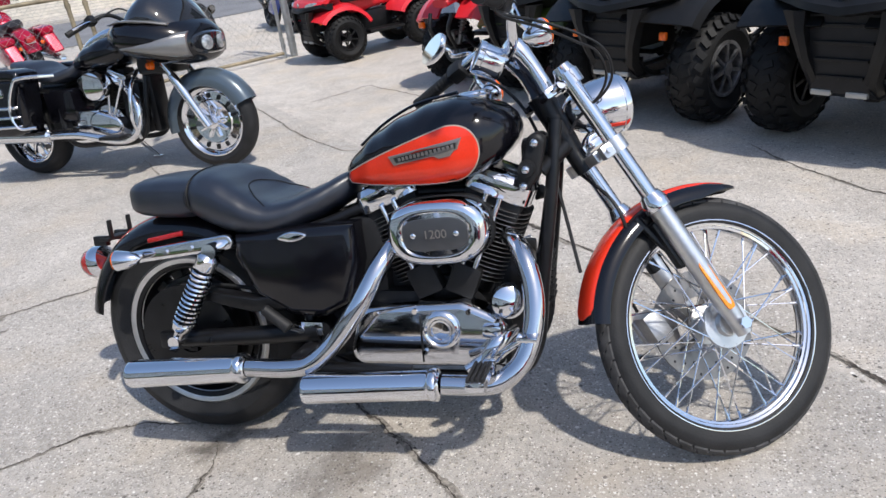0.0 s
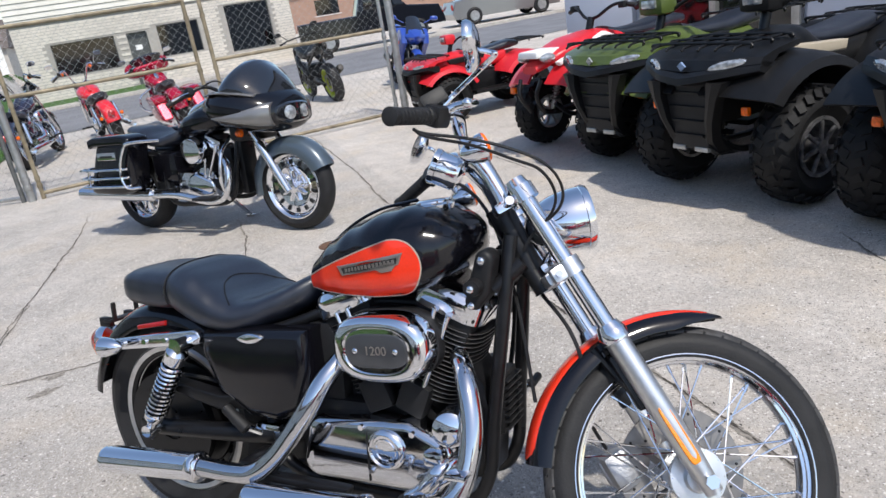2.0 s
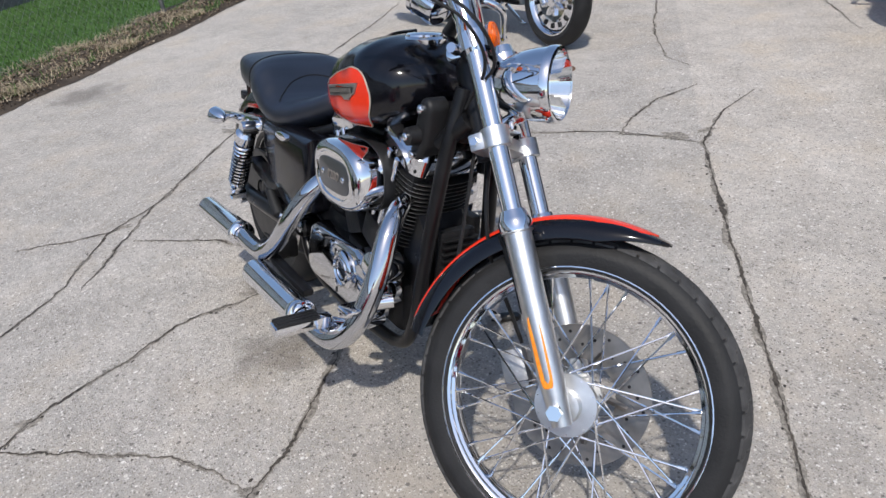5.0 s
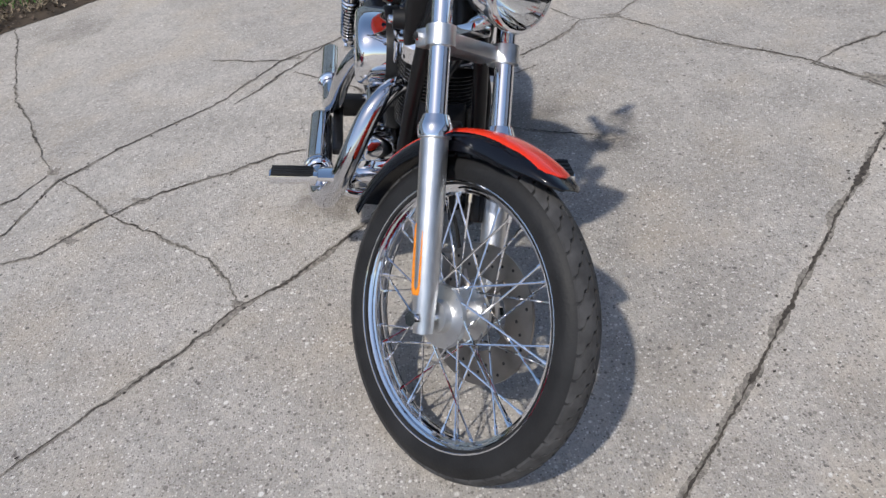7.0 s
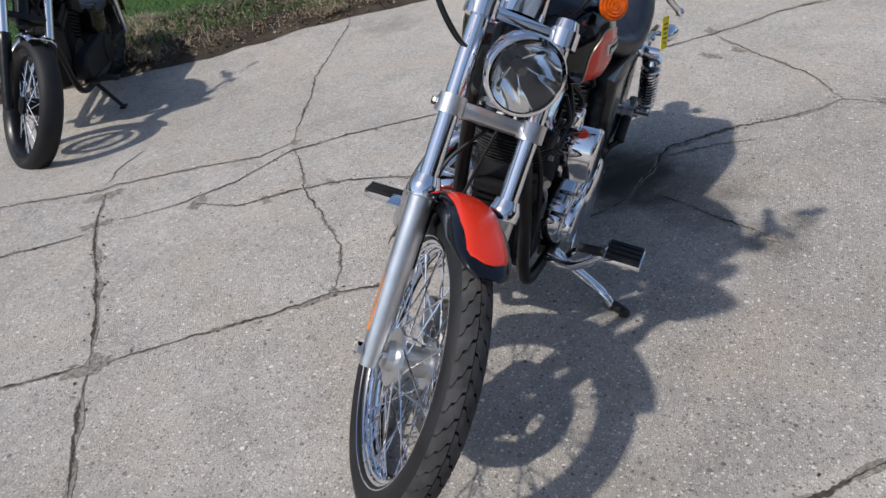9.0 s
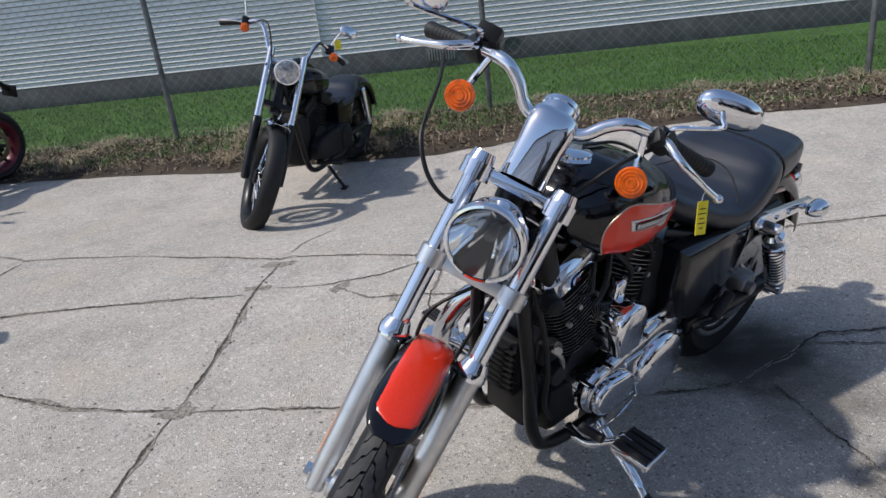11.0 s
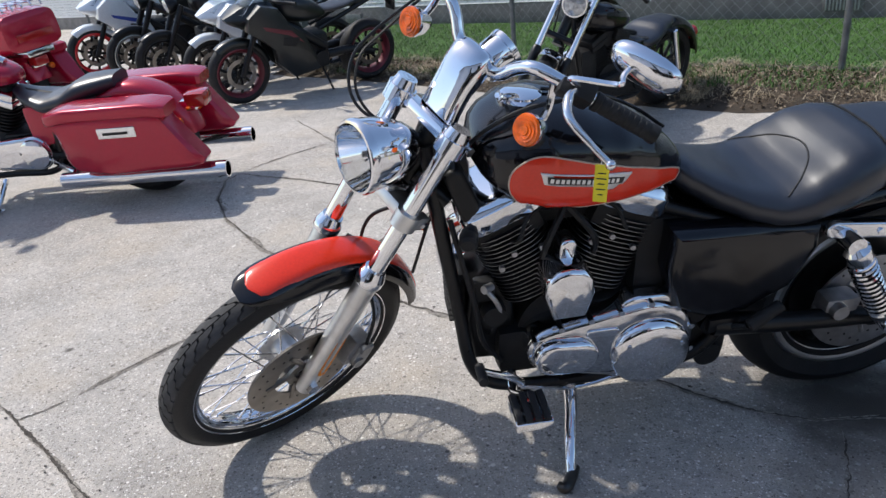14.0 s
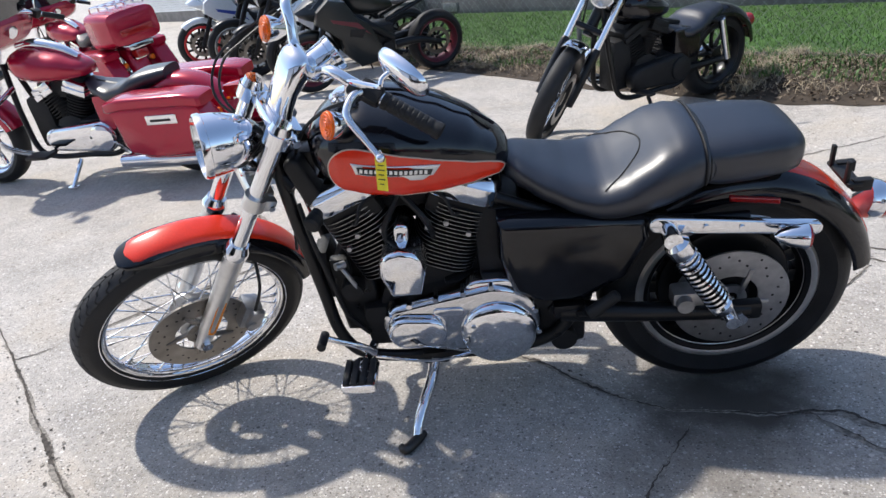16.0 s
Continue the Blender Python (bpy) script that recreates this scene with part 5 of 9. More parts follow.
    slab(bm, [(0.47, 0.43), (0.30, 0.405), (0.12, 0.43), (0.10, 0.405), (0.29, 0.365), (0.47, 0.385)], -0.125, -0.165, 0.006)
    part("belt_guard", bm, FRAME, T, "black belt guard")
    bm = B()
    tube(bm, [(0.56, -0.10, 0.345), (0.25, -0.10, 0.415), (0.03, -0.10, 0.425)], 0.006, 6)
    tube(bm, [(0.56, -0.10, 0.235), (0.25, -0.10, 0.155), (0.03, -0.10, 0.120)], 0.006, 6)
    part("drive_belt", bm, RUBBER, T, "black drive belt")
    # side covers
    for s in (-1, 1):
        bm = B()
        outline = [(0.600, 0.602), (0.605, 0.50), (0.575, 0.390), (0.50, 0.350), (0.40, 0.352), (0.300, 0.41), (0.248, 0.52), (0.258, 0.580), (0.40, 0.594)]
        slab(bm, outline, s * 0.06, s * (0.168 if s < 0 else 0.162), 0.030, seg=4)
        part("side_cover", bm, BLACK, T, "black oil tank cover" if s < 0 else "black side cover")
    bm = B()
    slab(bm, oval(0.435, 0.575, 0.042, 0.014, 20, 1.6, 0.08), -0.160, -0.176, 0.004)
    part("cover_emblem", bm, CHROME, T, "chrome oil filler cover")
    # engine
    bm = B()
    lathe(bm, [(-0.075, 0.09), (-0.07, 0.125), (0.07, 0.125), (0.075, 0.09)], (0.80, 0, 0.315), (0, 1, 0), 40)
    box(bm, (0.63, 0, 0.30), (0.25, 0.20, 0.22), 0.03)
    box(bm, (0.88, 0, 0.265), (0.20, 0.18, 0.14), 0.03)
    box(bm, (0.72, 0, 0.43), (0.16, 0.12, 0.10), 0.02)
    eng = part("crankcase", bm, CRINKLE, T, "black crankcase")
    fin = None
    for lean, top in ((22.5, 0.426), (-22.5, 0.416)):
        mm = Matrix.Translation((0.815, 0, 0.315)) @ turn_y(radians(lean))
        bm = B()
        lathe(bm, [(0.06, 0.066), (top - 0.045, 0.066)], (0, 0, 0), (0, 0, 1), 28)
        cl = part("cylinder", bm, CRINKLE, T, "black finned cylinder")
        cl.matrix_basis = mm
        n = 17
        turn = 1 if lean > 0 else -1
        fin = None
        for k in range(n):
            z = 0.150 + (top - 0.238) * k / (n - 1)
            if fin is None:
                bm = B()
                loft(bm, [[V(x, y, zz) for x, y in oval(0.010 * turn, 0, 0.088 * q, 0.100 * q, 32, 2.9)] for zz, q in ((-0.0016, 0.985), (-0.0012, 1.0), (0.0012, 1.0), (0.0016, 0.985))])
                fin = part("fin", bm, CRINKLE, cl, "cooling fin with a bare machined edge")
                fin.matrix_basis = Matrix.Translation((0, 0, z))
                bm = B()
                loft(bm, [[V(x, y, zz) for x, y in oval(0.010 * turn, 0, 0.0884, 0.1004, 32, 2.9)] for zz in (-0.0007, 0.0007)], caps=False)
                fine = part("fin_edge", bm, FINEDGE, cl, "bare machined edge")
                fine.matrix_basis = Matrix.Translation((0, 0, z))
            else:
                again(fin, Matrix.Translation((0, 0, z)), cl)
                again(fine, Matrix.Translation((0, 0, z)), cl)
        bm = B()
        box(bm, (0, 0, top - 0.085), (0.150, 0.180, 0.070), 0.012)
        box(bm, (0, 0, top - 0.052), (0.156, 0.190, 0.012), 0.004)
        hd = part("cylinder_head", bm, CRINKLE, cl, "cylinder head")
        bm = B()
        rings = []
        for z, a, b in ((top - 0.066, 0.091, 0.100), (top - 0.063, 0.093, 0.102), (top - 0.022, 0.092, 0.101), (top - 0.018, 0.088, 0.097), (top - 0.008, 0.084, 0.092), (top - 0.002, 0.074, 0.082), (top, 0.058, 0.066)):
            rings.append([V(x, y, z) for x, y in oval(0, 0, a, b, 36, 5)])
        loft(bm, rings)
        rb = part("rocker_box", bm, CHROME, cl, "chrome rocker box")
        bm = B()
        for x in (-0.055, 0.055):
            for y in (-0.07, 0.07):
                cyl(bm, (x, y, top - 0.012), (x, y, top + 0.001), 0.007, n=10)
        part("rocker_bolt", bm, CHROME, cl)
        bm = B()
        for x in (-0.018, 0.018):
            cyl(bm, (x * 0.9, -0.108, 0.17), (x, -0.104, top - 0.06), 0.0075, n=12)
        part("pushrod_tube", bm, CHROME, cl, "chrome pushrod tube")
        bm = B()
        box(bm, (0, -0.095, 0.135), (0.078, 0.05, 0.085), 0.012)
        part("lifter_block", bm, PLASTIC, cl)
        for x, zz in ((-0.045, 0.27), (0.015, 0.285), (0.055, 0.262)):
            bm = B()
            cyl(bm, (x, 0.095, zz), (x, 0.106, zz), 0.0065, n=12)
            part("head_bolt", bm, CAST, cl)
    # spark leads and small black pieces between the cylinders
    bm = B()
    for s in (-1, 1):
        tube(bm, [(0.815 + s * 0.13, 0.09, 0.60), (0.815 + s * 0.115, 0.12, 0.62), (0.815 + s * 0.09, 0.10, 0.665), (0.83, 0.06, 0.68)], 0.0048, 6)
        tube(bm, [(0.815 + s * 0.06, 0.085, 0.53), (0.815 + s * 0.05, 0.11, 0.60), (0.82, 0.08, 0.67)], 0.008, 6)
    part("ignition_lead", bm, PLASTIC, T, "black ignition leads and intake")
    # air cleaner
    bm = B()
    rings = []
    for y, k in ((-0.088, 0.98), (-0.098, 1.0), (-0.12, 1.0), (-0.126, 0.985)):
        rings.append([V(x, y, z) for x, z in oval(0.824, 0.578, 0.131 * k, 0.085 * k, 48, 2.7, 0.05)])
    loft(bm, rings)
    ac = part("air_cleaner", bm, PLASTIC, T, "oval chrome air cleaner")
    bm = B()
    rings = []
    for y, k in ((-0.12, 0.965), (-0.155, 0.97), (-0.175, 0.95), (-0.187, 0.90), (-0.193, 0.82), (-0.195, 0.72), (-0.1945, 0.66), (-0.191, 0.63)):
        rings.append([V(x, y, z) for x, z in oval(0.824, 0.578, 0.131 * k, 0.085 * k - 0.002 * (1 - k), 48, 2.7, 0.05)])
    loft(bm, rings)
    part("cover", bm, CHROME, ac, "chrome cover")
    bm = B()
    slab(bm, oval(0.824, 0.578, 0.082, 0.041, 40, 3.4, 0.05), -0.184, -0.1935, 0.003)
    ins = part("insert", bm, GREYINSERT, ac, "dark oval insert")
    for x in (0.769, 0.877):
        bm = B()
        ball(bm, (x, -0.1945, 0.578 + (x - 0.824) * 0.05), (0.0075, 0.004, 0.0075), 14, 8)
        part("screw", bm, CHROME, ac)
    words("lettering", "1200", 0.030, Matrix.Translation((0.824, -0.1945, 0.578)) @ Matrix.Rotation(radians(-3), 4, "Y") @ Matrix.Rotation(radians(90), 4, "X"), BADGE, ac, 0.001)
    # right engine side
    bm = B()
    slab(bm, hull2([(0.62, 0.335, 0.045), (0.60, 0.26, 0.045), (0.93, 0.315, 0.05), (0.86, 0.345, 0.05), (0.90, 0.255, 0.035)], 10), -0.09, -0.160, 0.020)
    # darker chrome: the reflection of shadowed ground is put into the cover's colour
    gc = part("gearcase_cover", bm, POLISH, T, "chrome gearcase and sprocket cover")
    bm = B()
    lathe(bm, [(0.0, 0.050), (0.010, 0.050), (0.015, 0.046), (0.017, 0.041), (0.013, 0.037), (0.013, 0.031), (0.016, 0.029), (0.016, 0.024), (0.013, 0.022), (0.014, 0.001)], (0.812, -0.158, 0.324), (0, -1, 0), 36)
    part("timer_cover", bm, CHROME, gc, "round ringed timer cover")
    bm = B()
    for x, z in ((0.745, 0.372), (0.765, 0.262), (0.885, 0.372), (0.915, 0.268), (0.64, 0.365), (0.955, 0.345)):
        part("cover_screw", cyl(B(), (x, -0.150, z), (x, -0.167, z), 0.007, n=12), CHROME, gc)
    bm = B()
    slab(bm, [(0.755, 0.36), (0.759, 0.36), (0.759, 0.235), (0.755, 0.235)], -0.155, -0.1622)
    part("cover_joint", bm, PLASTIC, gc)
    bm = B()
    lathe(bm, [(0.0, 0.040), (0.05, 0.043), (0.062, 0.040), (0.068, 0.030), (0.070, 0.001)], (0.975, -0.115, 0.395), (0.25, -1, 0.1), 30)
    part("oil_filter", bm, CHROME, T, "chrome oil filter")
    bm = B()
    tube(bm, [(0.99, -0.12, 0.31), (0.96, -0.175, 0.30), (0.92, -0.19, 0.26), (0.88, -0.2, 0.235)], [0.02, 0.022, 0.014, 0.012], 10)
    box(bm, (0.945, -0.165, 0.325), (0.05, 0.04, 0.035), 0.01)
    part("brake_master_cylinder", bm, CHROME, T)
    # exhaust
    bm = B()
    tube(bm, [(0.705, -0.075, 0.555), (0.690, -0.13, 0.535), (0.662, -0.185, 0.485), (0.618, -0.222, 0.405), (0.550, -0.240, 0.315), (0.485, -0.255, 0.262), (0.42, -0.261, 0.250), (0.310, -0.262, 0.249)], [0.022, 0.023, 0.0248, 0.0248, 0.0248, 0.0248, 0.0248, 0.0248], 20)
    e1 = part("rear_exhaust_pipe", bm, POLISH, T, "chrome exhaust with straight muffler")
    bm = B()
    lathe(bm, [(0.0, 0.026), (0.004, 0.030), (0.006, 0.0385), (0.009, 0.0405), (0.022, 0.0405), (0.025, 0.0385), (0.027, 0.0370), (0.032, 0.0370), (0.20, 0.0375), (0.352, 0.0380), (0.3585, 0.0380), (0.3605, 0.0372), (0.360, 0.0345), (0.30, 0.034), (0.29, 0.001)], (0.307, -0.262, 0.248), (-1, 0, -0.085), 36)
    part("muffler", bm, CHROME, e1, "chrome slash-free muffler")
    bm = B()
    tube(bm, [(0.965, -0.065, 0.545), (0.998, -0.11, 0.545), (1.034, -0.160, 0.500), (1.056, -0.198, 0.420), (1.050, -0.229, 0.335), (1.024, -0.254, 0.275), (0.978, -0.272, 0.240), (0.92, -0.282, 0.232), (0.84, -0.286, 0.232)], [0.022, 0.023, 0.0252, 0.0252, 0.0252, 0.0252, 0.0252, 0.0252, 0.025], 20)
    e2 = part("front_exhaust_pipe", bm, POLISH, T, "chrome exhaust with straight muffler")
    bm = B()
    lathe(bm, [(0.0, 0.026), (0.004, 0.030), (0.006, 0.0385), (0.009, 0.0405), (0.022, 0.0405), (0.025, 0.0385), (0.027, 0.0370), (0.032, 0.0370), (0.20, 0.0375), (0.347, 0.0380), (0.3535, 0.0380), (0.3555, 0.0372), (0.355, 0.0345), (0.30, 0.034), (0.29, 0.001)], (0.835, -0.286, 0.232), (-1, 0, -0.075), 36)
    part("muffler", bm, CHROME, e2, "chrome straight muffler")
    bm = B()
    box(bm, (0.60, -0.235, 0.245), (0.30, 0.03, 0.02), 0.006)
    box(bm, (0.45, -0.20, 0.25), (0.05, 0.10, 0.06), 0.01)
    part("exhaust_bracket", bm, FRAME, T)
    # left engine side
    bm = B()
    slab(bm, hull2([(0.630, 0.295, 0.120), (0.848, 0.305, 0.070), (0.80, 0.335, 0.05)], 12), 0.07, 0.150, 0.022)
    pc = part("primary_cover", bm, POLISH, T, "polished chrome primary cover")
    bm = B()
    slab(bm, hull2([(0.60, 0.375, 0.05), (0.66, 0.385, 0.04)], 8), 0.10, 0.135, 0.01)
    part("sprocket_cover", bm, CHROME, pc)
    bm = B()
    lathe(bm, [(0.0, 0.098), (0.012, 0.098), (0.022, 0.094), (0.030, 0.084), (0.036, 0.060), (0.038, 0.001)], (0.622, 0.142, 0.272), (0, 1, 0), 44)
    part("clutch_cover", bm, CHROME, pc, "round domed clutch cover")
    bm = B()
    slab(bm, hull2([(0.855, 0.300, 0.050), (0.80, 0.296, 0.048)], 10), 0.14, 0.174, 0.014)
    part("stator_cover", bm, CHROME, pc, "oval front cover")
    bm = B()
    slab(bm, hull2([(0.77, 0.352, 0.012), (0.715, 0.350, 0.012)], 8), 0.145, 0.156, 0.003)
    part("inspection_plate", bm, CHROME, pc)
    bm = B()
    for x, z in ((0.90, 0.345), (0.84, 0.375), (0.77, 0.388), (0.70, 0.40), (0.63, 0.413), (0.565, 0.392), (0.525, 0.33), (0.52, 0.26)):
        part("cover_screw", cyl(B(), (x, 0.11, z), (x, 0.152, z), 0.0075, n=10), CHROME, pc)
    for a in (0.6, 2.7, 4.8):
        part("cover_screw", cyl(B(), (0.622 + 0.074 * math.cos(a), 0.165, 0.272 + 0.074 * math.sin(a)), (0.622 + 0.074 * math.cos(a), 0.176, 0.272 + 0.074 * math.sin(a)), 0.006, n=10), CHROME, pc)
    # horn
    bm = B()
    slab(bm, [(0.796, 0.436), (0.870, 0.436), (0.890, 0.505), (0.883, 0.540), (0.863, 0.562), (0.832, 0.569), (0.801, 0.560), (0.783, 0.538), (0.777, 0.500)], 0.10, 0.188, 0.014)
    hn = part("horn_cover", bm, CHROME, T, "chrome horn cover")
    bm = B()
    slab(bm, hull2([(0.826, 0.592, 0.019), (0.830, 0.560, 0.017)], 8), 0.09, 0.135, 0.008)
    part("horn_bracket", bm, CHROME, hn)
    # controls
    for s, z0 in ((-1, 0.285), (1, 0.318)):
        c = V(0.955, 0.318, z0) if s > 0 else V(0.945, -0.345, z0)
        bm = B()
        tube(bm, [(0.955, s * 0.13, 0.245), (0.965, s * 0.20, 0.250), (0.955, s * 0.28, z0 - 0.005)], 0.013, 10)
        box(bm, (0.955, s * 0.285, z0 - 0.004), (0.03, 0.04, 0.03), 0.008)
        fp = part("foot_peg", bm, CHROME, T, "chrome forward foot peg with rubber pad")
        pw, pl = (1.1, 0.82) if s > 0 else (0.62, 1.0)
        bm = B()
        box(bm, c + V(0, 0, -0.004), (0.076 * pw, 0.116 * pl, 0.026), 0.010)
        part("peg_body", bm, CHROME, fp)
        bm = B()
        for k in range(4):
            box(bm, c + V((-0.027 + 0.018 * k) * pw, 0, 0.010), (0.013 * pw, 0.102 * pl, 0.010), 0.003)
        box(bm, c + V(0, 0, 0.006), (0.068 * pw, 0.104 * pl, 0.006), 0.002)
        part("rubber_pad", bm, RUBBER, fp, "ribbed rubber pad")
    bm = B()
    tube(bm, [(0.945, 0.185, 0.265), (0.975, 0.21, 0.315), (1.01, 0.225, 0.345), (1.045, 0.235, 0.372)], [0.011, 0.009, 0.008, 0.007], 10)
    tube(bm, [(0.945, 0.185, 0.25), (0.80, 0.165, 0.200), (0.66, 0.150, 0.215)], 0.004, 6)
    sl = part("shift_lever", bm, CHROME, T, "chrome gear lever")
    bm = B()
    lathe(bm, [(-0.03, 0.006), (-0.028, 0.011), (0.028, 0.011), (0.03, 0.006)], (1.045, 0.25, 0.374), (0, 1, 0.1), 14)
    part("shift_peg", bm, RUBBER, sl, "black rubber toe peg")
    bm = B()
    tube(bm, [(0.95, -0.20, 0.26), (0.99, -0.225, 0.30), (1.035, -0.24, 0.335)], [0.011, 0.009, 0.008], 10)
    box(bm, (1.045, -0.25, 0.345), (0.05, 0.06, 0.012), 0.005)
    part("brake_pedal", bm, CHROME, T, "chrome brake pedal")
    # side stand down to the ground
    bm = B()
    inv = BIKE.inverted()
    tube(bm, [(0.80, 0.10, 0.165), (0.815, 0.17, 0.135), inv @ V(0.845, 0.255, 0.05), inv @ V(0.855, 0.292, 0.012)], [0.018, 0.016, 0.0145, 0.013], 12)
    sd = part("side_stand", bm, CHROME, T, "chrome side stand, down")
    bm = B()
    tube(bm, [inv @ V(0.838, 0.275, 0.013), inv @ V(0.855, 0.300, 0.012), inv @ V(0.880, 0.335, 0.012), inv @ V(0.895, 0.325, 0.016)], [0.010, 0.014, 0.014, 0.008], 10)
    part("stand_foot", bm, DARKSTEEL, sd, "dark worn foot")
    bm = B()
    box(bm, (0.80, 0.10, 0.17), (0.07, 0.05, 0.04), 0.008)
    part("stand_bracket", bm, FRAME, T)
    # dark mass of the gearbox tail and mounts behind the primary cover
    bm = B()
    box(bm, (0.475, 0.015, 0.270), (0.16, 0.17, 0.21), 0.020)
    cyl(bm, (0.455, 0.02, 0.20), (0.455, 0.125, 0.20), 0.034, n=18)
    cyl(bm, (0.505, 0.02, 0.345), (0.505, 0.130, 0.345), 0.026, n=16)
    box(bm, (0.40, 0.055, 0.335), (0.05, 0.08, 0.07), 0.010)
    part("gearbox_tail", bm, CRINKLE, T, "black gearbox rear with mounts")
    bm = B()
    tube(bm, [(0.54, 0.12, 0.40), (0.47, 0.138, 0.375), (0.40, 0.13, 0.40), (0.33, 0.12, 0.38)], 0.008, 8)
    part("hose", bm, RUBBER, T, "black rubber hose")
    # passenger pegs, folded
    for s in (-1, 1):
        bm = B()
        box(bm, (0.44, s * 0.135, 0.315), (0.08, 0.03, 0.04), 0.008)
        tube(bm, [(0.42, s * 0.15, 0.31), (0.40, s * 0.175, 0.33)], 0.009, 8)
        pp = part("passenger_peg", bm, CHROME if s < 0 else FRAME, T, "folded passenger peg")
        bm = B()
        lathe(bm, [(0.0, 0.012), (0.004, 0.017), (0.085, 0.015), (0.09, 0.01)], (0.395, s * 0.175, 0.325), (-0.75, 0, 0.6), 14)
        part("peg_rubber", bm, RUBBER, pp)
    # price tag on the clutch lever
    tg = thing("price_tag", Matrix.Identity(4), "small yellow card tag hanging from the clutch lever", "tag")
    bm = B()
    c = V(0.816, 0.398, 0.754)
    slab(bm, [(-0.0125, -0.036), (0.0125, -0.036), (0.0125, 0.034), (-0.0125, 0.034)], 0.0, 0.0012, 0.0, Matrix.Translation(c) @ Matrix.Rotation(radians(-22), 4, "Z") @ Matrix.Rotation(radians(-5), 4, "Y"))
    part("card", bm, YELLOW, tg)
    bm = B()
    mm = Matrix.Translation(c) @ Matrix.Rotation(radians(-22), 4, "Z") @ Matrix.Rotation(radians(-5), 4, "Y")
    for k, (w, z) in enumerate(((0.014, 0.018), (0.018, 0.008), (0.012, -0.002), (0.016, -0.012), (0.009, -0.022))):
        box(bm, (0, 0.0014, z), (w, 0.0008, 0.0022), 0, mm)
        box(bm, (0, -0.0004, z), (w, 0.0008, 0.0022), 0, mm)
    part("print", bm, INK, tg)
    bm = B()
    tube(bm, [c + V(0, 0, 0.034), c + V(-0.004, 0.003, 0.05), V(0.806, 0.415, 0.80)], 0.0008, 4)
    part("string", bm, WHITE, tg)
    return T


main_bike()

# ---- chain-link fence and gate ----
GALV = material("galvanised_steel", (0.40, 0.41, 0.41), 0.42, 0.8, vary=0.2, scale=12, rough_vary=0.1)
GALVDARK = material("weathered_galvanised_steel", (0.16, 0.165, 0.165), 0.55, 0.6, vary=0.3, scale=12)
RUSTY = material("rusty_rail_paint", (0.235, 0.195, 0.130), 0.6, 0.2, vary=0.4, scale=9)
WIRE = material("fence_wire", (0.33, 0.34, 0.34), 0.5, 0.7)


def mesh_panel(bm, a, b, z0, z1, pitch=0.062, r=0.0012):
    """Diamond wire mesh from a to b."""
    a, b = Vector((*a, 0)), Vector((*b, 0))
    d = (b - a).normalized()
    L, H = (b - a).length, z1 - z0
    nrm = Vector((-d.y, d.x, 0))
    for sgn in (1, -1):
        u = -H
        while u < L + H:
            p0, p1 = (u, z0), (u + H, z1)
            if sgn < 0:
                p0, p1 = (u + H, z0), (u, z1)
            (x0, h0), (x1, h1) = p0, p1
            t0, t1 = 0.0, 1.0
            dx = x1 - x0
            for lim, s in ((0.0, 1), (L, -1)):
                q = (lim - x0) / dx
                if (dx > 0) == (s > 0):
                    t0 = max(t0, q)
                else:
                    t1 = min(t1, q)
            if t1 > t0 + 0.01:
                P = a + d * (x0 + dx * t0) + V(0, 0, h0 + (h1 - h0) * t0) + nrm * 0.002 * sgn
                Q = a + d * (x0 + dx * t1) + V(0, 0, h0 + (h1 - h0) * t1) + nrm * 0.002 * sgn
                w = (Q - P).normalized()
                e1, e2 = nrm * r, w.cross(nrm) * r
                ring = [[bm.verts.new(c + k) for k in (e1, -0.5 * e1 + 0.87 * e2, -0.5 * e1 - 0.87 * e2)] for c in (P, Q)]
                for i in range(3):
                    bm.faces.new((ring[0][i], ring[0][(i + 1) % 3], ring[1][(i + 1) % 3], ring[1][i]))
            u += pitch * 1.42


def fence_run(name, pts, height, label, post_r=0.024, rail_mat=RUSTY, post_mat=GALVDARK, rails=(1.0,), fine=0.062):
    F = thing(name, Matrix.Translation((*pts[0], 0)), label, "fence", kind="structure")
    o = Vector((*pts[0], 0))
    for x, y in pts:
        bm = B()
        q = Vector((x, y, 0)) - o
        cyl(bm, q + V(0, 0, -0.05), q + V(0, 0, height + 0.06), post_r, n=14)
        ball(bm, q + V(0, 0, height + 0.06), (post_r * 1.15, post_r * 1.15, post_r * 0.7), 12, 8)
        for h in (0.25, 0.6, 0.95):
            lathe(bm, [(h * height, post_r), (h * height + 0.001, post_r + 0.003), (h * height + 0.018, post_r + 0.003), (h * height + 0.019, post_r)], q, (0, 0, 1), 14, close=True)
        part("post", bm, post_mat, F)
    for a, b in zip(pts, pts[1:]):
        A, C = Vector((*a, 0)) - o, Vector((*b, 0)) - o
        for k in rails:
            bm = B()
            cyl(bm, A + V(0, 0, height * k), C + V(0, 0, height * k), 0.019, n=12)
            part("rail", bm, rail_mat, F, "painted top rail")
        bm = B()
        mesh_panel(bm, (A.x, A.y), (C.x, C.y), 0.03, height, fine)
        tagged(part("wire_mesh", bm, WIRE, F, "diamond wire mesh"), kind="stuff")
    return F


S_POSTS = (-10.9, -8.25, -5.95, -3.33, -0.70, 2.2, 4.97, 6.9)
fence_run("fence", [km(-5.1, s) for s in S_POSTS], 1.48, "chain-link fence between the concrete yard and the lawn")
GL, GR = (-5.38, 3.23), (-2.70, 6.50)
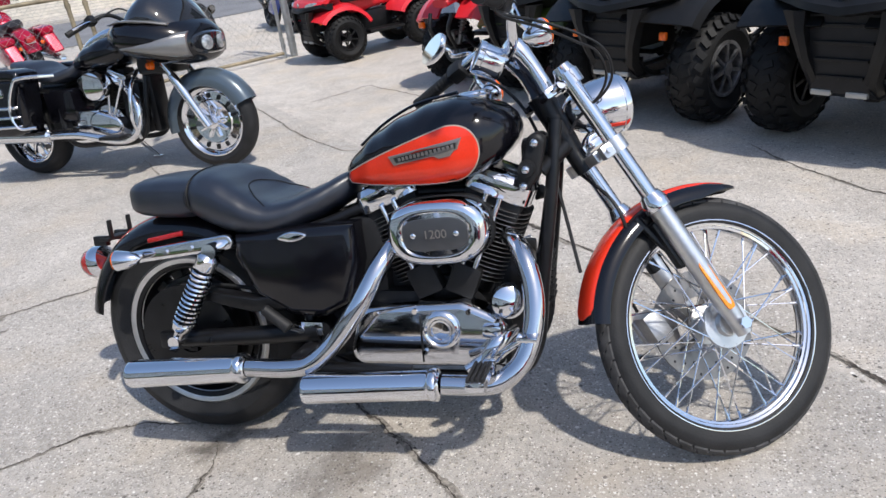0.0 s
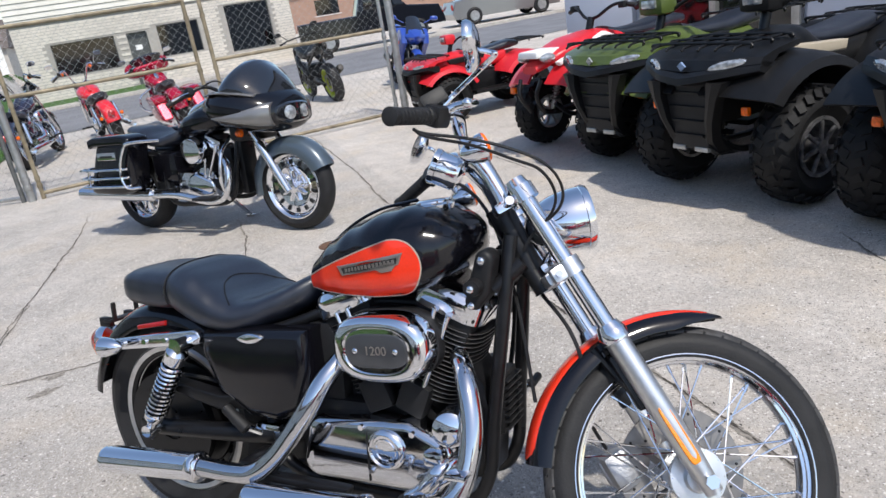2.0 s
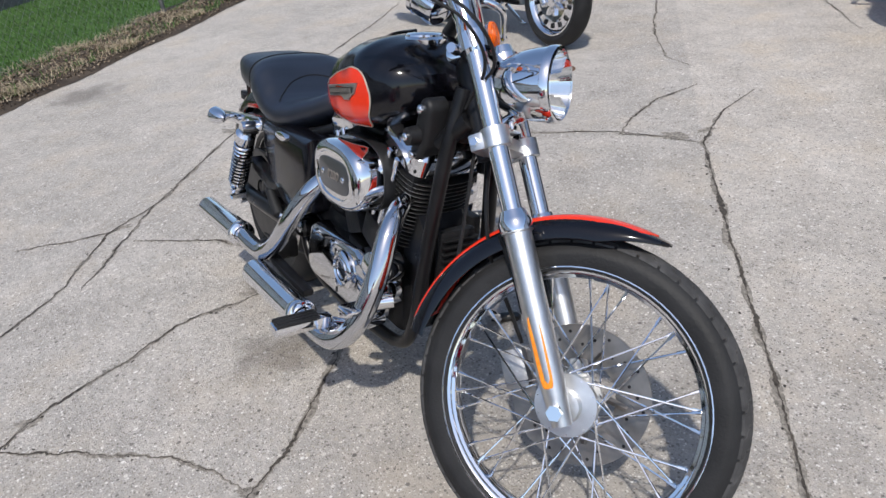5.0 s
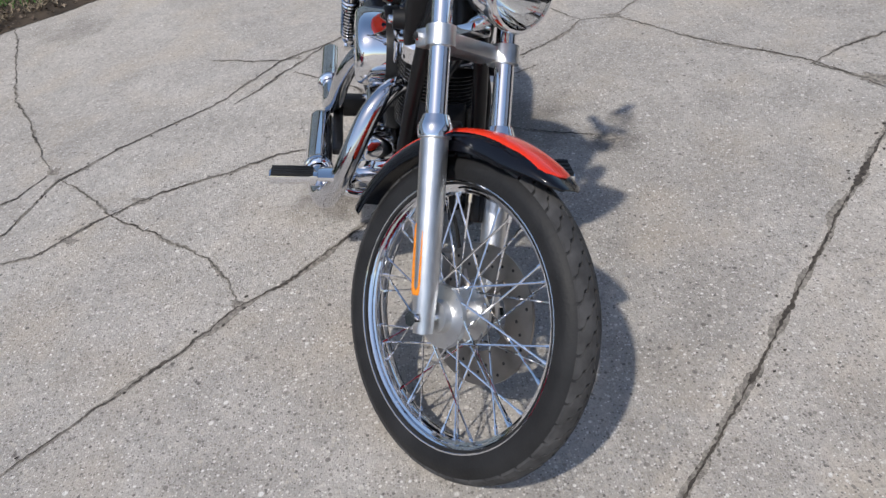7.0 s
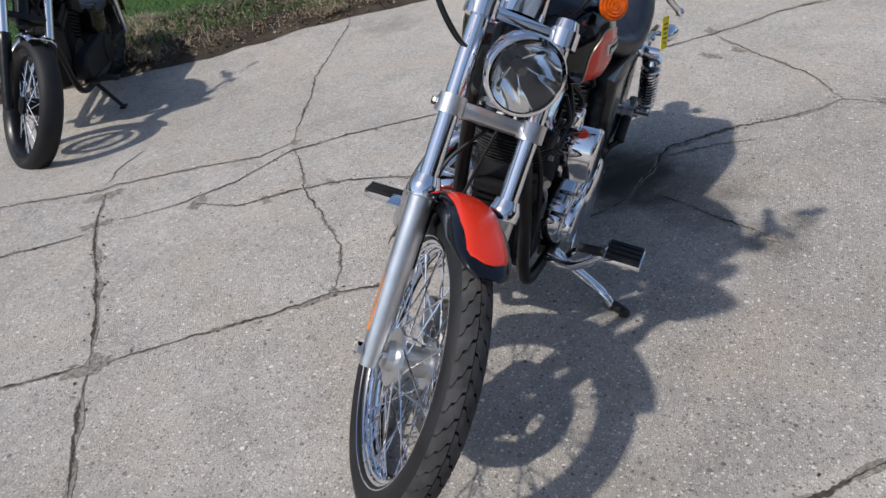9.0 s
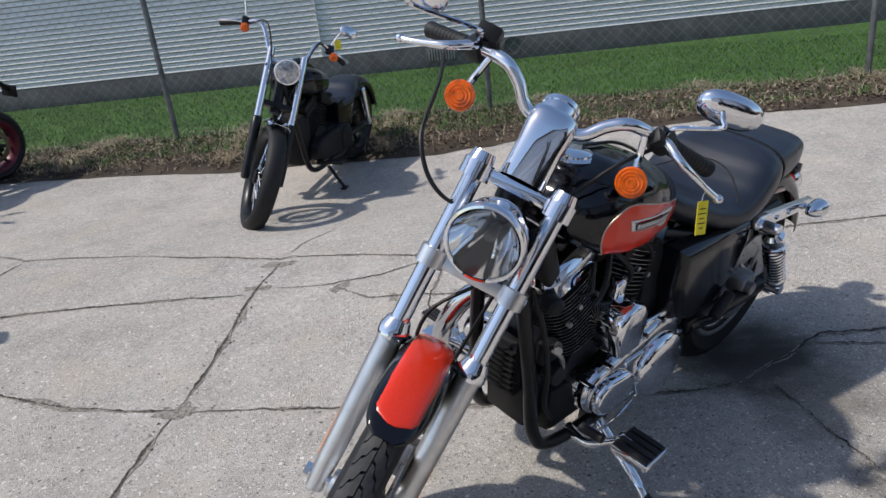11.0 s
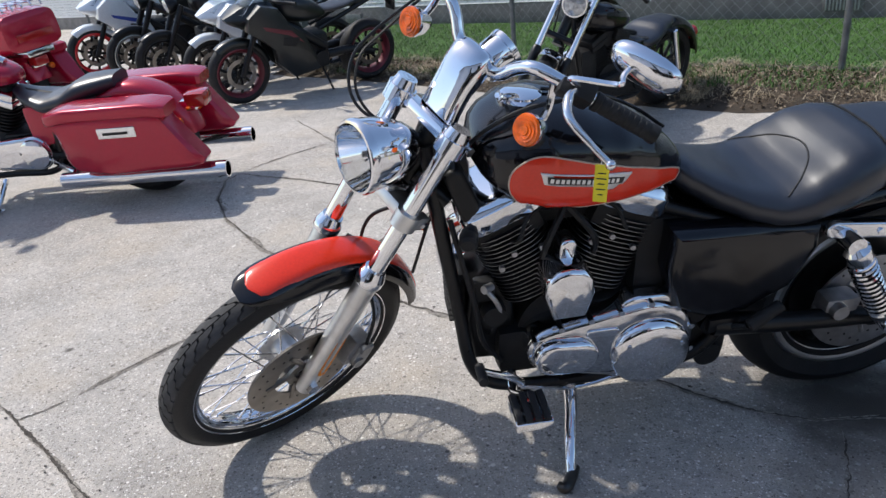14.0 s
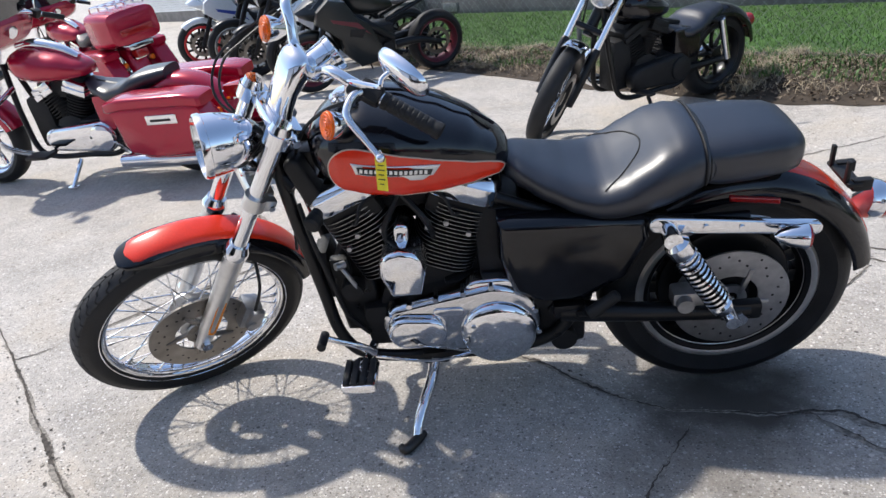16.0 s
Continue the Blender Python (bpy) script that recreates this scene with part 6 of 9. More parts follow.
fence_run("fence", [km(-5.0, 6.95), (GL[0] - 0.10, GL[1] - 0.05)], 1.62, "chain-link fence panel beside the gate", rails=(1.0, 0.03), rail_mat=GALV)
# double gate, shut, hung between two pairs of posts
G = thing("gate", Matrix.Translation((*GL, 0)), "closed chain-link double gate with rusty yellowish rails", "gate", kind="structure")
o = Vector((*GL, 0))
d = (Vector((*GR, 0)) - o)
L = d.length
d.normalize()
for q, r, mat, hh in ((-0.02 * d, 0.040, GALV, 1.98), (d * 0.09, 0.022, RUSTY, 1.9), (d * 1.95, 0.022, RUSTY, 1.72), (d * 2.12, 0.022, RUSTY, 1.72), (d * (L - 0.10), 0.022, GALV, 1.9), (d * (L + 0.02), 0.045, GALV, 1.98)):
    bm = B()
    cyl(bm, q, q + V(0, 0, hh), r, n=16)
    for h in (0.12, 0.2, 0.95, 1.5):
        lathe(bm, [(h, r), (h + 0.002, r + 0.006), (h + 0.04, r + 0.006), (h + 0.042, r)], q, (0, 0, 1), 16, close=True)
    part("gate_post", bm, mat, G)
for a, b in ((0.09, 1.95), (2.12, L - 0.10)):
    for h in (0.06, 1.05, 1.70):
        bm = B()
        cyl(bm, d * a + V(0, 0, h), d * b + V(0, 0, h), 0.02, n=12)
        part("gate_rail", bm, RUSTY, G, "rust-spotted yellowish rail")
    bm = B()
    mesh_panel(bm, (d.x * a, d.y * a), (d.x * b, d.y * b), 0.06, 1.70)
    tagged(part("wire_mesh", bm, WIRE, G, "diamond wire mesh"), kind="stuff")
bm = B()
tube(bm, [V(*(Vector(GL) - Vector((0.9, 0.55))), 0.02), V(*(Vector(GL) - Vector((1.15, 0.62))), 0.02), V(*(Vector(GL) - Vector((1.22, 0.72))), 0.02), V(*(Vector(GL) - Vector((1.0, 0.70))), 0.02), V(*(Vector(GL) - Vector((0.88, 0.60))), 0.02)], 0.018, 8)
tagged(part("drop_rod_loop", bm, RUSTY), "rusty metal loop lying on the concrete", "metal loop")

# low board fence on the lawn
PAINTW = material("chipped_white_paint", (0.55, 0.52, 0.54), 0.75, vary=0.18, scale=14)
BOARD = material("mauve_grey_board", (0.34, 0.30, 0.33), 0.7, vary=0.15, scale=9)
LB = thing("board_fence", Matrix.Translation((-8.1, 2.72, 0)), "low weathered board fence with white posts on the lawn", "fence")
o = Vector((-8.1, 2.72, 0))
for x, y in ((-8.15, 2.65), (-8.84, 3.73), (-9.35, 4.55), (-9.9, 5.35)):
    bm = B()
    box(bm, Vector((x, y, 0.26)) - o, (0.10, 0.10, 0.62), 0.012)
    part("post", bm, PAINTW, LB)
a, b = Vector((-8.20, 2.48, 0.16)) - o, Vector((-10.05, 5.62, 0.18)) - o
bm = B()
dd = b - a
box(bm, (dd.length / 2, 0, 0), (dd.length, 0.045, 0.18), 0.008, Matrix.Translation(a + V(0.06, 0.03, 0)) @ Matrix.Rotation(math.atan2(dd.y, dd.x), 4, "Z"))
part("board", bm, BOARD, LB)

# rusty lid let into the yard
bm = B()
lathe(bm, [(0.0, 0.075), (0.006, 0.075), (0.007, 0.066), (0.005, 0.064), (0.006, 0.001)], (-0.887, 2.06, 0), (0, 0, 1), 24)
tagged(part("drain_lid", bm, material("rusty_iron", (0.12, 0.065, 0.04), 0.8, vary=0.3, scale=40)), "small rusty iron drain lid", "drain lid")

# ---- buildings ----
SIDING = material("white_vinyl_siding", (0.74, 0.725, 0.70), 0.5, vary=0.04, scale=2.0, each=0.035)
BLOCK = material("grey_block_foundation", (0.13, 0.125, 0.125), 0.9, vary=0.25, scale=5, bump=0.5, bump_scale=60)
DOORP = material("blue_grey_door_paint", (0.52, 0.58, 0.70), 0.45, vary=0.06, scale=6)
TRIM_SHADE = material("dark_trim", (0.07, 0.075, 0.075), 0.5, vary=0.2, scale=9)
DARKGLASS = material("dark_window_glass", (0.006, 0.007, 0.008), 0.06, 0.0, coat=0.5)
ROOF = material("asphalt_shingle", (0.10, 0.09, 0.085), 0.9, vary=0.25, scale=6, bump=0.4, bump_scale=30)


def frame_at(p, q, z=0):
    """Axes along p to q, inward to its left, up; at p."""
    a = math.atan2(q[1] - p[1], q[0] - p[0])
    return Matrix.Translation((p[0], p[1], z)) @ Matrix.Rotation(a, 4, "Z")


# the white sided house behind the fence: x runs along the wall, y goes into the house
p, q = (7.73, -17.73), (-11.36, 1.36)
HM = frame_at(p, q)
HL = 27.0
H = thing("house", HM, "white house with horizontal vinyl siding on a grey block foundation", "house")
bm = B()
box(bm, (HL / 2 - 4, 4.03, 0.115), (HL + 7.94, 8.0, 0.35), 0.01)
part("foundation", bm, BLOCK, H, "grey block foundation")
# dark backing that paints the lap shadows, seen through gaps between the boards
bm = B()
box(bm, (HL / 2 - 4, 4.06, 1.785), (HL + 8, 8.0, 2.97))
part("wall", bm, TRIM_SHADE, H)
bm = B()
prof = [(0.006, -0.026), (0.006, 0.004), (0.065, 0.004), (0.065, -0.006), (0.011, -0.030)]
loft(bm, [[V(x, y, z) for z, y in prof] for x in (-8.0, HL)])
bd = part("siding_board", bm, SIDING, H)
bd.matrix_basis = Matrix.Translation((0, 0.055, 0.284))
for k in range(1, 46):
    again(bd, Matrix.Translation((0, 0.055, 0.284 + 0.0643 * k)))
for x in (-7.97, HL - 0.03, 15.12, 6.4):
    bm = B()
    box(bm, (x, 0.015, 1.75), (0.012 if 1 < x < HL - 1 else 0.09, 0.03, 2.90))
    part("corner_trim", bm, SIDING, H)
bm = B()
loft(bm, [[V(x, -0.25, 3.23), V(x, -0.25, 3.30), V(x, 4.0, 5.3), V(x, 8.5, 3.25), V(x, 8.5, 3.15)] for x in (-8.4, HL + 0.4)])
part("roof", bm, ROOF, H, "dark shingle roof")
dx = 18.0
door = thing("door_1", HM @ Matrix.Translation((dx - 10.58, 0, 0)) @ Matrix.Scale(1.09, 4), "pale blue-grey door in a dark frame", "door", kind="structure")
bm = B()
box(bm, (0.44, 0.0, 1.22), (0.80, 0.05, 1.90), 0.004)
part("leaf", bm, DOORP, door)
for x in (0.0, 0.86):
    bm = B()
    box(bm, (x, -0.02, 1.22), (0.09 if x == 0.0 else 0.05, 0.10, 1.98), 0.004)
    part("jamb", bm, TRIM_SHADE, door)
bm = B()
box(bm, (0.43, -0.02, 2.24), (0.97, 0.10, 0.09), 0.004)
part("head", bm, TRIM_SHADE, door)
bm = B()
box(bm, (0.43, -0.25, 0.12), (1.1, 0.55, 0.28), 0.02)
tagged(part("door_step", bm, BLOCK), kind="structure").matrix_world = door.matrix_world
for vs, vz in ((-1.54, 0.09), (-9.02, 0.04)):
    vent = thing("foundation_vent", HM @ Matrix.Translation((18 + vs, 0.0, vz)), "pale louvred vent in the grey foundation", "vent")
    bm = B()
    box(bm, (0.19, 0.02, 0.08), (0.40, 0.03, 0.17), 0.004)
    part("frame", bm, BLOCK, vent)
    for k in range(10):
        bm = B()
        box(bm, (0.03 + 0.0355 * k, -0.002, 0.08), (0.014, 0.02, 0.14), 0.002)
        part("slat", bm, GALV, vent)
bm = B()
lathe(bm, [(0, 0.115), (0.016, 0.115), (0.018, 0.105), (0.006, 0.100), (0.004, 0.001)], (18 - 0.45, 0.034, 0.18), (0, -1, 0), 24)
tagged(part("foundation_hatch", bm, TRIM_SHADE), "round dark hatch in the grey foundation", "vent").matrix_world = HM
bm = B()
lathe(bm, [(0, 0.06), (0.05, 0.06), (0.06, 0.05), (0.16, 0.05), (0.165, 0.03)], (18 - 8.48, 0.03, 0.79), (0, -1, 0), 18)
box(bm, (18 - 8.48, 0.03, 0.79), (0.16, 0.02, 0.16), 0.004)
tagged(part("dryer_vent", bm, SIDING), "white round vent hood on the siding", "vent").matrix_world = HM

# showroom behind the row of quad bikes: x along its front
p, q = (-1.05, 8.35), (11.0, 3.0)
SM = frame_at(p, q)
SL = 13.2
PANEL = material("blue_grey_panel", (0.44, 0.48, 0.56), 0.5, vary=0.06, scale=3, each=0.03)
SHOW = thing("showroom", SM, "pale blue-grey panelled building with dark glazed bays", "building")
bm = B()
box(bm, (SL / 2, 4.05, 2.0), (SL, 8.0, 4.0))
part("wall", bm, PANEL, SHOW)
bm = B()
box(bm, (SL / 2, 4.0, 4.08), (SL + 0.3, 8.4, 0.16), 0.02)
part("roof", bm, ROOF, SHOW)
for bay, (x0, x1) in enumerate(((0.0, 1.05), (3.1, 6.4), (7.4, 10.6))):
    for k in range(7):
        bm = B()
        box(bm, ((x0 + x1) / 2, 0.0, 0.25 + 0.52 * k), (x1 - x0 - 0.02, 0.09, 0.505), 0.008)
        part("panel", bm, PANEL, SHOW)
for x0, x1 in ((1.25, 2.95), (6.6, 7.25)):
    bm = B()
    box(bm, ((x0 + x1) / 2, 0.04, 1.5), (x1 - x0, 0.06, 2.9))
    w = part("window", bm, DARKGLASS, SHOW, "dark glazing")
    for x in (x0 - 0.05, (x0 + x1) / 2, x1 + 0.05):
        bm = B()
        box(bm, (x, -0.01, 1.5), (0.08, 0.12, 3.0), 0.006)
        part("window_frame", bm, GALV, w)

# brick building across the street: x along its front, y away from the street
BRICK = material("pale_brick", (0.58, 0.54, 0.48), 0.85, vary=0.08, scale=3, each=0.10)
MORTAR = material("mortar", (0.34, 0.32, 0.29), 0.95, vary=0.1, scale=8)
CLAP = material("cream_fascia_boards", (0.62, 0.60, 0.54), 0.6, vary=0.06, scale=3, each=0.04)
p, q = (-20.6, 14.1), (-15.1, 21.4)
BM_ = frame_at(p, q)
BL = 9.14
BB = thing("brick_building", BM_, "one-storey pale brick building with dark shop windows", "building")
wins = ((1.0, 2.95, 0.72, 1.75), (4.35, 5.75, 0.80, 1.85), (6.75, 8.35, 0.55, 2.15))
door_x = (3.35, 4.0)
holes = [(a, b, c, d) for a, b, c, d in wins] + [(door_x[0], door_x[1], 0.0, 1.75)]
xs = sorted({0.0, BL, *[h[0] for h in holes], *[h[1] for h in holes]})
zs = sorted({0.0, 2.45, *[h[2] for h in holes], *[h[3] for h in holes]})
for x0, x1 in zip(xs, xs[1:]):
    for z0, z1 in zip(zs, zs[1:]):
        cx, cz = (x0 + x1) / 2, (z0 + z1) / 2
        if not any(a < cx < b and c < cz < d for a, b, c, d in holes):
            part("wall_panel", box(B(), (cx, 0.12, cz), (x1 - x0, 0.20, z1 - z0)), MORTAR, BB)
bm = B()
box(bm, (BL / 2, 5.2, 1.9), (BL, 9.9, 3.8))
part("rear_wall", bm, MORTAR, BB)
rowh = 0.095
near, rest, n = None, B(), 0
for r in range(int(2.45 / rowh)):
    z = rowh * (r + 0.5)
    x = -0.1 if r % 2 else 0.0
    while x < BL:
        a, b = max(0.0, x), min(BL, x + 0.285)
        if b - a > 0.06 and not any(h[0] - 0.02 < b and a < h[1] + 0.02 and h[2] - 0.02 < z + rowh / 2 and z - rowh / 2 < h[3] + 0.02 for h in holes):
            if b - a > 0.28 and 1.9 < x < 6.6 and n < 290:
                if near is None:
                    near = part("brick", box(B(), (0, 0, 0), (0.275, 0.03, rowh - 0.012)), BRICK, BB)
                    near.matrix_basis = Matrix.Translation(((a + b) / 2, 0.018, z))
                else:
                    again(near, Matrix.Translation(((a + b) / 2, 0.018, z)))
                n += 1
            else:
                box(rest, ((a + b) / 2, 0.018, z), (b - a - 0.010, 0.03, rowh - 0.012))
        x += 0.285
tagged(part("bricks", rest, BRICK, BB), kind="stuff")
for k in range(8):
    bm = B()
    loft(bm, [[V(x, 0.02, 2.46 + 0.17 * k), V(x, -0.06, 2.46 + 0.17 * k), V(x, -0.03, 2.62 + 0.17 * k), V(x, 0.02, 2.62 + 0.17 * k)] for x in (-0.05, BL + 0.05)])
    part("fascia_board", bm, CLAP, BB)
for a, b, c, d in wins:
    bm = B()
    box(bm, ((a + b) / 2, 0.17, (c + d) / 2), (b - a, 0.03, d - c))
    w = part("window", bm, DARKGLASS, BB, "dark shop window")
    for x, z, sx, sz in (((a + b) / 2, c, b - a, 0.05), ((a + b) / 2, d, b - a, 0.05), (a, (c + d) / 2, 0.05, d - c), (b, (c + d) / 2, 0.05, d - c)):
        bm = B()
        box(bm, (x, 0.14, z), (sx, 0.06, sz))
        part("window_frame", bm, TRIM_SHADE, w)
bm = B()
box(bm, ((door_x[0] + door_x[1]) / 2, 0.18, 0.87), (0.62, 0.04, 1.72))
dr = part("door", bm, TRIM_SHADE, BB, "dark glazed door with two white notices")
bm = B()
box(bm, (3.66, 0.15, 1.25), (0.22, 0.01, 0.16))
part("notice", bm, WHITE, dr)
bm = B()
box(bm, (3.72, 0.15, 0.42), (0.24, 0.01, 0.30))
part("notice", bm, WHITE, dr)
bm = B()
box(bm, (BL / 2, 5.0, 3.86), (BL + 0.2, 10.2, 0.12))
part("roof", bm, ROOF, BB)

# plain far houses
def far_house(c, size, turn, wall_c, roof_c, label):
    m = Matrix.Translation((*c, 0)) @ Matrix.Rotation(radians(turn), 4, "Z")
    T = thing("far_house", m, label, "house", group="far houses")
    w, d, h = size
    wm = material("far_wall", wall_c, 0.8, vary=0.12, scale=2)
    bm = B()
    box(bm, (0, 0, h / 2), (w, d, h))
    part("wall", bm, wm, T)
    bm = B()
    loft(bm, [[V(x, -d / 2 - 0.4, h - 0.05), V(x, 0, h + d * 0.30), V(x, d / 2 + 0.4, h - 0.05)] for x in (-w / 2 - 0.3, w / 2 + 0.3)])
    part("roof", bm, material("far_roof", roof_c, 0.9, vary=0.2, scale=3), T)
    for s in (-1, 1):
        for x in (-w * 0.3, 0.0, w * 0.3):
            bm = B()
            box(bm, (x, s * (d / 2 + 0.01), h * 0.55), (w * 0.13, 0.05, h * 0.38))
            wn = part("window", bm, DARKGLASS, T)
            bm = B()
            box(bm, (x, s * (d / 2 + 0.03), h * 0.55 - h * 0.21), (w * 0.15, 0.08, 0.06))
            part("sill", bm, WHITE, wn)


far_house((-58, 30), (14, 9, 3.2), 60, (0.72, 0.72, 0.70), (0.16, 0.13, 0.12), "low white house with a brown roof")
far_house((-72, 42), (12, 9, 3.0), 50, (0.45, 0.42, 0.38), (0.12, 0.10, 0.09), "low tan house with a dark roof")
far_house((-48, 14), (12, 9, 3.4), 80, (0.70, 0.71, 0.72), (0.14, 0.13, 0.13), "white house with a dark roof")
far_house((-35, 62), (16, 10, 3.4), 35, (0.32, 0.20, 0.15), (0.13, 0.10, 0.09), "brick house with a brown roof")
far_house((-18, 66), (13, 9, 3.2), 25, (0.62, 0.61, 0.58), (0.20, 0.19, 0.19), "pale house with a grey roof")
far_house((-2, 60), (14, 9, 3.4), 10, (0.30, 0.19, 0.15), (0.11, 0.09, 0.08), "brick house with a dark roof")

# ---- the other motorcycles ----
REDP = material("red_metallic_paint", (0.40, 0.003, 0.030), 0.26, 0.30, coat=0.55, vary=0.06, scale=120)
BRIGHTRED = material("bright_red_paint", (0.62, 0.012, 0.020), 0.3, 0.0, coat=0.8, vary=0.05, scale=60)
SILVERP = material("pewter_paint", (0.20, 0.195, 0.19), 0.3, 0.5, coat=1.0, vary=0.05, scale=150)
SLATEP = material("slate_blue_paint", (0.075, 0.10, 0.125), 0.3, 0.3, coat=1.0, vary=0.05, scale=150)
GREYP = material("dark_grey_paint", (0.007, 0.010, 0.011), 0.34, 0.1, coat=0.2, vary=0.06, scale=90)
PEARL = material("pearl_white_paint", (0.68, 0.72, 0.76), 0.28, 0.1, coat=1.0, vary=0.05, scale=60)
DARKPURPLE = material("dark_blue_paint", (0.018, 0.016, 0.035), 0.25, 0.2, coat=1.0)
BLUEP = material("blue_paint", (0.02, 0.06, 0.34), 0.3, 0.0, coat=0.8)
LIME = material("lime_rim_paint", (0.38, 0.46, 0.03), 0.4, 0.2)
PINKRIM = material("red_rim_stripe", (0.12, 0.014, 0.024), 0.4, 0.1)
SMOKE = material("smoked_screen", (0.012, 0.013, 0.016), 0.05, 0.0, coat=1.0)
SCREEN = glass("clear_screen", (0.8, 0.86, 0.9))


def round_wheel(T, name, m, r, w, rim, style="cast", rim_mat=None, spokes=9, disc=0, hub=None):
    """A wheel about y: rim with tyre, hub and spokes or cast arms."""
    rim_mat = rim_mat or CHROME
    bm = B()
    h = w * 0.40
    lathe(bm, [(-h, rim + 0.008), (-h - 0.003, rim), (-h * 0.8, rim - 0.018), (-h * 0.4, rim - 0.030), (h * 0.4, rim - 0.030), (h * 0.8, rim - 0.018), (h + 0.003, rim), (h, rim + 0.008), (0, rim - 0.018)], (0, 0, 0), (0, 1, 0), 44, close=True)
    o = part(name, bm, rim_mat, T)
    o.matrix_basis = m
    part("tyre", tyre(B(), r, w, n=48, hole=(rim - 0.003) / r), RUBBER, o, "black tyre")
    bm = B()
    lathe(bm, [(-0.055, 0.015), (-0.05, 0.045), (0.05, 0.045), (0.055, 0.015)], (0, 0, 0), (0, 1, 0), 20)
    part("hub", bm, hub or rim_mat, o)
    if style == "spoke":
        for sd in (-1, 1):
            for way in (-1, 1):
                bm = B()
                t = radians(60) * way
                cyl(bm, V(0.042 * math.sin(t), sd * 0.035, 0.042 * math.cos(t)), V(0.015 * way, 0, rim - 0.022), 0.0022, n=5)
                s = part("spoke", bm, CHROME, o)
                off = radians(36) * (0.25 * (1 + way) + 0.125 * (1 + sd))
                s.matrix_basis = turn_y(off)
                for k in range(1, 10):
                    again(s, turn_y(off + 2 * math.pi * k / 10))
    elif style == "disc":
        bm = B()
        lathe(bm, [(-0.030, rim * 0.30), (-0.036, rim * 0.62), (-0.026, rim * 0.66), (-0.026, rim * 0.88), (0.026, rim * 0.88), (0.026, rim * 0.3)], (0, 0, 0), (0, 1, 0), 40)
        part("wheel_disc", bm, rim_mat, o)
        for k in range(14):
            a = 2 * math.pi * k / 14
            bm = B()
            box(bm, (0, -0.030, rim * 0.76), (rim * 0.10, 0.012, rim * 0.15), 0.004, turn_y(a))
            part("slot", bm, PLASTIC, o)
        for k in range(9):
            bm = B()
            box(bm, (0, -0.04, rim * 0.28), (0.018, 0.02, rim * 0.42), 0.005, turn_y(2 * math.pi * k / 9))
            part("arm", bm, rim_mat, o)
    else:
        bm = B()
        tube(bm, [(0, 0, 0.03), (0.012, 0.0, rim * 0.55), (0, 0, rim - 0.018)], [0.020, 0.013, 0.016], 8)
        s = part("arm", bm, hub or rim_mat, o)
        for k in range(1, spokes):
            again(s, turn_y(2 * math.pi * k / spokes))
    for sd in ((-1, 1) if disc > 1 else (1,) if disc else ()):
        bm = B()
        lathe(bm, [(sd * 0.058 - 0.002, rim * 0.46), (sd * 0.058 - 0.002, rim * 0.64), (sd * 0.058 + 0.002, rim * 0.64), (sd * 0.058 + 0.002, rim * 0.46)], (0, 0, 0), (0, 1, 0), 36, close=True)
        part("brake_disc", bm, STEEL, o)
    return o


def v_engine(T, x, z, h, bright):
    """A V-twin with fins, centred at x and with its crank at height z."""
    bm = B()
    lathe(bm, [(-0.10, 0.08), (-0.09, 0.12), (0.09, 0.12), (0.10, 0.08)], (x, 0, z), (0, 1, 0), 28)
    box(bm, (x - 0.2, 0, z), (0.26, 0.24, 0.20), 0.04)
    part("crankcase", bm, bright[0], T)
    for lean in (22.5, -22.5):
        mm = Matrix.Translation((x, 0, z)) @ turn_y(radians(lean))
        bm = B()
        lathe(bm, [(0.06, 0.06), (h - 0.1, 0.06)], (0, 0, 0), (0, 0, 1), 20)
        cl = part("cylinder", bm, bright[1], T)
        cl.matrix_basis = mm
        fin = part("fin", loft(B(), [[V(a, b, c) for a, b in oval(0, 0, 0.08, 0.09, 20, 3)] for c in (-0.003, 0.003)]), bright[1], cl)
        fin.matrix_basis = Matrix.Translation((0, 0, 0.10))
        for k in range(1, 9):
            again(fin, Matrix.Translation((0, 0, 0.10 + (h - 0.19) * k / 8)))
        bm = B()
        box(bm, (0, 0, h - 0.055), (0.155, 0.19, 0.035), 0.008)
        box(bm, (0, 0, h - 0.020), (0.150, 0.185, 0.05), 0.02)
        part("rocker_box", bm, bright[2], cl)
    bm = B()
    slab(bm, hull2([(x - 0.24, z - 0.01, 0.10), (x + 0.10, z - 0.01, 0.075)], 8), 0.09, 0.165, 0.025)
    part("primary_cover", bm, bright[3], T)
    bm = B()
    lathe(bm, [(0, 0.085), (0.016, 0.080), (0.024, 0.06), (0.026, 0.001)], (x - 0.25, 0.16, z - 0.01), (0, 1, 0), 26)
    part("clutch_cover", bm, bright[3], T)
    bm = B()
    slab(bm, hull2([(x - 0.03, z + 0.0, 0.09), (x + 0.08, z - 0.01, 0.06)], 8), -0.09, -0.16, 0.02)
    part("cam_cover", bm, bright[2], T)
    bm = B()
    lathe(bm, [(0, 0.09), (0.05, 0.095), (0.075, 0.085), (0.085, 0.05), (0.086, 0.001)], (x, -0.11, z + 0.25), (0, -1, 0), 30)
    part("air_cleaner", bm, bright[2], T)
    for k, (dx, dz) in enumerate(((0.03, 0.06), (0.07, 0.06))):
        bm = B()
        cyl(bm, (x + dx, -0.12, z + dz), (x + dx * 2.6, -0.11, z + h - 0.07), 0.010, n=10)
        part("pushrod_tube", bm, CHROME, T)


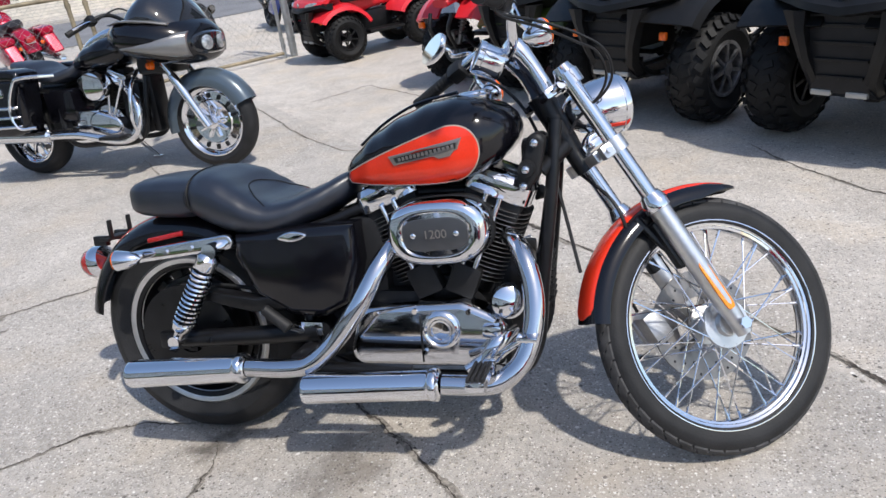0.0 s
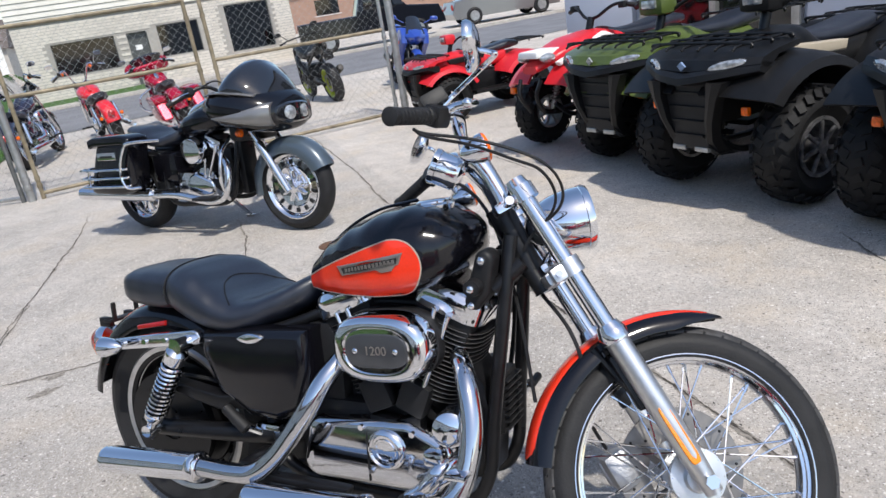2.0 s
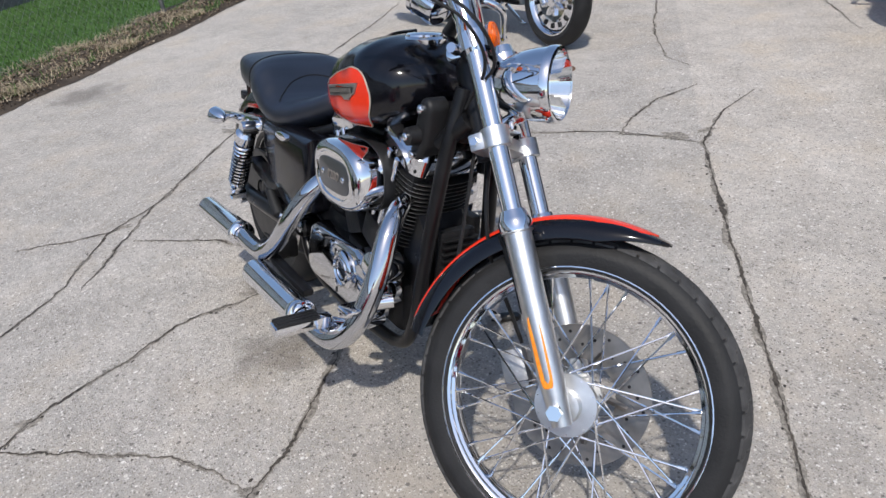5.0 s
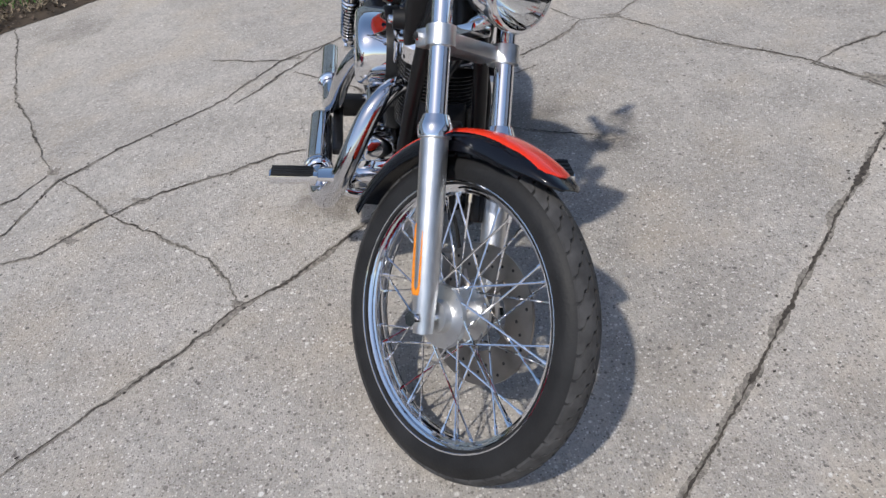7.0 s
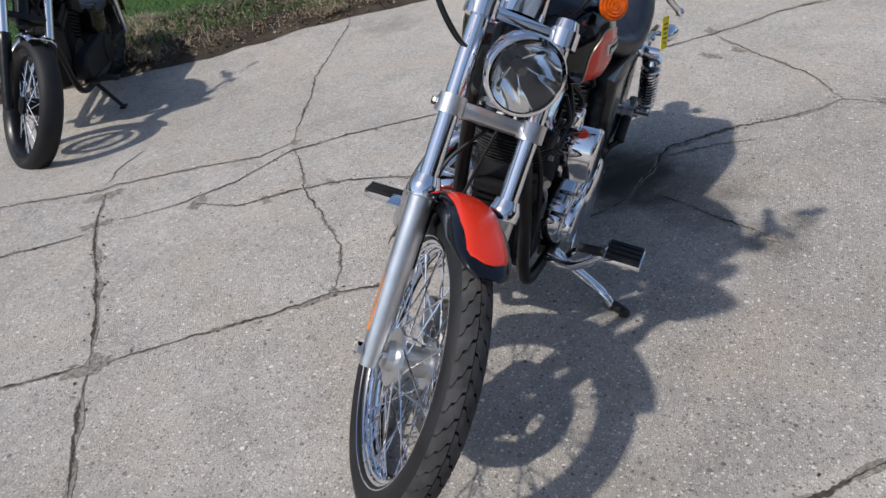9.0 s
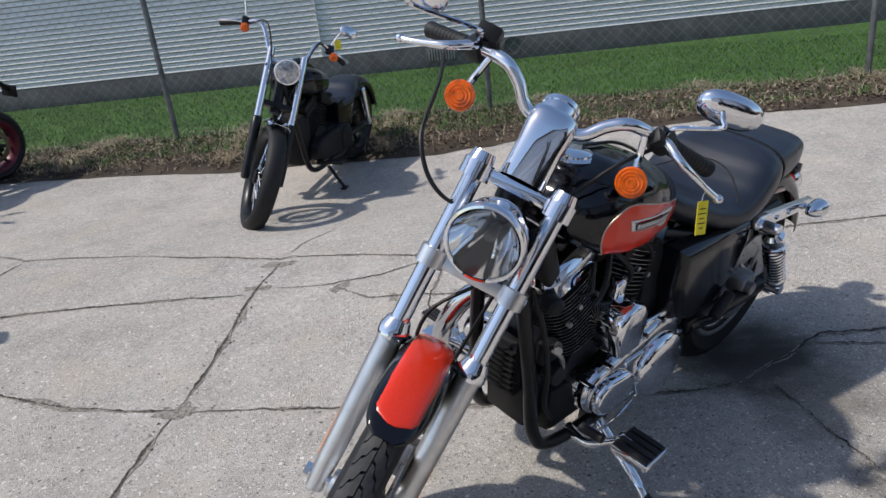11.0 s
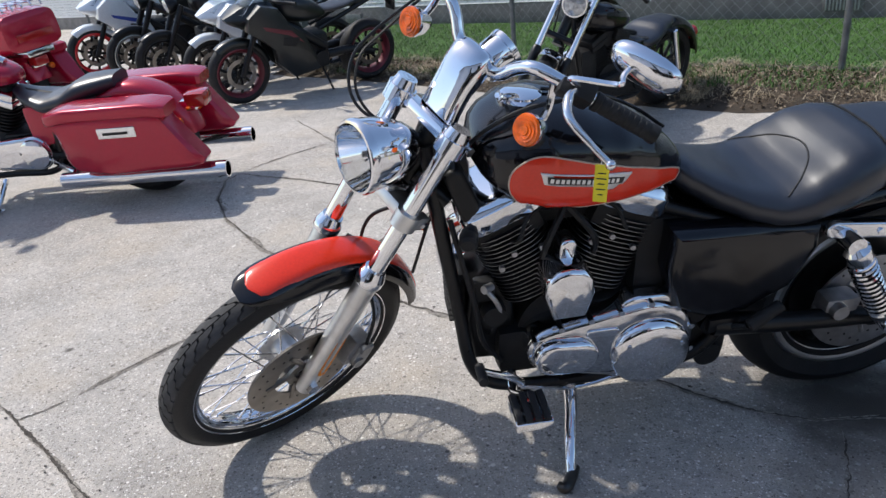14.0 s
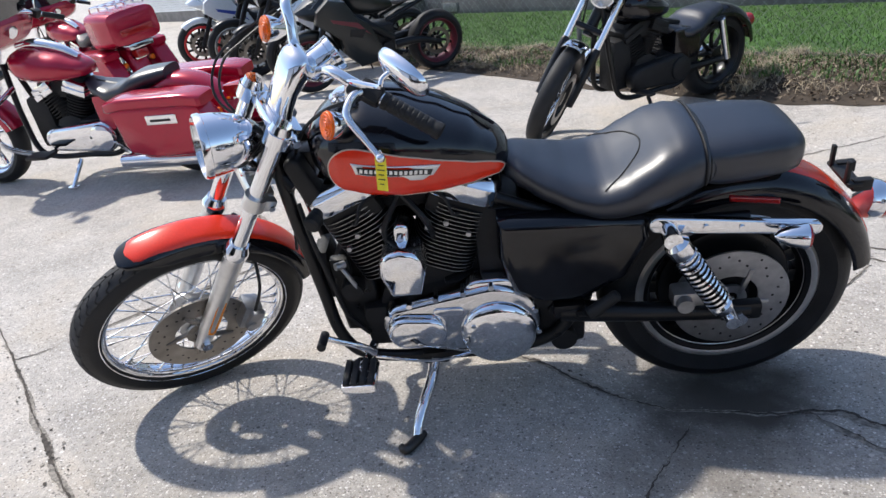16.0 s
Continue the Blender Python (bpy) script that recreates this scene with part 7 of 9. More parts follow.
def cruiser(place, heading, label, wb=1.56, lean=-8, steer=0, fr=0.31, rr=0.305, paint=None, fairing=None, bags=None, trunk=False, wheels=("cast", "cast"), engine=None, rim=None, fork=None, screen=None, bar_rise=0.16, fender="full", pan=None, seat_h=0.69, signal=AMBER, tank_pan=None, rear_rim=None, size=1.0, group="motorcycles for sale", drop=0.0, pitch=0.0, bar_w=1.0, lamp_up=0.0, rake=30):
    paint = paint or BLACK
    engine = engine or (CRINKLE, CRINKLE, CHROME, CHROME)
    fork = fork or (CHROME, CHROME)
    m = Matrix.Translation((*place, -drop)) @ Matrix.Rotation(radians(heading), 4, "Z") @ Matrix.Rotation(radians(pitch), 4, "Y") @ Matrix.Rotation(radians(lean), 4, "X") @ Matrix.Scale(size, 4)
    T = thing("motorcycle", m, label, "motorcycle", group)
    rk = radians(rake)
    FM = Matrix.Translation((wb, 0, fr)) @ turn_y(-rk) @ Matrix.Translation((-0.05, 0, 0)) @ Matrix.Rotation(radians(steer), 4, "Z") @ Matrix.Translation((0.05, 0, 0))
    fw, rw = (0.13, 0.16) if fr < 0.325 else (0.112, 0.16)
    WM = FM @ turn_y(rk)
    round_wheel(T, "front_wheel", WM, fr, fw, fr - 0.085 if fr < 0.325 else fr - 0.062, wheels[0], rim, disc=1)
    round_wheel(T, "rear_wheel", Matrix.Translation((0, 0, rr)), rr, rw, rr - 0.095, wheels[1], rear_rim or rim, disc=0 if rear_rim else 1)
    for s in (-1, 1):
        y = s * 0.105
        bm = B()
        cyl(bm, (0, y, 0.30), (0, y, 0.70 + lamp_up * 1.2), 0.022, n=18)
        part("fork_tube", bm, fork[0], T, "", FM)
        bm = B()
        lathe(bm, [(-0.03, 0.012), (-0.025, 0.024), (0.1, 0.028), (0.30, 0.030), (0.345, 0.030), (0.36, 0.024)], (0, y, 0), (0, 0, 1), 20)
        part("fork_slider", bm, fork[1], T, "", FM)
    bm = B()
    box(bm, (-0.02, 0, 0.46), (0.07, 0.25, 0.035), 0.012)
    box(bm, (-0.02, 0, 0.685), (0.08, 0.25, 0.03), 0.012)
    cyl(bm, (-0.05, 0, 0.42), (-0.05, 0, 0.72), 0.035)
    part("fork_clamp", bm, FRAME, T, "", FM)
    # front fender
    if fender == "full":
        bm = fender_skin(B(), (0, 0, 0), fr + 0.035, fw / 2 + 0.022, 24 if fairing == "shark" else 32, 192 if fairing == "shark" else 168, 0.105 if fairing == "shark" else 0.075, n=26)
        ff = part("front_fender", bm, pan or paint, T, "", WM)
        bm = B()
        tube(bm, [V((fr + 0.02) * math.cos(radians(a)), s * (fw / 2 + 0.024), (fr - 0.035) * math.sin(radians(a))) for s in (1,) for a in range(34, 168, 12)], 0.004, 6)
        part("fender_trim", bm, CHROME, ff, "", WM)
    else:
        bm = fender_skin(B(), (0, 0, 0), fr + 0.030, fw / 2 + 0.010, 86, 122, 0.030, n=18)
        part("front_fender", bm, pan or paint, T, "", WM)
    # tank
    tk = [(wb * 0.355, 0.69, 0.74, 0.05), (wb * 0.38, 0.675, 0.775, 0.10), (wb * 0.46, 0.665, 0.835, 0.15), (wb * 0.55, 0.67, 0.875, 0.17), (wb * 0.62, 0.69, 0.885, 0.16), (wb * 0.665, 0.73, 0.86, 0.11), (wb * 0.675, 0.76, 0.84, 0.05)]
    bm = B()
    loft(bm, [ring_x(x, 0, *tab(x, tk), 2.5, 26) for x in [tk[0][0] + (tk[-1][0] - tk[0][0]) * i / 18 for i in range(19)]])
    tank = part("fuel_tank", bm, tank_pan or paint, T, "", None, 60)
    bm = B()
    tube(bm, [(wb * 0.64, 0, 0.885), (wb * 0.56, 0, 0.892), (wb * 0.46, 0, 0.850), (wb * 0.39, 0, 0.79)], [0.03, 0.035, 0.03, 0.02], 10)
    part("console", bm, CHROME if bags else paint, tank)
    # seat
    st = [(wb * 0.02, seat_h + 0.01, seat_h + 0.09, 0.09), (wb * 0.09, seat_h - 0.02, seat_h + 0.085, 0.125), (wb * 0.15, seat_h - 0.05, seat_h + 0.075, 0.15), (wb * 0.20, seat_h - 0.07, seat_h + 0.03, 0.165), (wb * 0.27, seat_h - 0.08, seat_h + 0.005, 0.16), (wb * 0.34, seat_h - 0.05, seat_h + 0.03, 0.11), (wb * 0.38, seat_h, seat_h + 0.06, 0.06)]
    bm = B()
    loft(bm, [ring_x(x, 0, *tab(x, st), 2.8, 26) for x in [st[0][0] + (st[-1][0] - st[0][0]) * i / 20 for i in range(21)]])
    part("seat", bm, LEATHER, T, "black vinyl seat", None, 60)
    # rear fender
    bm = fender_skin(B(), (0, 0, rr), rr + 0.05, rw / 2 + 0.025, 55, 172, 0.075, n=26)
    rf = part("rear_fender", bm, paint, T)
    bm = B()
    lathe(bm, [(0, 0.045), (0.03, 0.05), (0.05, 0.045), (0.065, 0.025), (0.07, 0.001)], (-rr - 0.015, 0, rr + 0.17), (-1, 0, 0.1), 22)
    if bags:
        bm.free()
        bm = box(B(), (-rr - 0.055, 0, rr + 0.215), (0.115, 0.130, 0.080), 0.022)
    tl = part("tail_light", bm, REDLENS, T, "red lens on a chrome base")
    if bags:
        part("base", box(B(), (-rr - 0.010, 0, rr + 0.190), (0.090, 0.125, 0.060), 0.014), CHROME, tl)
    for s in (-1, 1):
        bm = B()
        lathe(bm, [(-0.03, 0.008), (-0.02, 0.022), (0.01, 0.027), (0.02, 0.02), (0.024, 0.001)], (-rr + 0.02, s * 0.15, rr + 0.13), (-1, 0, 0), 16)
        if rear_rim:
            bm.free()
        else:
            part("turn_signal", bm, signal, T)
        if not bags:
            bm = B()
            cyl(bm, (0.10, s * 0.15, 0.58), (0.02, s * 0.16, rr), 0.024, n=14)
            part("shock_absorber", bm, CHROME, T)
    # frame and swingarm
    bm = B()
    for s in (-1, 1):
        tube(bm, [(wb * 0.73, s * 0.03, 0.80), (wb * 0.71, s * 0.09, 0.45), (wb * 0.66, s * 0.12, 0.23), (wb * 0.45, s * 0.13, 0.21), (wb * 0.28, s * 0.13, 0.24), (wb * 0.24, s * 0.12, 0.55), (0.05, s * 0.13, 0.58)], 0.018, 8)
        tube(bm, [(wb * 0.3, s * 0.13, 0.30), (0.0, s * 0.14, rr)], 0.026, 8)
    tube(bm, [(wb * 0.73, 0, 0.78), (wb * 0.5, 0, 0.68), (wb * 0.25, 0, 0.58)], 0.025, 8)
    part("frame", bm, FRAME, T)
    bm = B()
    box(bm, (wb * 0.27, 0, 0.47), (0.24, 0.28, 0.22), 0.03)
    part("side_cover", bm, paint, T)
    bm = B()
    part("gearbox", box(bm, (wb * 0.30, 0, 0.33), (0.34, 0.24, 0.20), 0.04), CRINKLE, T)
    part("engine_mount", box(B(), (wb * 0.63, 0, 0.42), (0.16, 0.16, 0.34), 0.04), CRINKLE, T)
    part("intake", box(B(), (wb * 0.50, 0, 0.62), (0.34, 0.12, 0.12), 0.03), CRINKLE, T)
    v_engine(T, wb * 0.50, 0.335, 0.345, engine)
    # exhaust
    sides = (-1, 1) if bags else (-1,)
    shark = fairing == "shark"
    mz = 0.295 if shark else 0.195 if bags else 0.225
    for s in sides:
        bm = B()
        tube(bm, [(wb * 0.62, -0.08, 0.55), (wb * 0.70, -0.16, 0.46), (wb * 0.69, -0.19, 0.30), (wb * 0.6, -0.2, 0.235), (wb * 0.40, s * 0.23, mz - 0.005), (wb * 0.25, s * 0.24, mz)] if s < 0 else [(wb * 0.3, 0.10, 0.24), (wb * 0.2, 0.22, 0.225)], 0.026, 12)
        ex = part("exhaust_pipe", bm, CHROME, T)
        bm = B()
        ml = 0.78 if shark else 0.92 if bags else 0.66
        lathe(bm, [(0, 0.03), (0.01, 0.042), (ml - 0.04, 0.046), (ml, 0.046), (ml, 0.038), (ml - 0.1, 0.036)], (wb * 0.25, s * 0.245, mz), (-1, 0, 0.03 if shark else 0.0), 24)
        part("muffler", bm, CHROME, ex)
        if not bags:
            bm = B()
            tube(bm, [(wb * 0.43, -0.08, 0.55), (wb * 0.38, -0.17, 0.45), (wb * 0.3, -0.21, 0.32), (0.02, -0.22, 0.31)], [0.026, 0.028, 0.04, 0.042], 12)
            part("exhaust_pipe", bm, CHROME, T)
    # side stand
    bm = B()
    foot = Matrix.Rotation(radians(-lean), 4, "X") @ V(wb * 0.52, 0.26, 0.012)
    tube(bm, [(wb * 0.50, 0.13, 0.18), foot], [0.014, 0.011], 8, smooth=False)
    box(bm, foot, (0.07, 0.035, 0.01), 0.003)
    part("side_stand", bm, fork[1], T)
    for s in (-1, 1):
        bm = B()
        box(bm, (wb * 0.60, s * 0.26, 0.27), (0.16 if bags else 0.06, 0.11, 0.022), 0.008)
        cyl(bm, (wb * 0.6, s * 0.12, 0.25), (wb * 0.6, s * 0.25, 0.265), 0.012)
        part("footboard" if bags else "foot_peg", bm, PLASTIC, T)
    # bars
    bm = B()
    zb = 0.72 + bar_rise
    tube(bm, [(-0.22, -0.40, zb - 0.01), (-0.13, -0.28, zb + 0.01), (-0.06, -0.18, zb), (-0.02, -0.08, 0.74), (-0.02, 0.08, 0.74), (-0.06, 0.18, zb), (-0.13, 0.28, zb + 0.01), (-0.22, 0.40, zb - 0.01)], 0.0125, 10)
    bar = part("handlebar", bm, FRAME if fairing == "shark" else CHROME, T, "", FM)
    for s in (-1, 1):
        bm = B()
        cyl(bm, (-0.225, s * 0.41, zb - 0.011), (-0.15, s * 0.30, zb + 0.007), 0.0175, n=14)
        part("grip", bm, RUBBER, bar, "", FM)
        bm = B()
        box(bm, (-0.125, s * 0.275, zb + 0.01), (0.05, 0.05, 0.055), 0.01)
        part("switch_housing", bm, PLASTIC, bar, "", FM)
        bm = B()
        tube(bm, [(-0.11, s * 0.28, zb), (-0.12, s * 0.35, zb - 0.01), (-0.16, s * 0.42, zb - 0.02)], 0.007, 6)
        part("lever", bm, CHROME, bar, "", FM)
        if fairing == "shark":
            continue
        bm = B()
        tube(bm, [(-0.12, s * 0.27, zb + 0.02), (-0.08, s * 0.31, zb + 0.12), (-0.09, s * 0.36, zb + 0.15)], 0.005, 6)
        rings = [[V(-0.10 + dx, s * 0.37 + a * k, zb + 0.16 + b * k) for a, b in oval(0, 0, 0.06, 0.038, 20)] for dx, k in ((0, 0.95), (0.006, 1), (0.018, 0.8), (0.024, 0.3))]
        loft(bm, rings)
        part("mirror", bm, CHROME, bar, "", FM)
        if not fairing:
            bm = B()
            lathe(bm, [(-0.04, 0.006), (-0.02, 0.022), (0.01, 0.028), (0.016, 0.022), (0.02, 0.001)], (-0.02, s * 0.21 * bar_w * 1.04, zb - 0.07), (1, 0, -0.3), 18)
            part("turn_signal", bm, AMBER, T, "", FM)
    bm = B()
    tube(bm, [(-0.11, -0.25, zb), (0.03, -0.16, zb - 0.02), (0.05, -0.08, 0.62), (-0.02, -0.05, 0.45)], 0.005, 6)
    tube(bm, [(-0.11, 0.25, zb), (0.02, 0.16, zb - 0.04), (-0.02, 0.08, 0.60), (-0.08, 0.05, 0.40)], 0.005, 6)
    part("cable", bm, PLASTIC, T, "", FM)
    if not fairing:
        c, d = V(0.03, 0, 0.60 + lamp_up), V(0.87, 0, -0.5).normalized()
        bm = B()
        lathe(bm, [(-0.03, 0.015), (0.0, 0.055), (0.05, 0.078), (0.07, 0.082), (0.078, 0.078)], c, d, 28)
        hl = part("headlight", bm, fork[0] if fork[0] is not CHROME else CHROME, T, "", FM)
        bm = B()
        lathe(bm, [(0.074, 0.077), (0.086, 0.055), (0.089, 0.001)], c, d, 28)
        part("lens", bm, CHROME if fairing else GLASSY, hl, "", FM)
    if bags:
        bmat = bags

        def bx(x):
            return x * 0.78 + 0.14 if fairing == "shark" else (x + 0.415) * 1.14 - 0.445
        bz = 0.0 if fairing == "shark" else -0.075
        low = 0.0 if fairing == "shark" else 0.055
        for s in (-1, 1):
            rings = []
            for x, sl, z0, z1, hw in ((x_, sl_, a_, b_ - low, h_) for x_, sl_, a_, b_, h_ in ((-0.415, 0.17, 0.36, 0.66, 0.055), (-0.40, 0.17, 0.335, 0.685, 0.078), (-0.34, 0.16, 0.325, 0.69, 0.088), (0.02, 0.10, 0.315, 0.69, 0.090), (0.17, 0.06, 0.34, 0.685, 0.085), (0.215, 0.02, 0.38, 0.67, 0.06))):
                rings.append([V(bx(x) + sl * (z - z0) / (z1 - z0), s * 0.265 + y, z + bz) for y, z in oval(0, (z0 + z1) / 2, hw, (z1 - z0) / 2, 26, 7)])
            bm = loft(B(), rings)
            bag = part("saddlebag", bm, bmat, T)
            bm = B()
            rings = []
            for x, z, k in ((-0.30, 0.685, 0.80), (-0.285, 0.69, 0.97), (-0.20, 0.705, 1.0), (0.15, 0.705, 1.0), (0.235, 0.69, 0.97), (0.255, 0.685, 0.80)):
                rings.append([V(bx(x), s * 0.265 + y * k, zz + bz - low) for y, zz in oval(0, z, 0.097, 0.036 * k, 30, 5.5)])
            loft(bm, rings)
            part("lid", bm, bmat, bag)
            bm = B()
            box(bm, (bx(-0.065), s * 0.354, 0.600 + bz - low * 0.9), (0.20, 0.014, 0.056), 0.006)
            lt = part("latch", bm, CHROME, bag)
            bm = B()
            box(bm, (bx(-0.06), s * 0.3615, 0.598 + bz - low * 0.9), (0.13, 0.004, 0.014), 0.001)
            part("latch_handle", bm, PLASTIC, lt)
            if fairing == "shark":
                for z in (0.385, 0.445, 0.505):
                    bm = B()
                    tube(bm, [(-0.21, s * 0.20, z), (-0.21, s * 0.37, z), (0.22, s * 0.375, z), (0.27, s * 0.34, z)], 0.0095, 8, steps=3)
                    part("guard_rail", bm, CHROME, T)
                bm = B()
                tube(bm, [(-0.13, s * 0.378, 0.37), (-0.10, s * 0.380, 0.52)], 0.009, 8)
                part("guard_rail", bm, CHROME, T)
                bm = B()
                tube(bm, [(0.36, s * 0.33, 0.37), (0.26, s * 0.375, 0.38), (0.24, s * 0.38, 0.50), (0.31, s * 0.375, 0.65), (0.37, s * 0.36, 0.685), (0.52, s * 0.24, 0.68)], 0.011, 8)
                part("guard_rail", bm, CHROME, T)
    if bags:
        bm = B()
        for s in (-1, 1):
            tube(bm, [(wb * 0.70, s * 0.08, 0.66), (wb * 0.72, s * (0.22 if shark else 0.30), 0.56), (wb * 0.71, s * (0.25 if shark else 0.33), 0.38), (wb * 0.68, s * 0.16, 0.24)], 0.012 if shark else 0.017, 10)
        part("engine_guard", bm, CHROME, T)
    if fairing == "shark":
        bm = B()
        box(bm, (1.17, 0, 0.68), (0.26, 0.22, 0.12), 0.04)
        box(bm, (1.07, 0, 0.46), (0.06, 0.14, 0.40), 0.02)
        part("lower_cowl", bm, FRAME, T, "black panels below the fairing")

        def shell(rows, p, grow=0.0):
            return loft(B(), [ring_x(x, 0, z0, z1, w + grow, p, 34) for x, z0, z1, w in rows])
        core = [(0.985, 0.800, 0.900, 0.20), (1.02, 0.765, 0.950, 0.27), (1.10, 0.722, 0.985, 0.315), (1.20, 0.692, 0.995, 0.330), (1.31, 0.672, 0.985, 0.318), (1.41, 0.664, 0.960, 0.285), (1.48, 0.668, 0.925, 0.240), (1.525, 0.682, 0.888, 0.190), (1.548, 0.715, 0.850, 0.130)]
        fa = part("fairing", shell(core, 2.5), BLACK, T, "black shark-nose fairing")
        part("fairing_band", shell([(1.13, 0.790, 0.802, 0.322), (1.20, 0.772, 0.812, 0.334), (1.31, 0.742, 0.832, 0.325), (1.41, 0.716, 0.858, 0.294), (1.48, 0.706, 0.872, 0.252), (1.518, 0.708, 0.868, 0.212)], 4.5), SILVERP, fa, "pewter lower band")
        part("fairing_band", shell([(1.03, 0.930, 0.944, 0.262), (1.12, 0.938, 0.962, 0.296), (1.23, 0.932, 0.962, 0.304), (1.34, 0.916, 0.946, 0.284), (1.43, 0.896, 0.922, 0.240)], 3.2), SILVERP, fa, "pewter upper strip")
        part("windscreen", shell([(1.05, 0.80, 0.98, 0.18), (1.12, 0.79, 1.045, 0.250), (1.20, 0.78, 1.105, 0.285), (1.27, 0.78, 1.140, 0.288), (1.33, 0.78, 1.130, 0.268), (1.40, 0.77, 1.055, 0.235), (1.475, 0.76, 0.940, 0.175)], 1.75), SMOKE, fa, "smoked windscreen")
        bm = B()
        loft(bm, [[V(x - 0.25 * abs(y) ** 1.5, y * k, 0.785 + z * k) for y, z in oval(0, 0, 0.170, 0.066, 30, 2.8)] for x, k in ((1.535, 1.05), (1.562, 1.0), (1.574, 0.85), (1.577, 0.3))])
        lamp = part("headlight", bm, SMOKE, fa, "dark lens panel with two lamps")
        for s in (-1, 1):
            bm = B()
            lathe(bm, [(0, 0.044), (0.010, 0.044), (0.014, 0.037), (0.020, 0.022), (0.021, 0.001)], (1.564, s * 0.070, 0.785), (1, s * 0.22, 0), 22)
            part("bulb", bm, GLASSY, lamp)
            bm = B()
            lathe(bm, [(0, 0.022), (0.03, 0.026), (0.045, 0.001)], (wb * 0.80, s * 0.16, 0.68), (1, 0, 0), 16)
            part("turn_signal", bm, AMBER, T)
    if fairing == "bat":
        rings = []
        for x, z0, z1, w in ((-0.10, 0.72, 0.86, 0.28), (-0.06, 0.66, 0.90, 0.34), (0.02, 0.60, 0.93, 0.36), (0.10, 0.56, 0.90, 0.30), (0.16, 0.58, 0.82, 0.2), (0.18, 0.64, 0.74, 0.1)):
            rings.append(ring_x(x, 0, z0, z1, w, 3.0, 28))
        fa = part("fairing", loft(B(), rings), paint, T, "batwing fairing", FM)
        rings = []
        for x, z0, z1, w in ((-0.08, 0.88, 1.02, 0.24), (-0.06, 0.88, 1.04, 0.26), (-0.035, 0.88, 1.0, 0.25), (0.03, 0.88, 0.93, 0.22)):
            rings.append(ring_x(x, 0, z0, z1, w, 2.6, 24))
        part("windscreen", loft(B(), rings), SMOKE, fa, "smoked windscreen", FM)
        bm = B()
        lathe(bm, [(0, 0.085), (0.02, 0.082), (0.03, 0.06), (0.032, 0.001)], (0.155, 0, 0.69), (0.87, 0, -0.5), 24)
        part("headlight", bm, GLASSY, fa, "", FM)
        for s in (-1, 1):
            bm = B()
            lathe(bm, [(0, 0.04), (0.008, 0.04), (0.010, 0.034), (0.009, 0.001)], (-0.105, s * 0.09, 0.80), (-1, 0, 0.1), 20)
            part("gauge", bm, CHROME, fa, "", FM)
    if trunk:
        rings = []
        for x, z0, z1, w in ((-0.46, 0.69, 0.89, 0.20), (-0.44, 0.63, 0.93, 0.26), (-0.30, 0.61, 0.95, 0.29), (-0.08, 0.61, 0.95, 0.28), (-0.04, 0.65, 0.91, 0.25)):
            rings.append(ring_x(x, 0, z0, z1, w, 5, 30))
        tr = part("trunk", loft(B(), rings), paint, T, "red top box with a chrome rack")
        for y in (-0.18, -0.09, 0, 0.09, 0.18):
            bm = B()
            tube(bm, [(-0.44, y, 0.95), (-0.40, y, 0.99), (-0.12, y, 0.99), (-0.08, y, 0.95)], 0.008, 6)
            part("rack_bar", bm, CHROME, tr)
        for x in (-0.40, -0.26, -0.12):
            bm = B()
            cyl(bm, (x, -0.19, 0.995), (x, 0.19, 0.995), 0.007, n=8)
            part("rack_bar", bm, CHROME, tr)
        bm = B()
        box(bm, (-0.02, 0, 0.78), (0.09, 0.42, 0.26), 0.04)
        part("backrest", bm, LEATHER, tr)
        bm = B()
        box(bm, (-0.462, 0, 0.74), (0.02, 0.34, 0.06), 0.006)
        part("light_bar", bm, REDLENS, tr)
        bm = B()
        box(bm, (-0.30, 0, 0.6), (0.30, 0.26, 0.05), 0.01)
        part("trunk_mount", bm, CHROME, tr)
    if screen:
        bm = B()
        rings = [[FM @ V(0.02 - 0.12 * f - 0.3 * (y / 0.28) ** 2 * 0.2 + e, y, 0.72 + 0.42 * f - 0.25 * (y / 0.28) ** 2 * f) for y in [-0.28 + 0.56 * i / 14 for i in range(15)]] for f in (0, 0.3, 0.6, 0.9, 1) for e in (0,)]
        loft(bm, rings, closed=False)
        part("windscreen", bm, SCREEN, T)
    return T


GLASSY = material("headlamp_glass", (0.42, 0.44, 0.46), 0.06, 0.5, coat=1.0, vary=0.5, scale=45)

# black and pewter touring bike by the gate
cruiser((-2.78, 2.42), -2, "black and pewter touring motorcycle with shark-nose fairing and saddlebags", wb=1.47, fr=0.30, rr=0.28, pan=SLATEP, fairing="shark", bags=BLACK, wheels=("disc", "cast"), engine=(CHROME, CRINKLE, CHROME, CHROME), lean=-6, bar_rise=0.12)
# black bobber on the left-hand bank
cruiser((-0.975, -3.613), 31.4, "black cruiser with red details, leaning on its stand by the lawn", wb=1.422, lean=-7.2, steer=40, rake=35, drop=0.094, pitch=1.8, fr=0.335, rr=0.30, wheels=("spoke", "cast"), rim=FRAME, rear_rim=FRAME, engine=(CRINKLE, CRINKLE, CRINKLE, CRINKLE), fork=(CHROME, FRAME), fender="short", pan=CHROME, bar_rise=0.228, bar_w=1.30, lamp_up=0.087, seat_h=0.575)
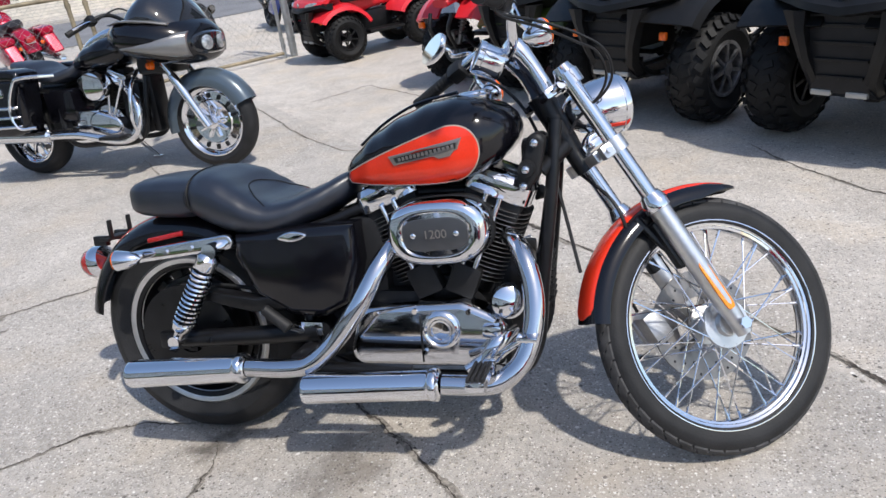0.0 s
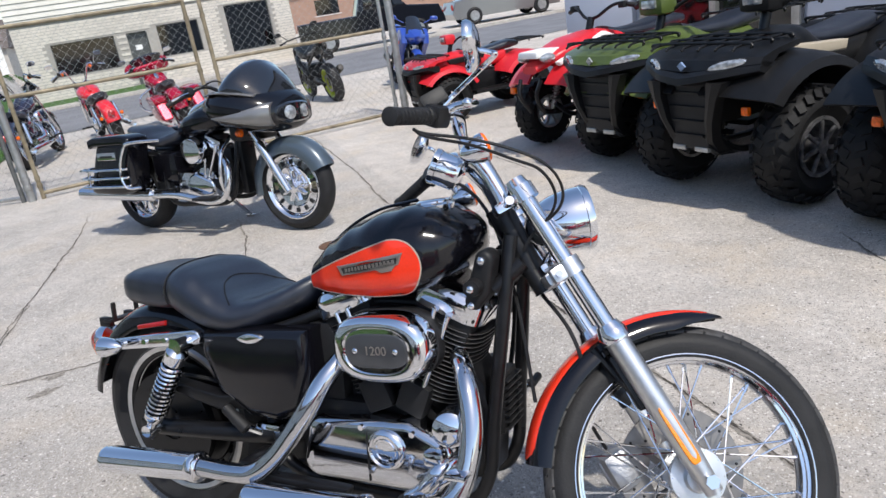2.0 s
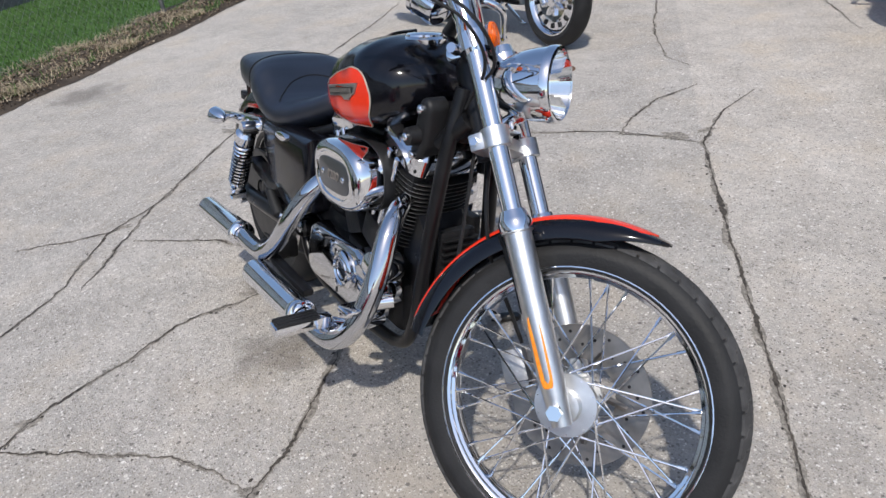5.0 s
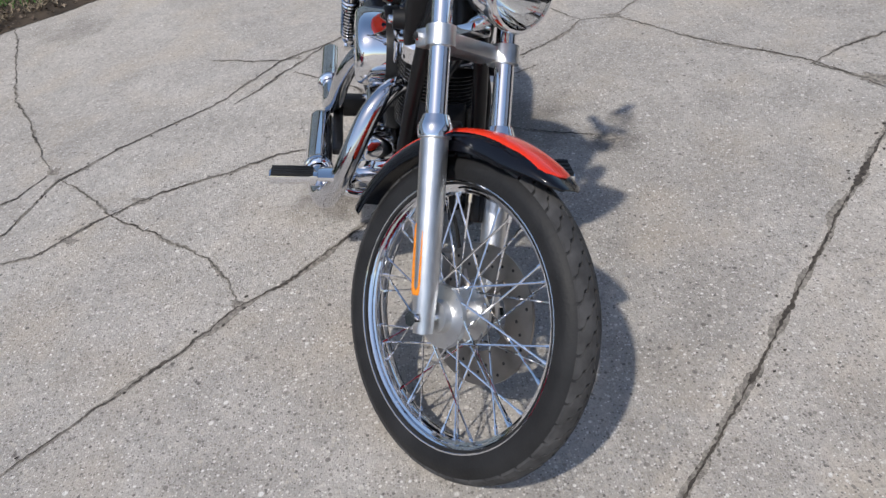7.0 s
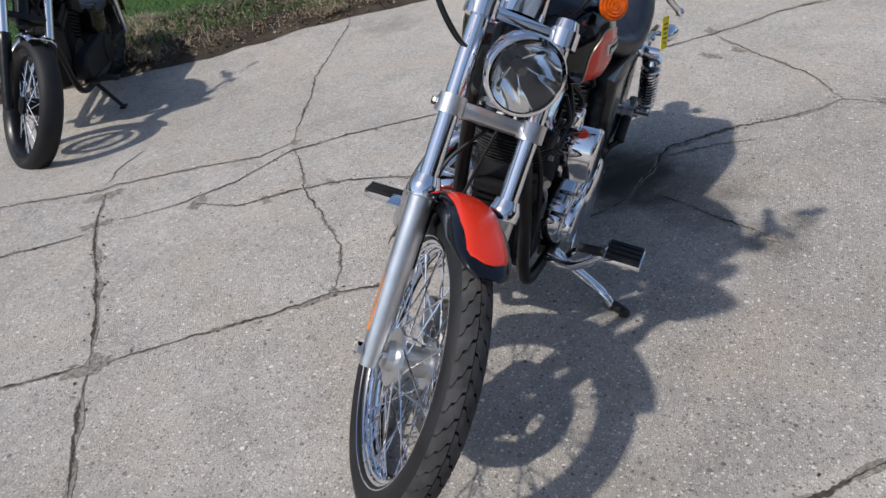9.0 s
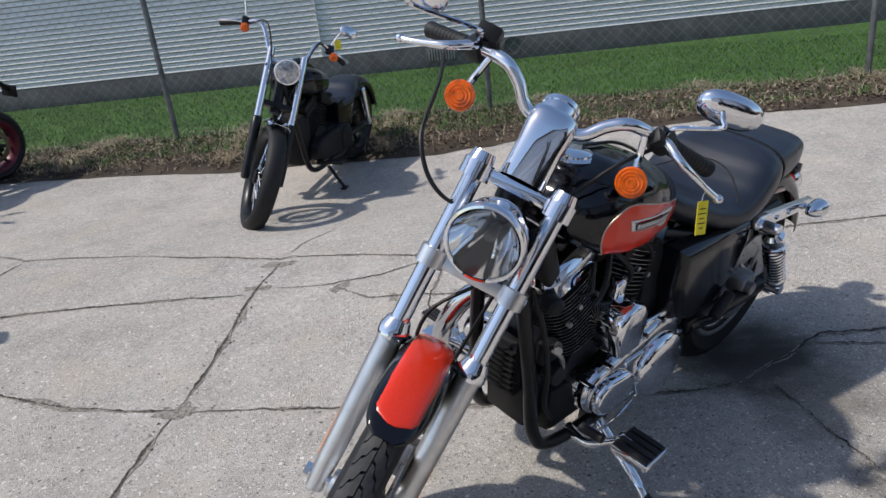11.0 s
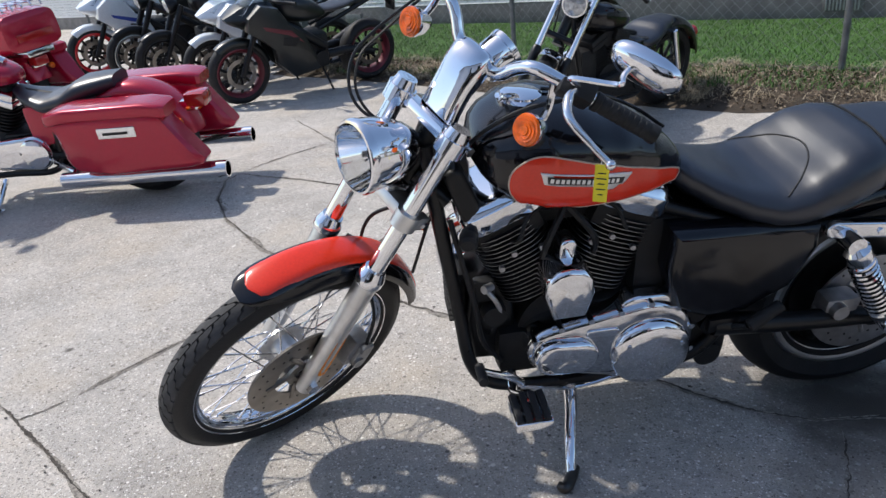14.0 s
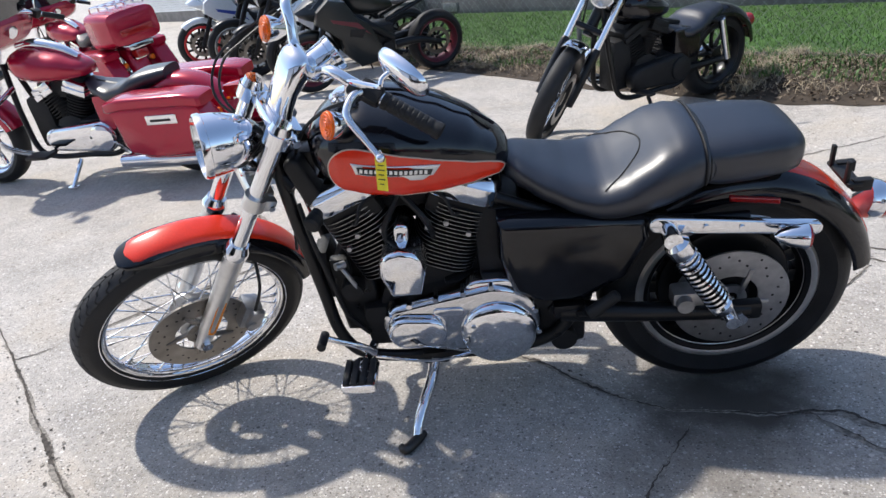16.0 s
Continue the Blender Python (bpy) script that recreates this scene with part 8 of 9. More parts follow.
# red bagger
def card_tag(at, turn, mat, label):
    tg = thing("price_tag", Matrix.Translation(at) @ Matrix.Rotation(radians(turn), 4, "Z"), label, "tag")
    part("card", slab(B(), [(-0.022, -0.085), (0.022, -0.085), (0.022, -0.02), (-0.022, -0.02)], 0.0, 0.0012), mat, tg)
    part("string", tube(B(), [(0, 0, -0.022), (0.003, 0.001, 0.0), (0, 0, 0.03)], 0.0008, 4), WHITE, tg)


cruiser((2.47, -2.60), -10, "red bagger motorcycle with hard saddlebags and chrome mufflers", wb=1.60, lean=-7, paint=REDP, fairing="bat", bags=REDP, wheels=("cast", "cast"), seat_h=0.605, fr=0.32, rr=0.30, size=1.02)
# red tourer with trunk
cruiser((4.36, -5.65), -34, "red touring motorcycle with a top box and chrome rack", wb=1.60, lean=-7, paint=REDP, fairing="bat", bags=REDP, trunk=True, size=1.04)
# beyond the gate
cruiser((-7.55, 6.25), 150, "red cruiser seen beyond the gate", wb=1.5, paint=BRIGHTRED, bags=None, wheels=("spoke", "spoke"), bar_rise=0.3)
cruiser((-6.85, 6.95), 147, "red bagger seen beyond the gate", wb=1.55, paint=REDP, fairing="bat", bags=REDP)
cruiser((-7.6, 4.75), 128, "dark blue cruiser seen beyond the gate", wb=1.5, paint=DARKPURPLE, wheels=("spoke", "spoke"), screen=True, bar_rise=0.3)


def sportbike(place, heading, label, paint, lean=-10, rim_mat=None, accent=None, naked=False, wb=1.38, screen_mat=None, steer=0, size=1.0):
    m = Matrix.Translation((*place, 0)) @ Matrix.Rotation(radians(heading), 4, "Z") @ Matrix.Rotation(radians(lean), 4, "X") @ Matrix.Scale(size, 4)
    T = thing("sport_motorcycle", m, label, "motorcycle", "motorcycles for sale")
    rk = radians(24)
    FM = Matrix.Translation((wb, 0, 0.30)) @ turn_y(-rk) @ Matrix.Rotation(radians(steer), 4, "Z")
    rim_mat = rim_mat or FRAME
    accent = accent or rim_mat
    round_wheel(T, "front_wheel", FM @ turn_y(rk), 0.30, 0.115, 0.222, "cast", rim_mat, 10, 2, FRAME)
    round_wheel(T, "rear_wheel", Matrix.Translation((0, 0, 0.31)), 0.31, 0.18, 0.222, "cast", rim_mat, 10, 1, FRAME)
    for s in (-1, 1):
        bm = B()
        cyl(bm, (0, s * 0.10, -0.02), (0, s * 0.10, 0.34), 0.026, n=16)
        cyl(bm, (0, s * 0.10, 0.34), (0, s * 0.10, 0.62), 0.030, n=16)
        part("fork_leg", bm, FRAME, T, "", FM)
    bm = fender_skin(B(), (0, 0, 0), 0.322, 0.066, 50, 165, 0.055, n=20)
    part("front_fender", bm, FRAME if naked else paint, T, "", FM @ turn_y(rk))
    bm = B()
    box(bm, (wb * 0.53, 0, 0.42), (0.46, 0.30, 0.34), 0.05)
    cyl(bm, (wb * 0.55, -0.21, 0.40), (wb * 0.55, 0.21, 0.40), 0.085)
    cyl(bm, (wb * 0.44, -0.20, 0.36), (wb * 0.44, 0.20, 0.36), 0.07)
    part("engine", bm, CRINKLE, T)
    bm = B()
    for s in (-1, 1):
        tube(bm, [(wb * 0.80, s * 0.06, 0.80), (wb * 0.62, s * 0.17, 0.66), (wb * 0.40, s * 0.16, 0.46)], [0.04, 0.045, 0.04], 10)
        tube(bm, [(wb * 0.36, s * 0.10, 0.36), (wb * 0.18, s * 0.13, 0.38), (0.0, s * 0.13, 0.31)], [0.045, 0.04, 0.03], 10)
        tube(bm, [(wb * 0.42, s * 0.10, 0.62), (0.05, s * 0.10, 0.82), (-0.12, s * 0.07, 0.90)], 0.022, 8)
    part("frame", bm, FRAME, T)
    tk = [(wb * 0.36, 0.72, 0.80, 0.09), (wb * 0.42, 0.70, 0.86, 0.13), (wb * 0.52, 0.69, 0.93, 0.16), (wb * 0.60, 0.70, 0.96, 0.165), (wb * 0.68, 0.74, 0.95, 0.14), (wb * 0.72, 0.80, 0.92, 0.08)]
    bm = B()
    loft(bm, [ring_x(x, 0, *tab(x, tk), 2.8, 24) for x in [tk[0][0] + (tk[-1][0] - tk[0][0]) * i / 14 for i in range(15)]])
    part("fuel_tank", bm, paint, T, "", None, 60)
    bm = B()
    st = [(wb * 0.10, 0.80, 0.855, 0.10), (wb * 0.22, 0.77, 0.825, 0.13), (wb * 0.32, 0.75, 0.805, 0.12), (wb * 0.38, 0.75, 0.80, 0.08)]
    loft(bm, [ring_x(x, 0, *tab(x, st), 3, 20) for x in [st[0][0] + (st[-1][0] - st[0][0]) * i / 10 for i in range(11)]])
    part("seat", bm, LEATHER, T)
    tl = [(-0.22, 0.955, 0.985, 0.03), (-0.16, 0.92, 0.985, 0.06), (-0.05, 0.86, 0.955, 0.10), (0.06, 0.80, 0.90, 0.12), (0.16, 0.76, 0.86, 0.11)]
    bm = B()
    loft(bm, [ring_x(x, 0, *tab(x, tl), 3, 20) for x in [tl[0][0] + (tl[-1][0] - tl[0][0]) * i / 10 for i in range(11)]])
    tail = part("tail", bm, paint, T)
    bm = B()
    box(bm, (-0.205, 0, 0.955), (0.03, 0.08, 0.03), 0.006)
    part("tail_light", bm, REDLENS, tail)
    bm = B()
    tube(bm, [(-0.10, 0, 0.88), (-0.22, 0, 0.80), (-0.30, 0, 0.72)], [0.03, 0.022, 0.02], 8)
    box(bm, (-0.29, 0, 0.73), (0.02, 0.16, 0.10), 0.005)
    part("plate_holder", bm, PLASTIC, T)
    bm = B()
    lathe(bm, [(0, 0.03), (0.03, 0.055), (0.30, 0.06), (0.34, 0.045), (0.34, 0.035)], (wb * 0.22, -0.18, 0.36), (-0.9, -0.1, 0.35), 22)
    part("muffler", bm, DARKSTEEL, T)
    if not naked:
        for s in (-1, 1):
            bm = B()
            out = [(wb * 0.95, 0.82), (wb * 0.86, 0.92), (wb * 0.74, 0.88), (wb * 0.66, 0.72), (wb * 0.57, 0.64), (wb * 0.50, 0.42), (wb * 0.46, 0.27), (wb * 0.66, 0.23), (wb * 0.77, 0.38), (wb * 0.79, 0.52), (wb * 0.86, 0.60), (wb * 0.96, 0.70)]
            slab(bm, out, s * 0.13, s * 0.222, 0.022, seg=2)
            sf = part("side_fairing", bm, paint, T)
            bm = B()
            slab(bm, [(wb * 0.72, 0.62), (wb * 0.60, 0.60), (wb * 0.64, 0.52), (wb * 0.73, 0.55)], s * 0.212, s * 0.2255, 0.002)
            part("vent", bm, PLASTIC, sf)
            bm = B()
            slab(bm, [(wb * 0.86, 0.74), (wb * 0.66, 0.67), (wb * 0.57, 0.54), (wb * 0.68, 0.63), (wb * 0.84, 0.70)], s * 0.212, s * 0.2250, 0.002)
            part("stripe", bm, accent, sf)
        rings = []
        for x, z0, z1, w in ((wb * 0.74, 0.70, 0.935, 0.165), (wb * 0.80, 0.67, 0.955, 0.200), (wb * 0.88, 0.665, 0.945, 0.205), (wb * 0.95, 0.685, 0.905, 0.170), (wb * 1.01, 0.720, 0.850, 0.120), (wb * 1.055, 0.755, 0.805, 0.055)):
            cz, hz = (z0 + z1) / 2, (z1 - z0) / 2
            rings.append([V(x + 0.02 * b, w * a, cz + hz * b) for a, b in ((0, 1), (0.55, 0.86), (0.92, 0.30), (1, 0.0), (0.80, -0.45), (0.42, -0.88), (0, -1), (-0.42, -0.88), (-0.80, -0.45), (-1, 0.0), (-0.92, 0.30), (-0.55, 0.86))])
        nose = part("nose_fairing", loft(B(), rings), paint, T, "", None, 24)
        for s in (-1, 1):
            bm = B()
            rings = [[V(wb * 0.995 + dx - abs(y) * 0.9, s * 0.080 + y * k, 0.812 + z * k + abs(y) * 0.35) for y, z in oval(0, 0, 0.062, 0.026, 18, 2)] for dx, k in ((-0.03, 1), (0.014, 0.95), (0.026, 0.5))]
            loft(bm, rings)
            part("headlight", bm, GLASSY, nose)
        bm = B()
        sheet_ = [[V(wb * (0.985 - 0.20 * f) - 0.50 * (abs(y) ** 1.6), y * (1 - 0.35 * f), 0.865 + 0.245 * f ** 0.92 - 1.2 * y * y) for y in [-0.15 + 0.03 * q for q in range(11)]] for f in (0, 0.2, 0.4, 0.6, 0.8, 1.0)]
        back_ = [[q - V(0.004, 0, 0.002) for q in row] for row in sheet_]
        loft(bm, [a + b[::-1] for a, b in zip(sheet_, back_)])
        part("windscreen", bm, screen_mat or SMOKE, nose, "tinted windscreen")
    else:
        bm = B()
        lathe(bm, [(-0.05, 0.04), (0.0, 0.08), (0.06, 0.09), (0.075, 0.08), (0.08, 0.001)], (wb * 0.86, 0, 0.86), (1, 0, -0.2), 24)
        hl = part("headlight", bm, paint, T)
        bm = B()
        lathe(bm, [(0.076, 0.078), (0.09, 0.05), (0.092, 0.001)], (wb * 0.86, 0, 0.86), (1, 0, -0.2), 22)
        part("lens", bm, GLASSY, hl)
    bm = B()
    zz = 0.93 if not naked else 1.03
    tube(bm, [(wb * 0.66, -0.34, zz), (wb * 0.76, -0.16, zz + 0.01), (wb * 0.77, 0.16, zz + 0.01), (wb * 0.66, 0.34, zz)], 0.012, 10)
    bar = part("handlebar", bm, FRAME, T)
    for s in (-1, 1):
        bm = B()
        cyl(bm, (wb * 0.655, s * 0.35, zz), (wb * 0.70, s * 0.25, zz), 0.018, n=12)
        part("grip", bm, RUBBER, bar)
        bm = B()
        mx = wb * (0.86 if not naked else 0.72)
        tube(bm, [(mx, s * 0.16, 1.0 if not naked else zz), (mx - 0.02, s * 0.28, 1.06 + (0.1 if naked else 0))], 0.008, 6)
        rings = [[V(mx - 0.03 + dx, s * 0.33 + a * k, (1.08 if not naked else 1.18) + b * k) for a, b in oval(0, 0, 0.065, 0.035, 18)] for dx, k in ((0, 0.95), (0.01, 1), (0.035, 0.75), (0.045, 0.3))]
        loft(bm, rings)
        part("mirror", bm, paint if not naked else PLASTIC, bar)
    bm = B()
    foot = Matrix.Rotation(radians(-lean), 4, "X") @ V(wb * 0.40, 0.28, 0.012)
    tube(bm, [(wb * 0.42, 0.12, 0.25), foot], 0.011, 8, smooth=False)
    part("side_stand", bm, FRAME, T)
    return T


sportbike((1.16, -5.68), 28, "matt grey sport motorcycle with pinkish wheels", GREYP, rim_mat=PINKRIM, accent=PINKRIM, screen_mat=SCREEN, size=0.95)
sportbike((1.55, -6.52), 29, "pearl white sport motorcycle", PEARL, rim_mat=FRAME, accent=BLUEP, screen_mat=SCREEN, size=0.95)
sportbike((2.14, -7.25), 30, "black naked motorcycle with a round headlamp", FRAME, naked=True, size=0.99)
sportbike((2.58, -8.03), 32, "black naked motorcycle with pale wheels", GREYP, naked=True, rim_mat=GALV, size=1.05)
sportbike((3.22, -8.78), 32, "white sport motorcycle with blue and red panels", PEARL, rim_mat=BRIGHTRED, accent=BLUEP, screen_mat=SCREEN, size=1.08)
sportbike((-4.9, 8.35), 142, "dark naked motorcycle with lime wheels beyond the gate", GREYP, naked=True, rim_mat=LIME, lean=-9)
sportbike((-4.55, 9.75), -50, "blue sport motorcycle beyond the gate", BLUEP, accent=BRIGHTRED)


card_tag((-0.66, -3.36, 0.47), 20, WHITE, "small white card tag on the black cruiser")
card_tag((-0.80, -3.30, 0.86), -30, YELLOW, "yellow card tag hanging from the black cruiser's bar")

# ---- quad bikes and cars ----
OLIVE = material("olive_green_plastic", (0.075, 0.105, 0.022), 0.35, vary=0.08, scale=30)
QUADRED = material("red_plastic", (0.60, 0.020, 0.030), 0.32, vary=0.06, scale=30)
QUADBLK = material("matt_black_plastic", (0.007, 0.007, 0.0075), 0.42, vary=0.2, scale=20, bump=0.05, bump_scale=400)
QUADBLK.node_tree.nodes["Principled BSDF"].inputs["Specular IOR Level"].default_value = 0.3
QUADTYRE = material("new_black_rubber", (0.008, 0.008, 0.0085), 0.62, 0.0, vary=0.3, scale=14, bump=0.1, bump_scale=160)
QUADTYRE.node_tree.nodes["Principled BSDF"].inputs["Specular IOR Level"].default_value = 0.25
TAN = material("tan_plastic", (0.42, 0.36, 0.27), 0.4, vary=0.06, scale=30)


def quad_tyre(T, name, m, r, w, rim_mat):
    bm = B()
    lathe(bm, [(-w * 0.42, r * 0.50), (-w * 0.45, r * 0.44), (-w * 0.20, r * 0.38), (0.0, r * 0.34), (w * 0.42, r * 0.44), (w * 0.42, r * 0.50)], (0, 0, 0), (0, 1, 0), 30, close=True)
    o = part(name, bm, rim_mat, T)
    o.matrix_basis = m
    part("tyre", tyre(B(), r * 0.965, w, n=40, hole=0.50), QUADTYRE, o, "knobbly black tyre")
    lug = None
    for k in range(26):
        for row, (y, sk) in enumerate(((-0.40, 0.5), (-0.14, -0.4), (0.14, 0.4), (0.40, -0.5))):
            a = 2 * math.pi * (k + 0.5 * (row % 2)) / 26
            drop = 0.0 if abs(y) < 0.3 else r * 0.075
            mm = turn_y(a) @ Matrix.Translation((0, y * w, r * 0.955 - drop)) @ Matrix.Rotation(-math.copysign(0.75, y) if abs(y) > 0.3 else 0, 4, "X") @ Matrix.Rotation(sk, 4, "Z")
            if lug is None:
                lug = part("lug", box(B(), (0, 0, 0), (r * 0.12, w * 0.20, r * 0.040)), QUADTYRE, o)
                lug.matrix_basis = mm
            else:
                again(lug, mm)
    for k in range(7):
        for side in (-0.40, 0.40):
            part("rim_arm", box(B(), (0, w * side, r * 0.25), (r * 0.07, w * 0.07, r * 0.36), 0.006, turn_y(2 * math.pi * k / 7)), rim_mat, o)
    bm = B()
    lathe(bm, [(-w * 0.47, 0.0), (-w * 0.46, r * 0.12), (-w * 0.2, r * 0.14), (w * 0.2, r * 0.14), (w * 0.46, r * 0.12), (w * 0.47, 0.0)], (0, 0, 0), (0, 1, 0), 18)
    part("hub", bm, rim_mat, o)
    return o


def quad(front, heading, label, body, trim=None, wb=1.25, track=0.80, r=0.31, w=0.24, racks=True, sport=False, rim=None, scale=1.0, logo=None, tall=0.0):
    """A quad bike: origin under the front axle, x forward."""
    m = Matrix.Translation((*front, 0)) @ Matrix.Rotation(radians(heading), 4, "Z") @ Matrix.Scale(scale, 4)
    T = thing("quad_bike", m, label, "quad bike", "quad bikes in a row")
    trim, rim, utility = trim or body, rim or FRAME, not sport
    for x, n in ((0, "front_wheel"), (-wb, "rear_wheel")):
        for s in (-1, 1):
            quad_tyre(T, n, Matrix.Translation((x, s * track / 2, r)), r, w * (1.0 if x == 0 else 1.12), rim)
    t = tall
    # chassis
    bm = B()
    for s in (-1, 1):
        tube(bm, [(0.30, s * 0.12, 0.42), (0.10, s * 0.15, 0.30), (-0.6, s * 0.16, 0.28), (-1.1, s * 0.15, 0.34), (-1.35, s * 0.13, 0.5)], 0.02, 8)
        for x in (0, -wb):
            tube(bm, [(x + 0.10, s * 0.13, 0.30), (x, s * (track / 2 - 0.08), r)], 0.018, 8)
            tube(bm, [(x - 0.12, s * 0.13, 0.32), (x, s * (track / 2 - 0.08), r)], 0.018, 8)
            tube(bm, [(x, s * 0.13, 0.42), (x, s * (track / 2 - 0.1), r + 0.08)], 0.015, 8)
    box(bm, (-0.62, 0, 0.42), (0.55, 0.30, 0.30), 0.05)
    part("chassis", bm, FRAME, T)
    for s in (-1, 1):
        for x in (0.02, -wb + 0.05):
            bm = B()
            cyl(bm, (x, s * (track / 2 - 0.14), r + 0.02), (x - 0.08, s * 0.14, 0.74), 0.020, n=12)
            for k in range(8):
                f = 0.2 + 0.07 * k
                lathe(bm, [(f * 0.42, 0.03), (f * 0.42 + 0.006, 0.038), (f * 0.42 + 0.012, 0.03)], (x, s * (track / 2 - 0.14), r + 0.02), (-0.08, s * (0.14 - track / 2 + 0.14), 0.72 - r), 12, close=True)
            part("shock_absorber", bm, GALV, T)
    # mudguards, flat on top and lipped at the outer edge
    for x, a0, a1, col in ((0.0, 36, 158, body), (-wb, 28, 152, body)):
        for s in (-1, 1):
            bm = B()
            rings = []
            R = r + 0.12
            ow = track / 2 + w * (0.50 if utility else 0.18)
            for i in range(15):
                a = radians(a0 + (a1 - a0) * i / 14)
                c, sn = math.cos(a), math.sin(a)
                loop = []
                for y, dr in ((0.10, 0.065), (0.28, 0.060), (ow - 0.10, 0.035), (ow - 0.02, 0.010), (ow, -0.045), (ow - 0.012, -0.050), (ow - 0.035, -0.006), (ow - 0.11, 0.014), (0.28, 0.042), (0.10, 0.045)):
                    loop.append(V(x + (R + dr) * c, s * y, r + t + 0.03 + (R + dr) * sn * (0.86 if not sport else 1.0)))
                rings.append(loop)
            loft(bm, rings)
            part("mudguard", bm, col, T, "", None, 30)
            if utility:
                bm = B()
                loft(bm, [[V(x + q * R * 0.98 * math.cos(radians(a)), s * y, r + t + q * R * 0.84 * math.sin(radians(a))) for a in (20, 50, 80, 110, 140, 168)] + [V(x + 0.5 * q * R * math.cos(radians(a)), s * y, r + t + 0.12) for a in (168, 20)] for y, q in ((0.17, 1.0), (0.19, 1.0))])
                part("wheel_arch_liner", bm, QUADBLK, T)
    # body between
    bm = B()
    if sport:
        bt = [(-0.95, 0.72, 0.80, 0.14), (-0.7, 0.70, 0.80, 0.12), (-0.45, 0.66, 0.86, 0.13), (-0.25, 0.66, 0.90, 0.16), (0.0, 0.70, 0.88, 0.20), (0.22, 0.72, 0.82, 0.17), (0.42, 0.66, 0.72, 0.08)]
    else:
        bt = [(-1.0, 0.62, 0.80, 0.15), (-0.6, 0.58, 0.80, 0.16), (-0.40, 0.55, 0.88 + t, 0.17), (-0.22, 0.56, 0.88 + t, 0.19), (0.0, 0.58, 0.84 + t, 0.26), (0.20, 0.62, 0.81 + t, 0.27), (0.26, 0.66, 0.78 + t, 0.22), (0.29, 0.70, 0.75 + t, 0.16)]
    loft(bm, [ring_x(x, 0, *tab(x, bt), 3.2, 26) for x in [bt[0][0] + (bt[-1][0] - bt[0][0]) * i / 20 for i in range(21)]])
    bo = part("body", bm, body, T)
    bm = B()
    se = [(-1.25, 0.80, 0.87, 0.10), (-1.1, 0.78, 0.90, 0.15), (-0.75, 0.76, 0.86, 0.15), (-0.5, 0.78, 0.86, 0.12), (-0.36, 0.84, 0.90, 0.08)]
    loft(bm, [ring_x(x, 0, *tab(x, se), 3, 22) for x in [se[0][0] + (se[-1][0] - se[0][0]) * i / 14 for i in range(15)]])
    part("seat", bm, LEATHER, T, "black seat")
    # nose: hood, brow, raked arms round a dark mouth, lamps
    if not sport:
        def swept(y, hw=0.16):
            return 0.52 * max(0.0, abs(y) - hw)

        span_ = [-0.42 + 0.84 * q / 14 for q in range(15)]
        rings = []
        for y in span_:
            e, f = swept(y), abs(y) / 0.42
            rings.append([V(0.395 - e, y, 0.660 + t + 0.055 * f), V(0.470 - e - 0.03 * f, y, 0.676 + t + 0.060 * f), V(0.462 - e - 0.03 * f, y, 0.712 + t + 0.055 * f), V(0.425 - e, y, 0.735 + t + 0.045 * f), V(0.27 - e, y, 0.74 + t + 0.02 * f), V(0.27 - e, y, 0.62 + t + 0.05 * f)])
        nose = part("front_fascia", loft(B(), rings), QUADBLK, T, "black front fascia", None, 25)
        rings = []
        for y in span_:
            e, f = swept(y, 0.2), abs(y) / 0.42
            rings.append([V(0.415 - e, y, 0.742 + t + 0.03 * f), V(0.385 - e, y, 0.800 + t + 0.004 * f), V(0.25 - e * 0.7, y, 0.842 + t - 0.012 * f), V(-0.05, y * 0.9, 0.872 + t - 0.03 * f), V(-0.05, y * 0.9, 0.84 + t - 0.03 * f), V(0.24 - e * 0.7, y, 0.80 + t), V(0.35 - e, y, 0.74 + t)])
        part("hood", loft(B(), rings), body, T, "coloured front hood" if body is not QUADBLK else "", None, 25)
        for s in (-1, 1):
            bm = B()
            loft(bm, [[V(x, s * y - hw, z + t), V(x + 0.012, s * y, z + t), V(x, s * y + hw, z + t), V(x - 0.07, s * y + hw, z + t), V(x - 0.07, s * y - hw, z + t)] for x, y, z, hw in ((0.425, 0.225, 0.690, 0.055), (0.430, 0.205, 0.600, 0.035), (0.415, 0.170, 0.470, 0.026), (0.375, 0.135, 0.350, 0.026), (0.300, 0.120, 0.255, 0.035))])
            part("fascia_arm", bm, QUADBLK, nose, "", None, 25)
            rings = [[V(0.440 + dx - swept(y), y, 0.772 + t + z + 0.16 * (abs(y) - 0.26)) for y, z in oval(s * 0.265, 0, 0.088 * k, 0.026 * k, 22, 2.0)] for dx, k in ((-0.08, 1), (-0.012, 0.96), (0.000, 0.6))]
            part("headlight", loft(B(), rings), GLASSY, nose, "clear headlight")
            part("reflector", box(B(), (0.305, s * 0.33, 0.545 + t * 0.5), (0.03, 0.05, 0.05), 0.012), AMBER, T)
            part("skid_lamp", box(B(), (0.372, s * 0.085, 0.300 + t), (0.03, 0.10, 0.030), 0.008), GALV, T)
        bm = B()
        slab(bm, [(-0.13, 0.30), (0.13, 0.30), (0.20, 0.67), (-0.20, 0.67)], 0.0, 0.04, 0.004, Matrix.Translation((0.34, 0, t)) @ Matrix.Rotation(radians(-90), 4, "Z"))
        gr = part("grille", bm, PLASTIC, nose, "dark recessed grille")
        for z in (0.38, 0.46, 0.54, 0.62):
            part("bar", box(B(), (0.386, 0, z + t), (0.016, 0.22 + 0.4 * (z - 0.38), 0.016), 0.004), QUADBLK, gr)
        bm = B()
        rings = []
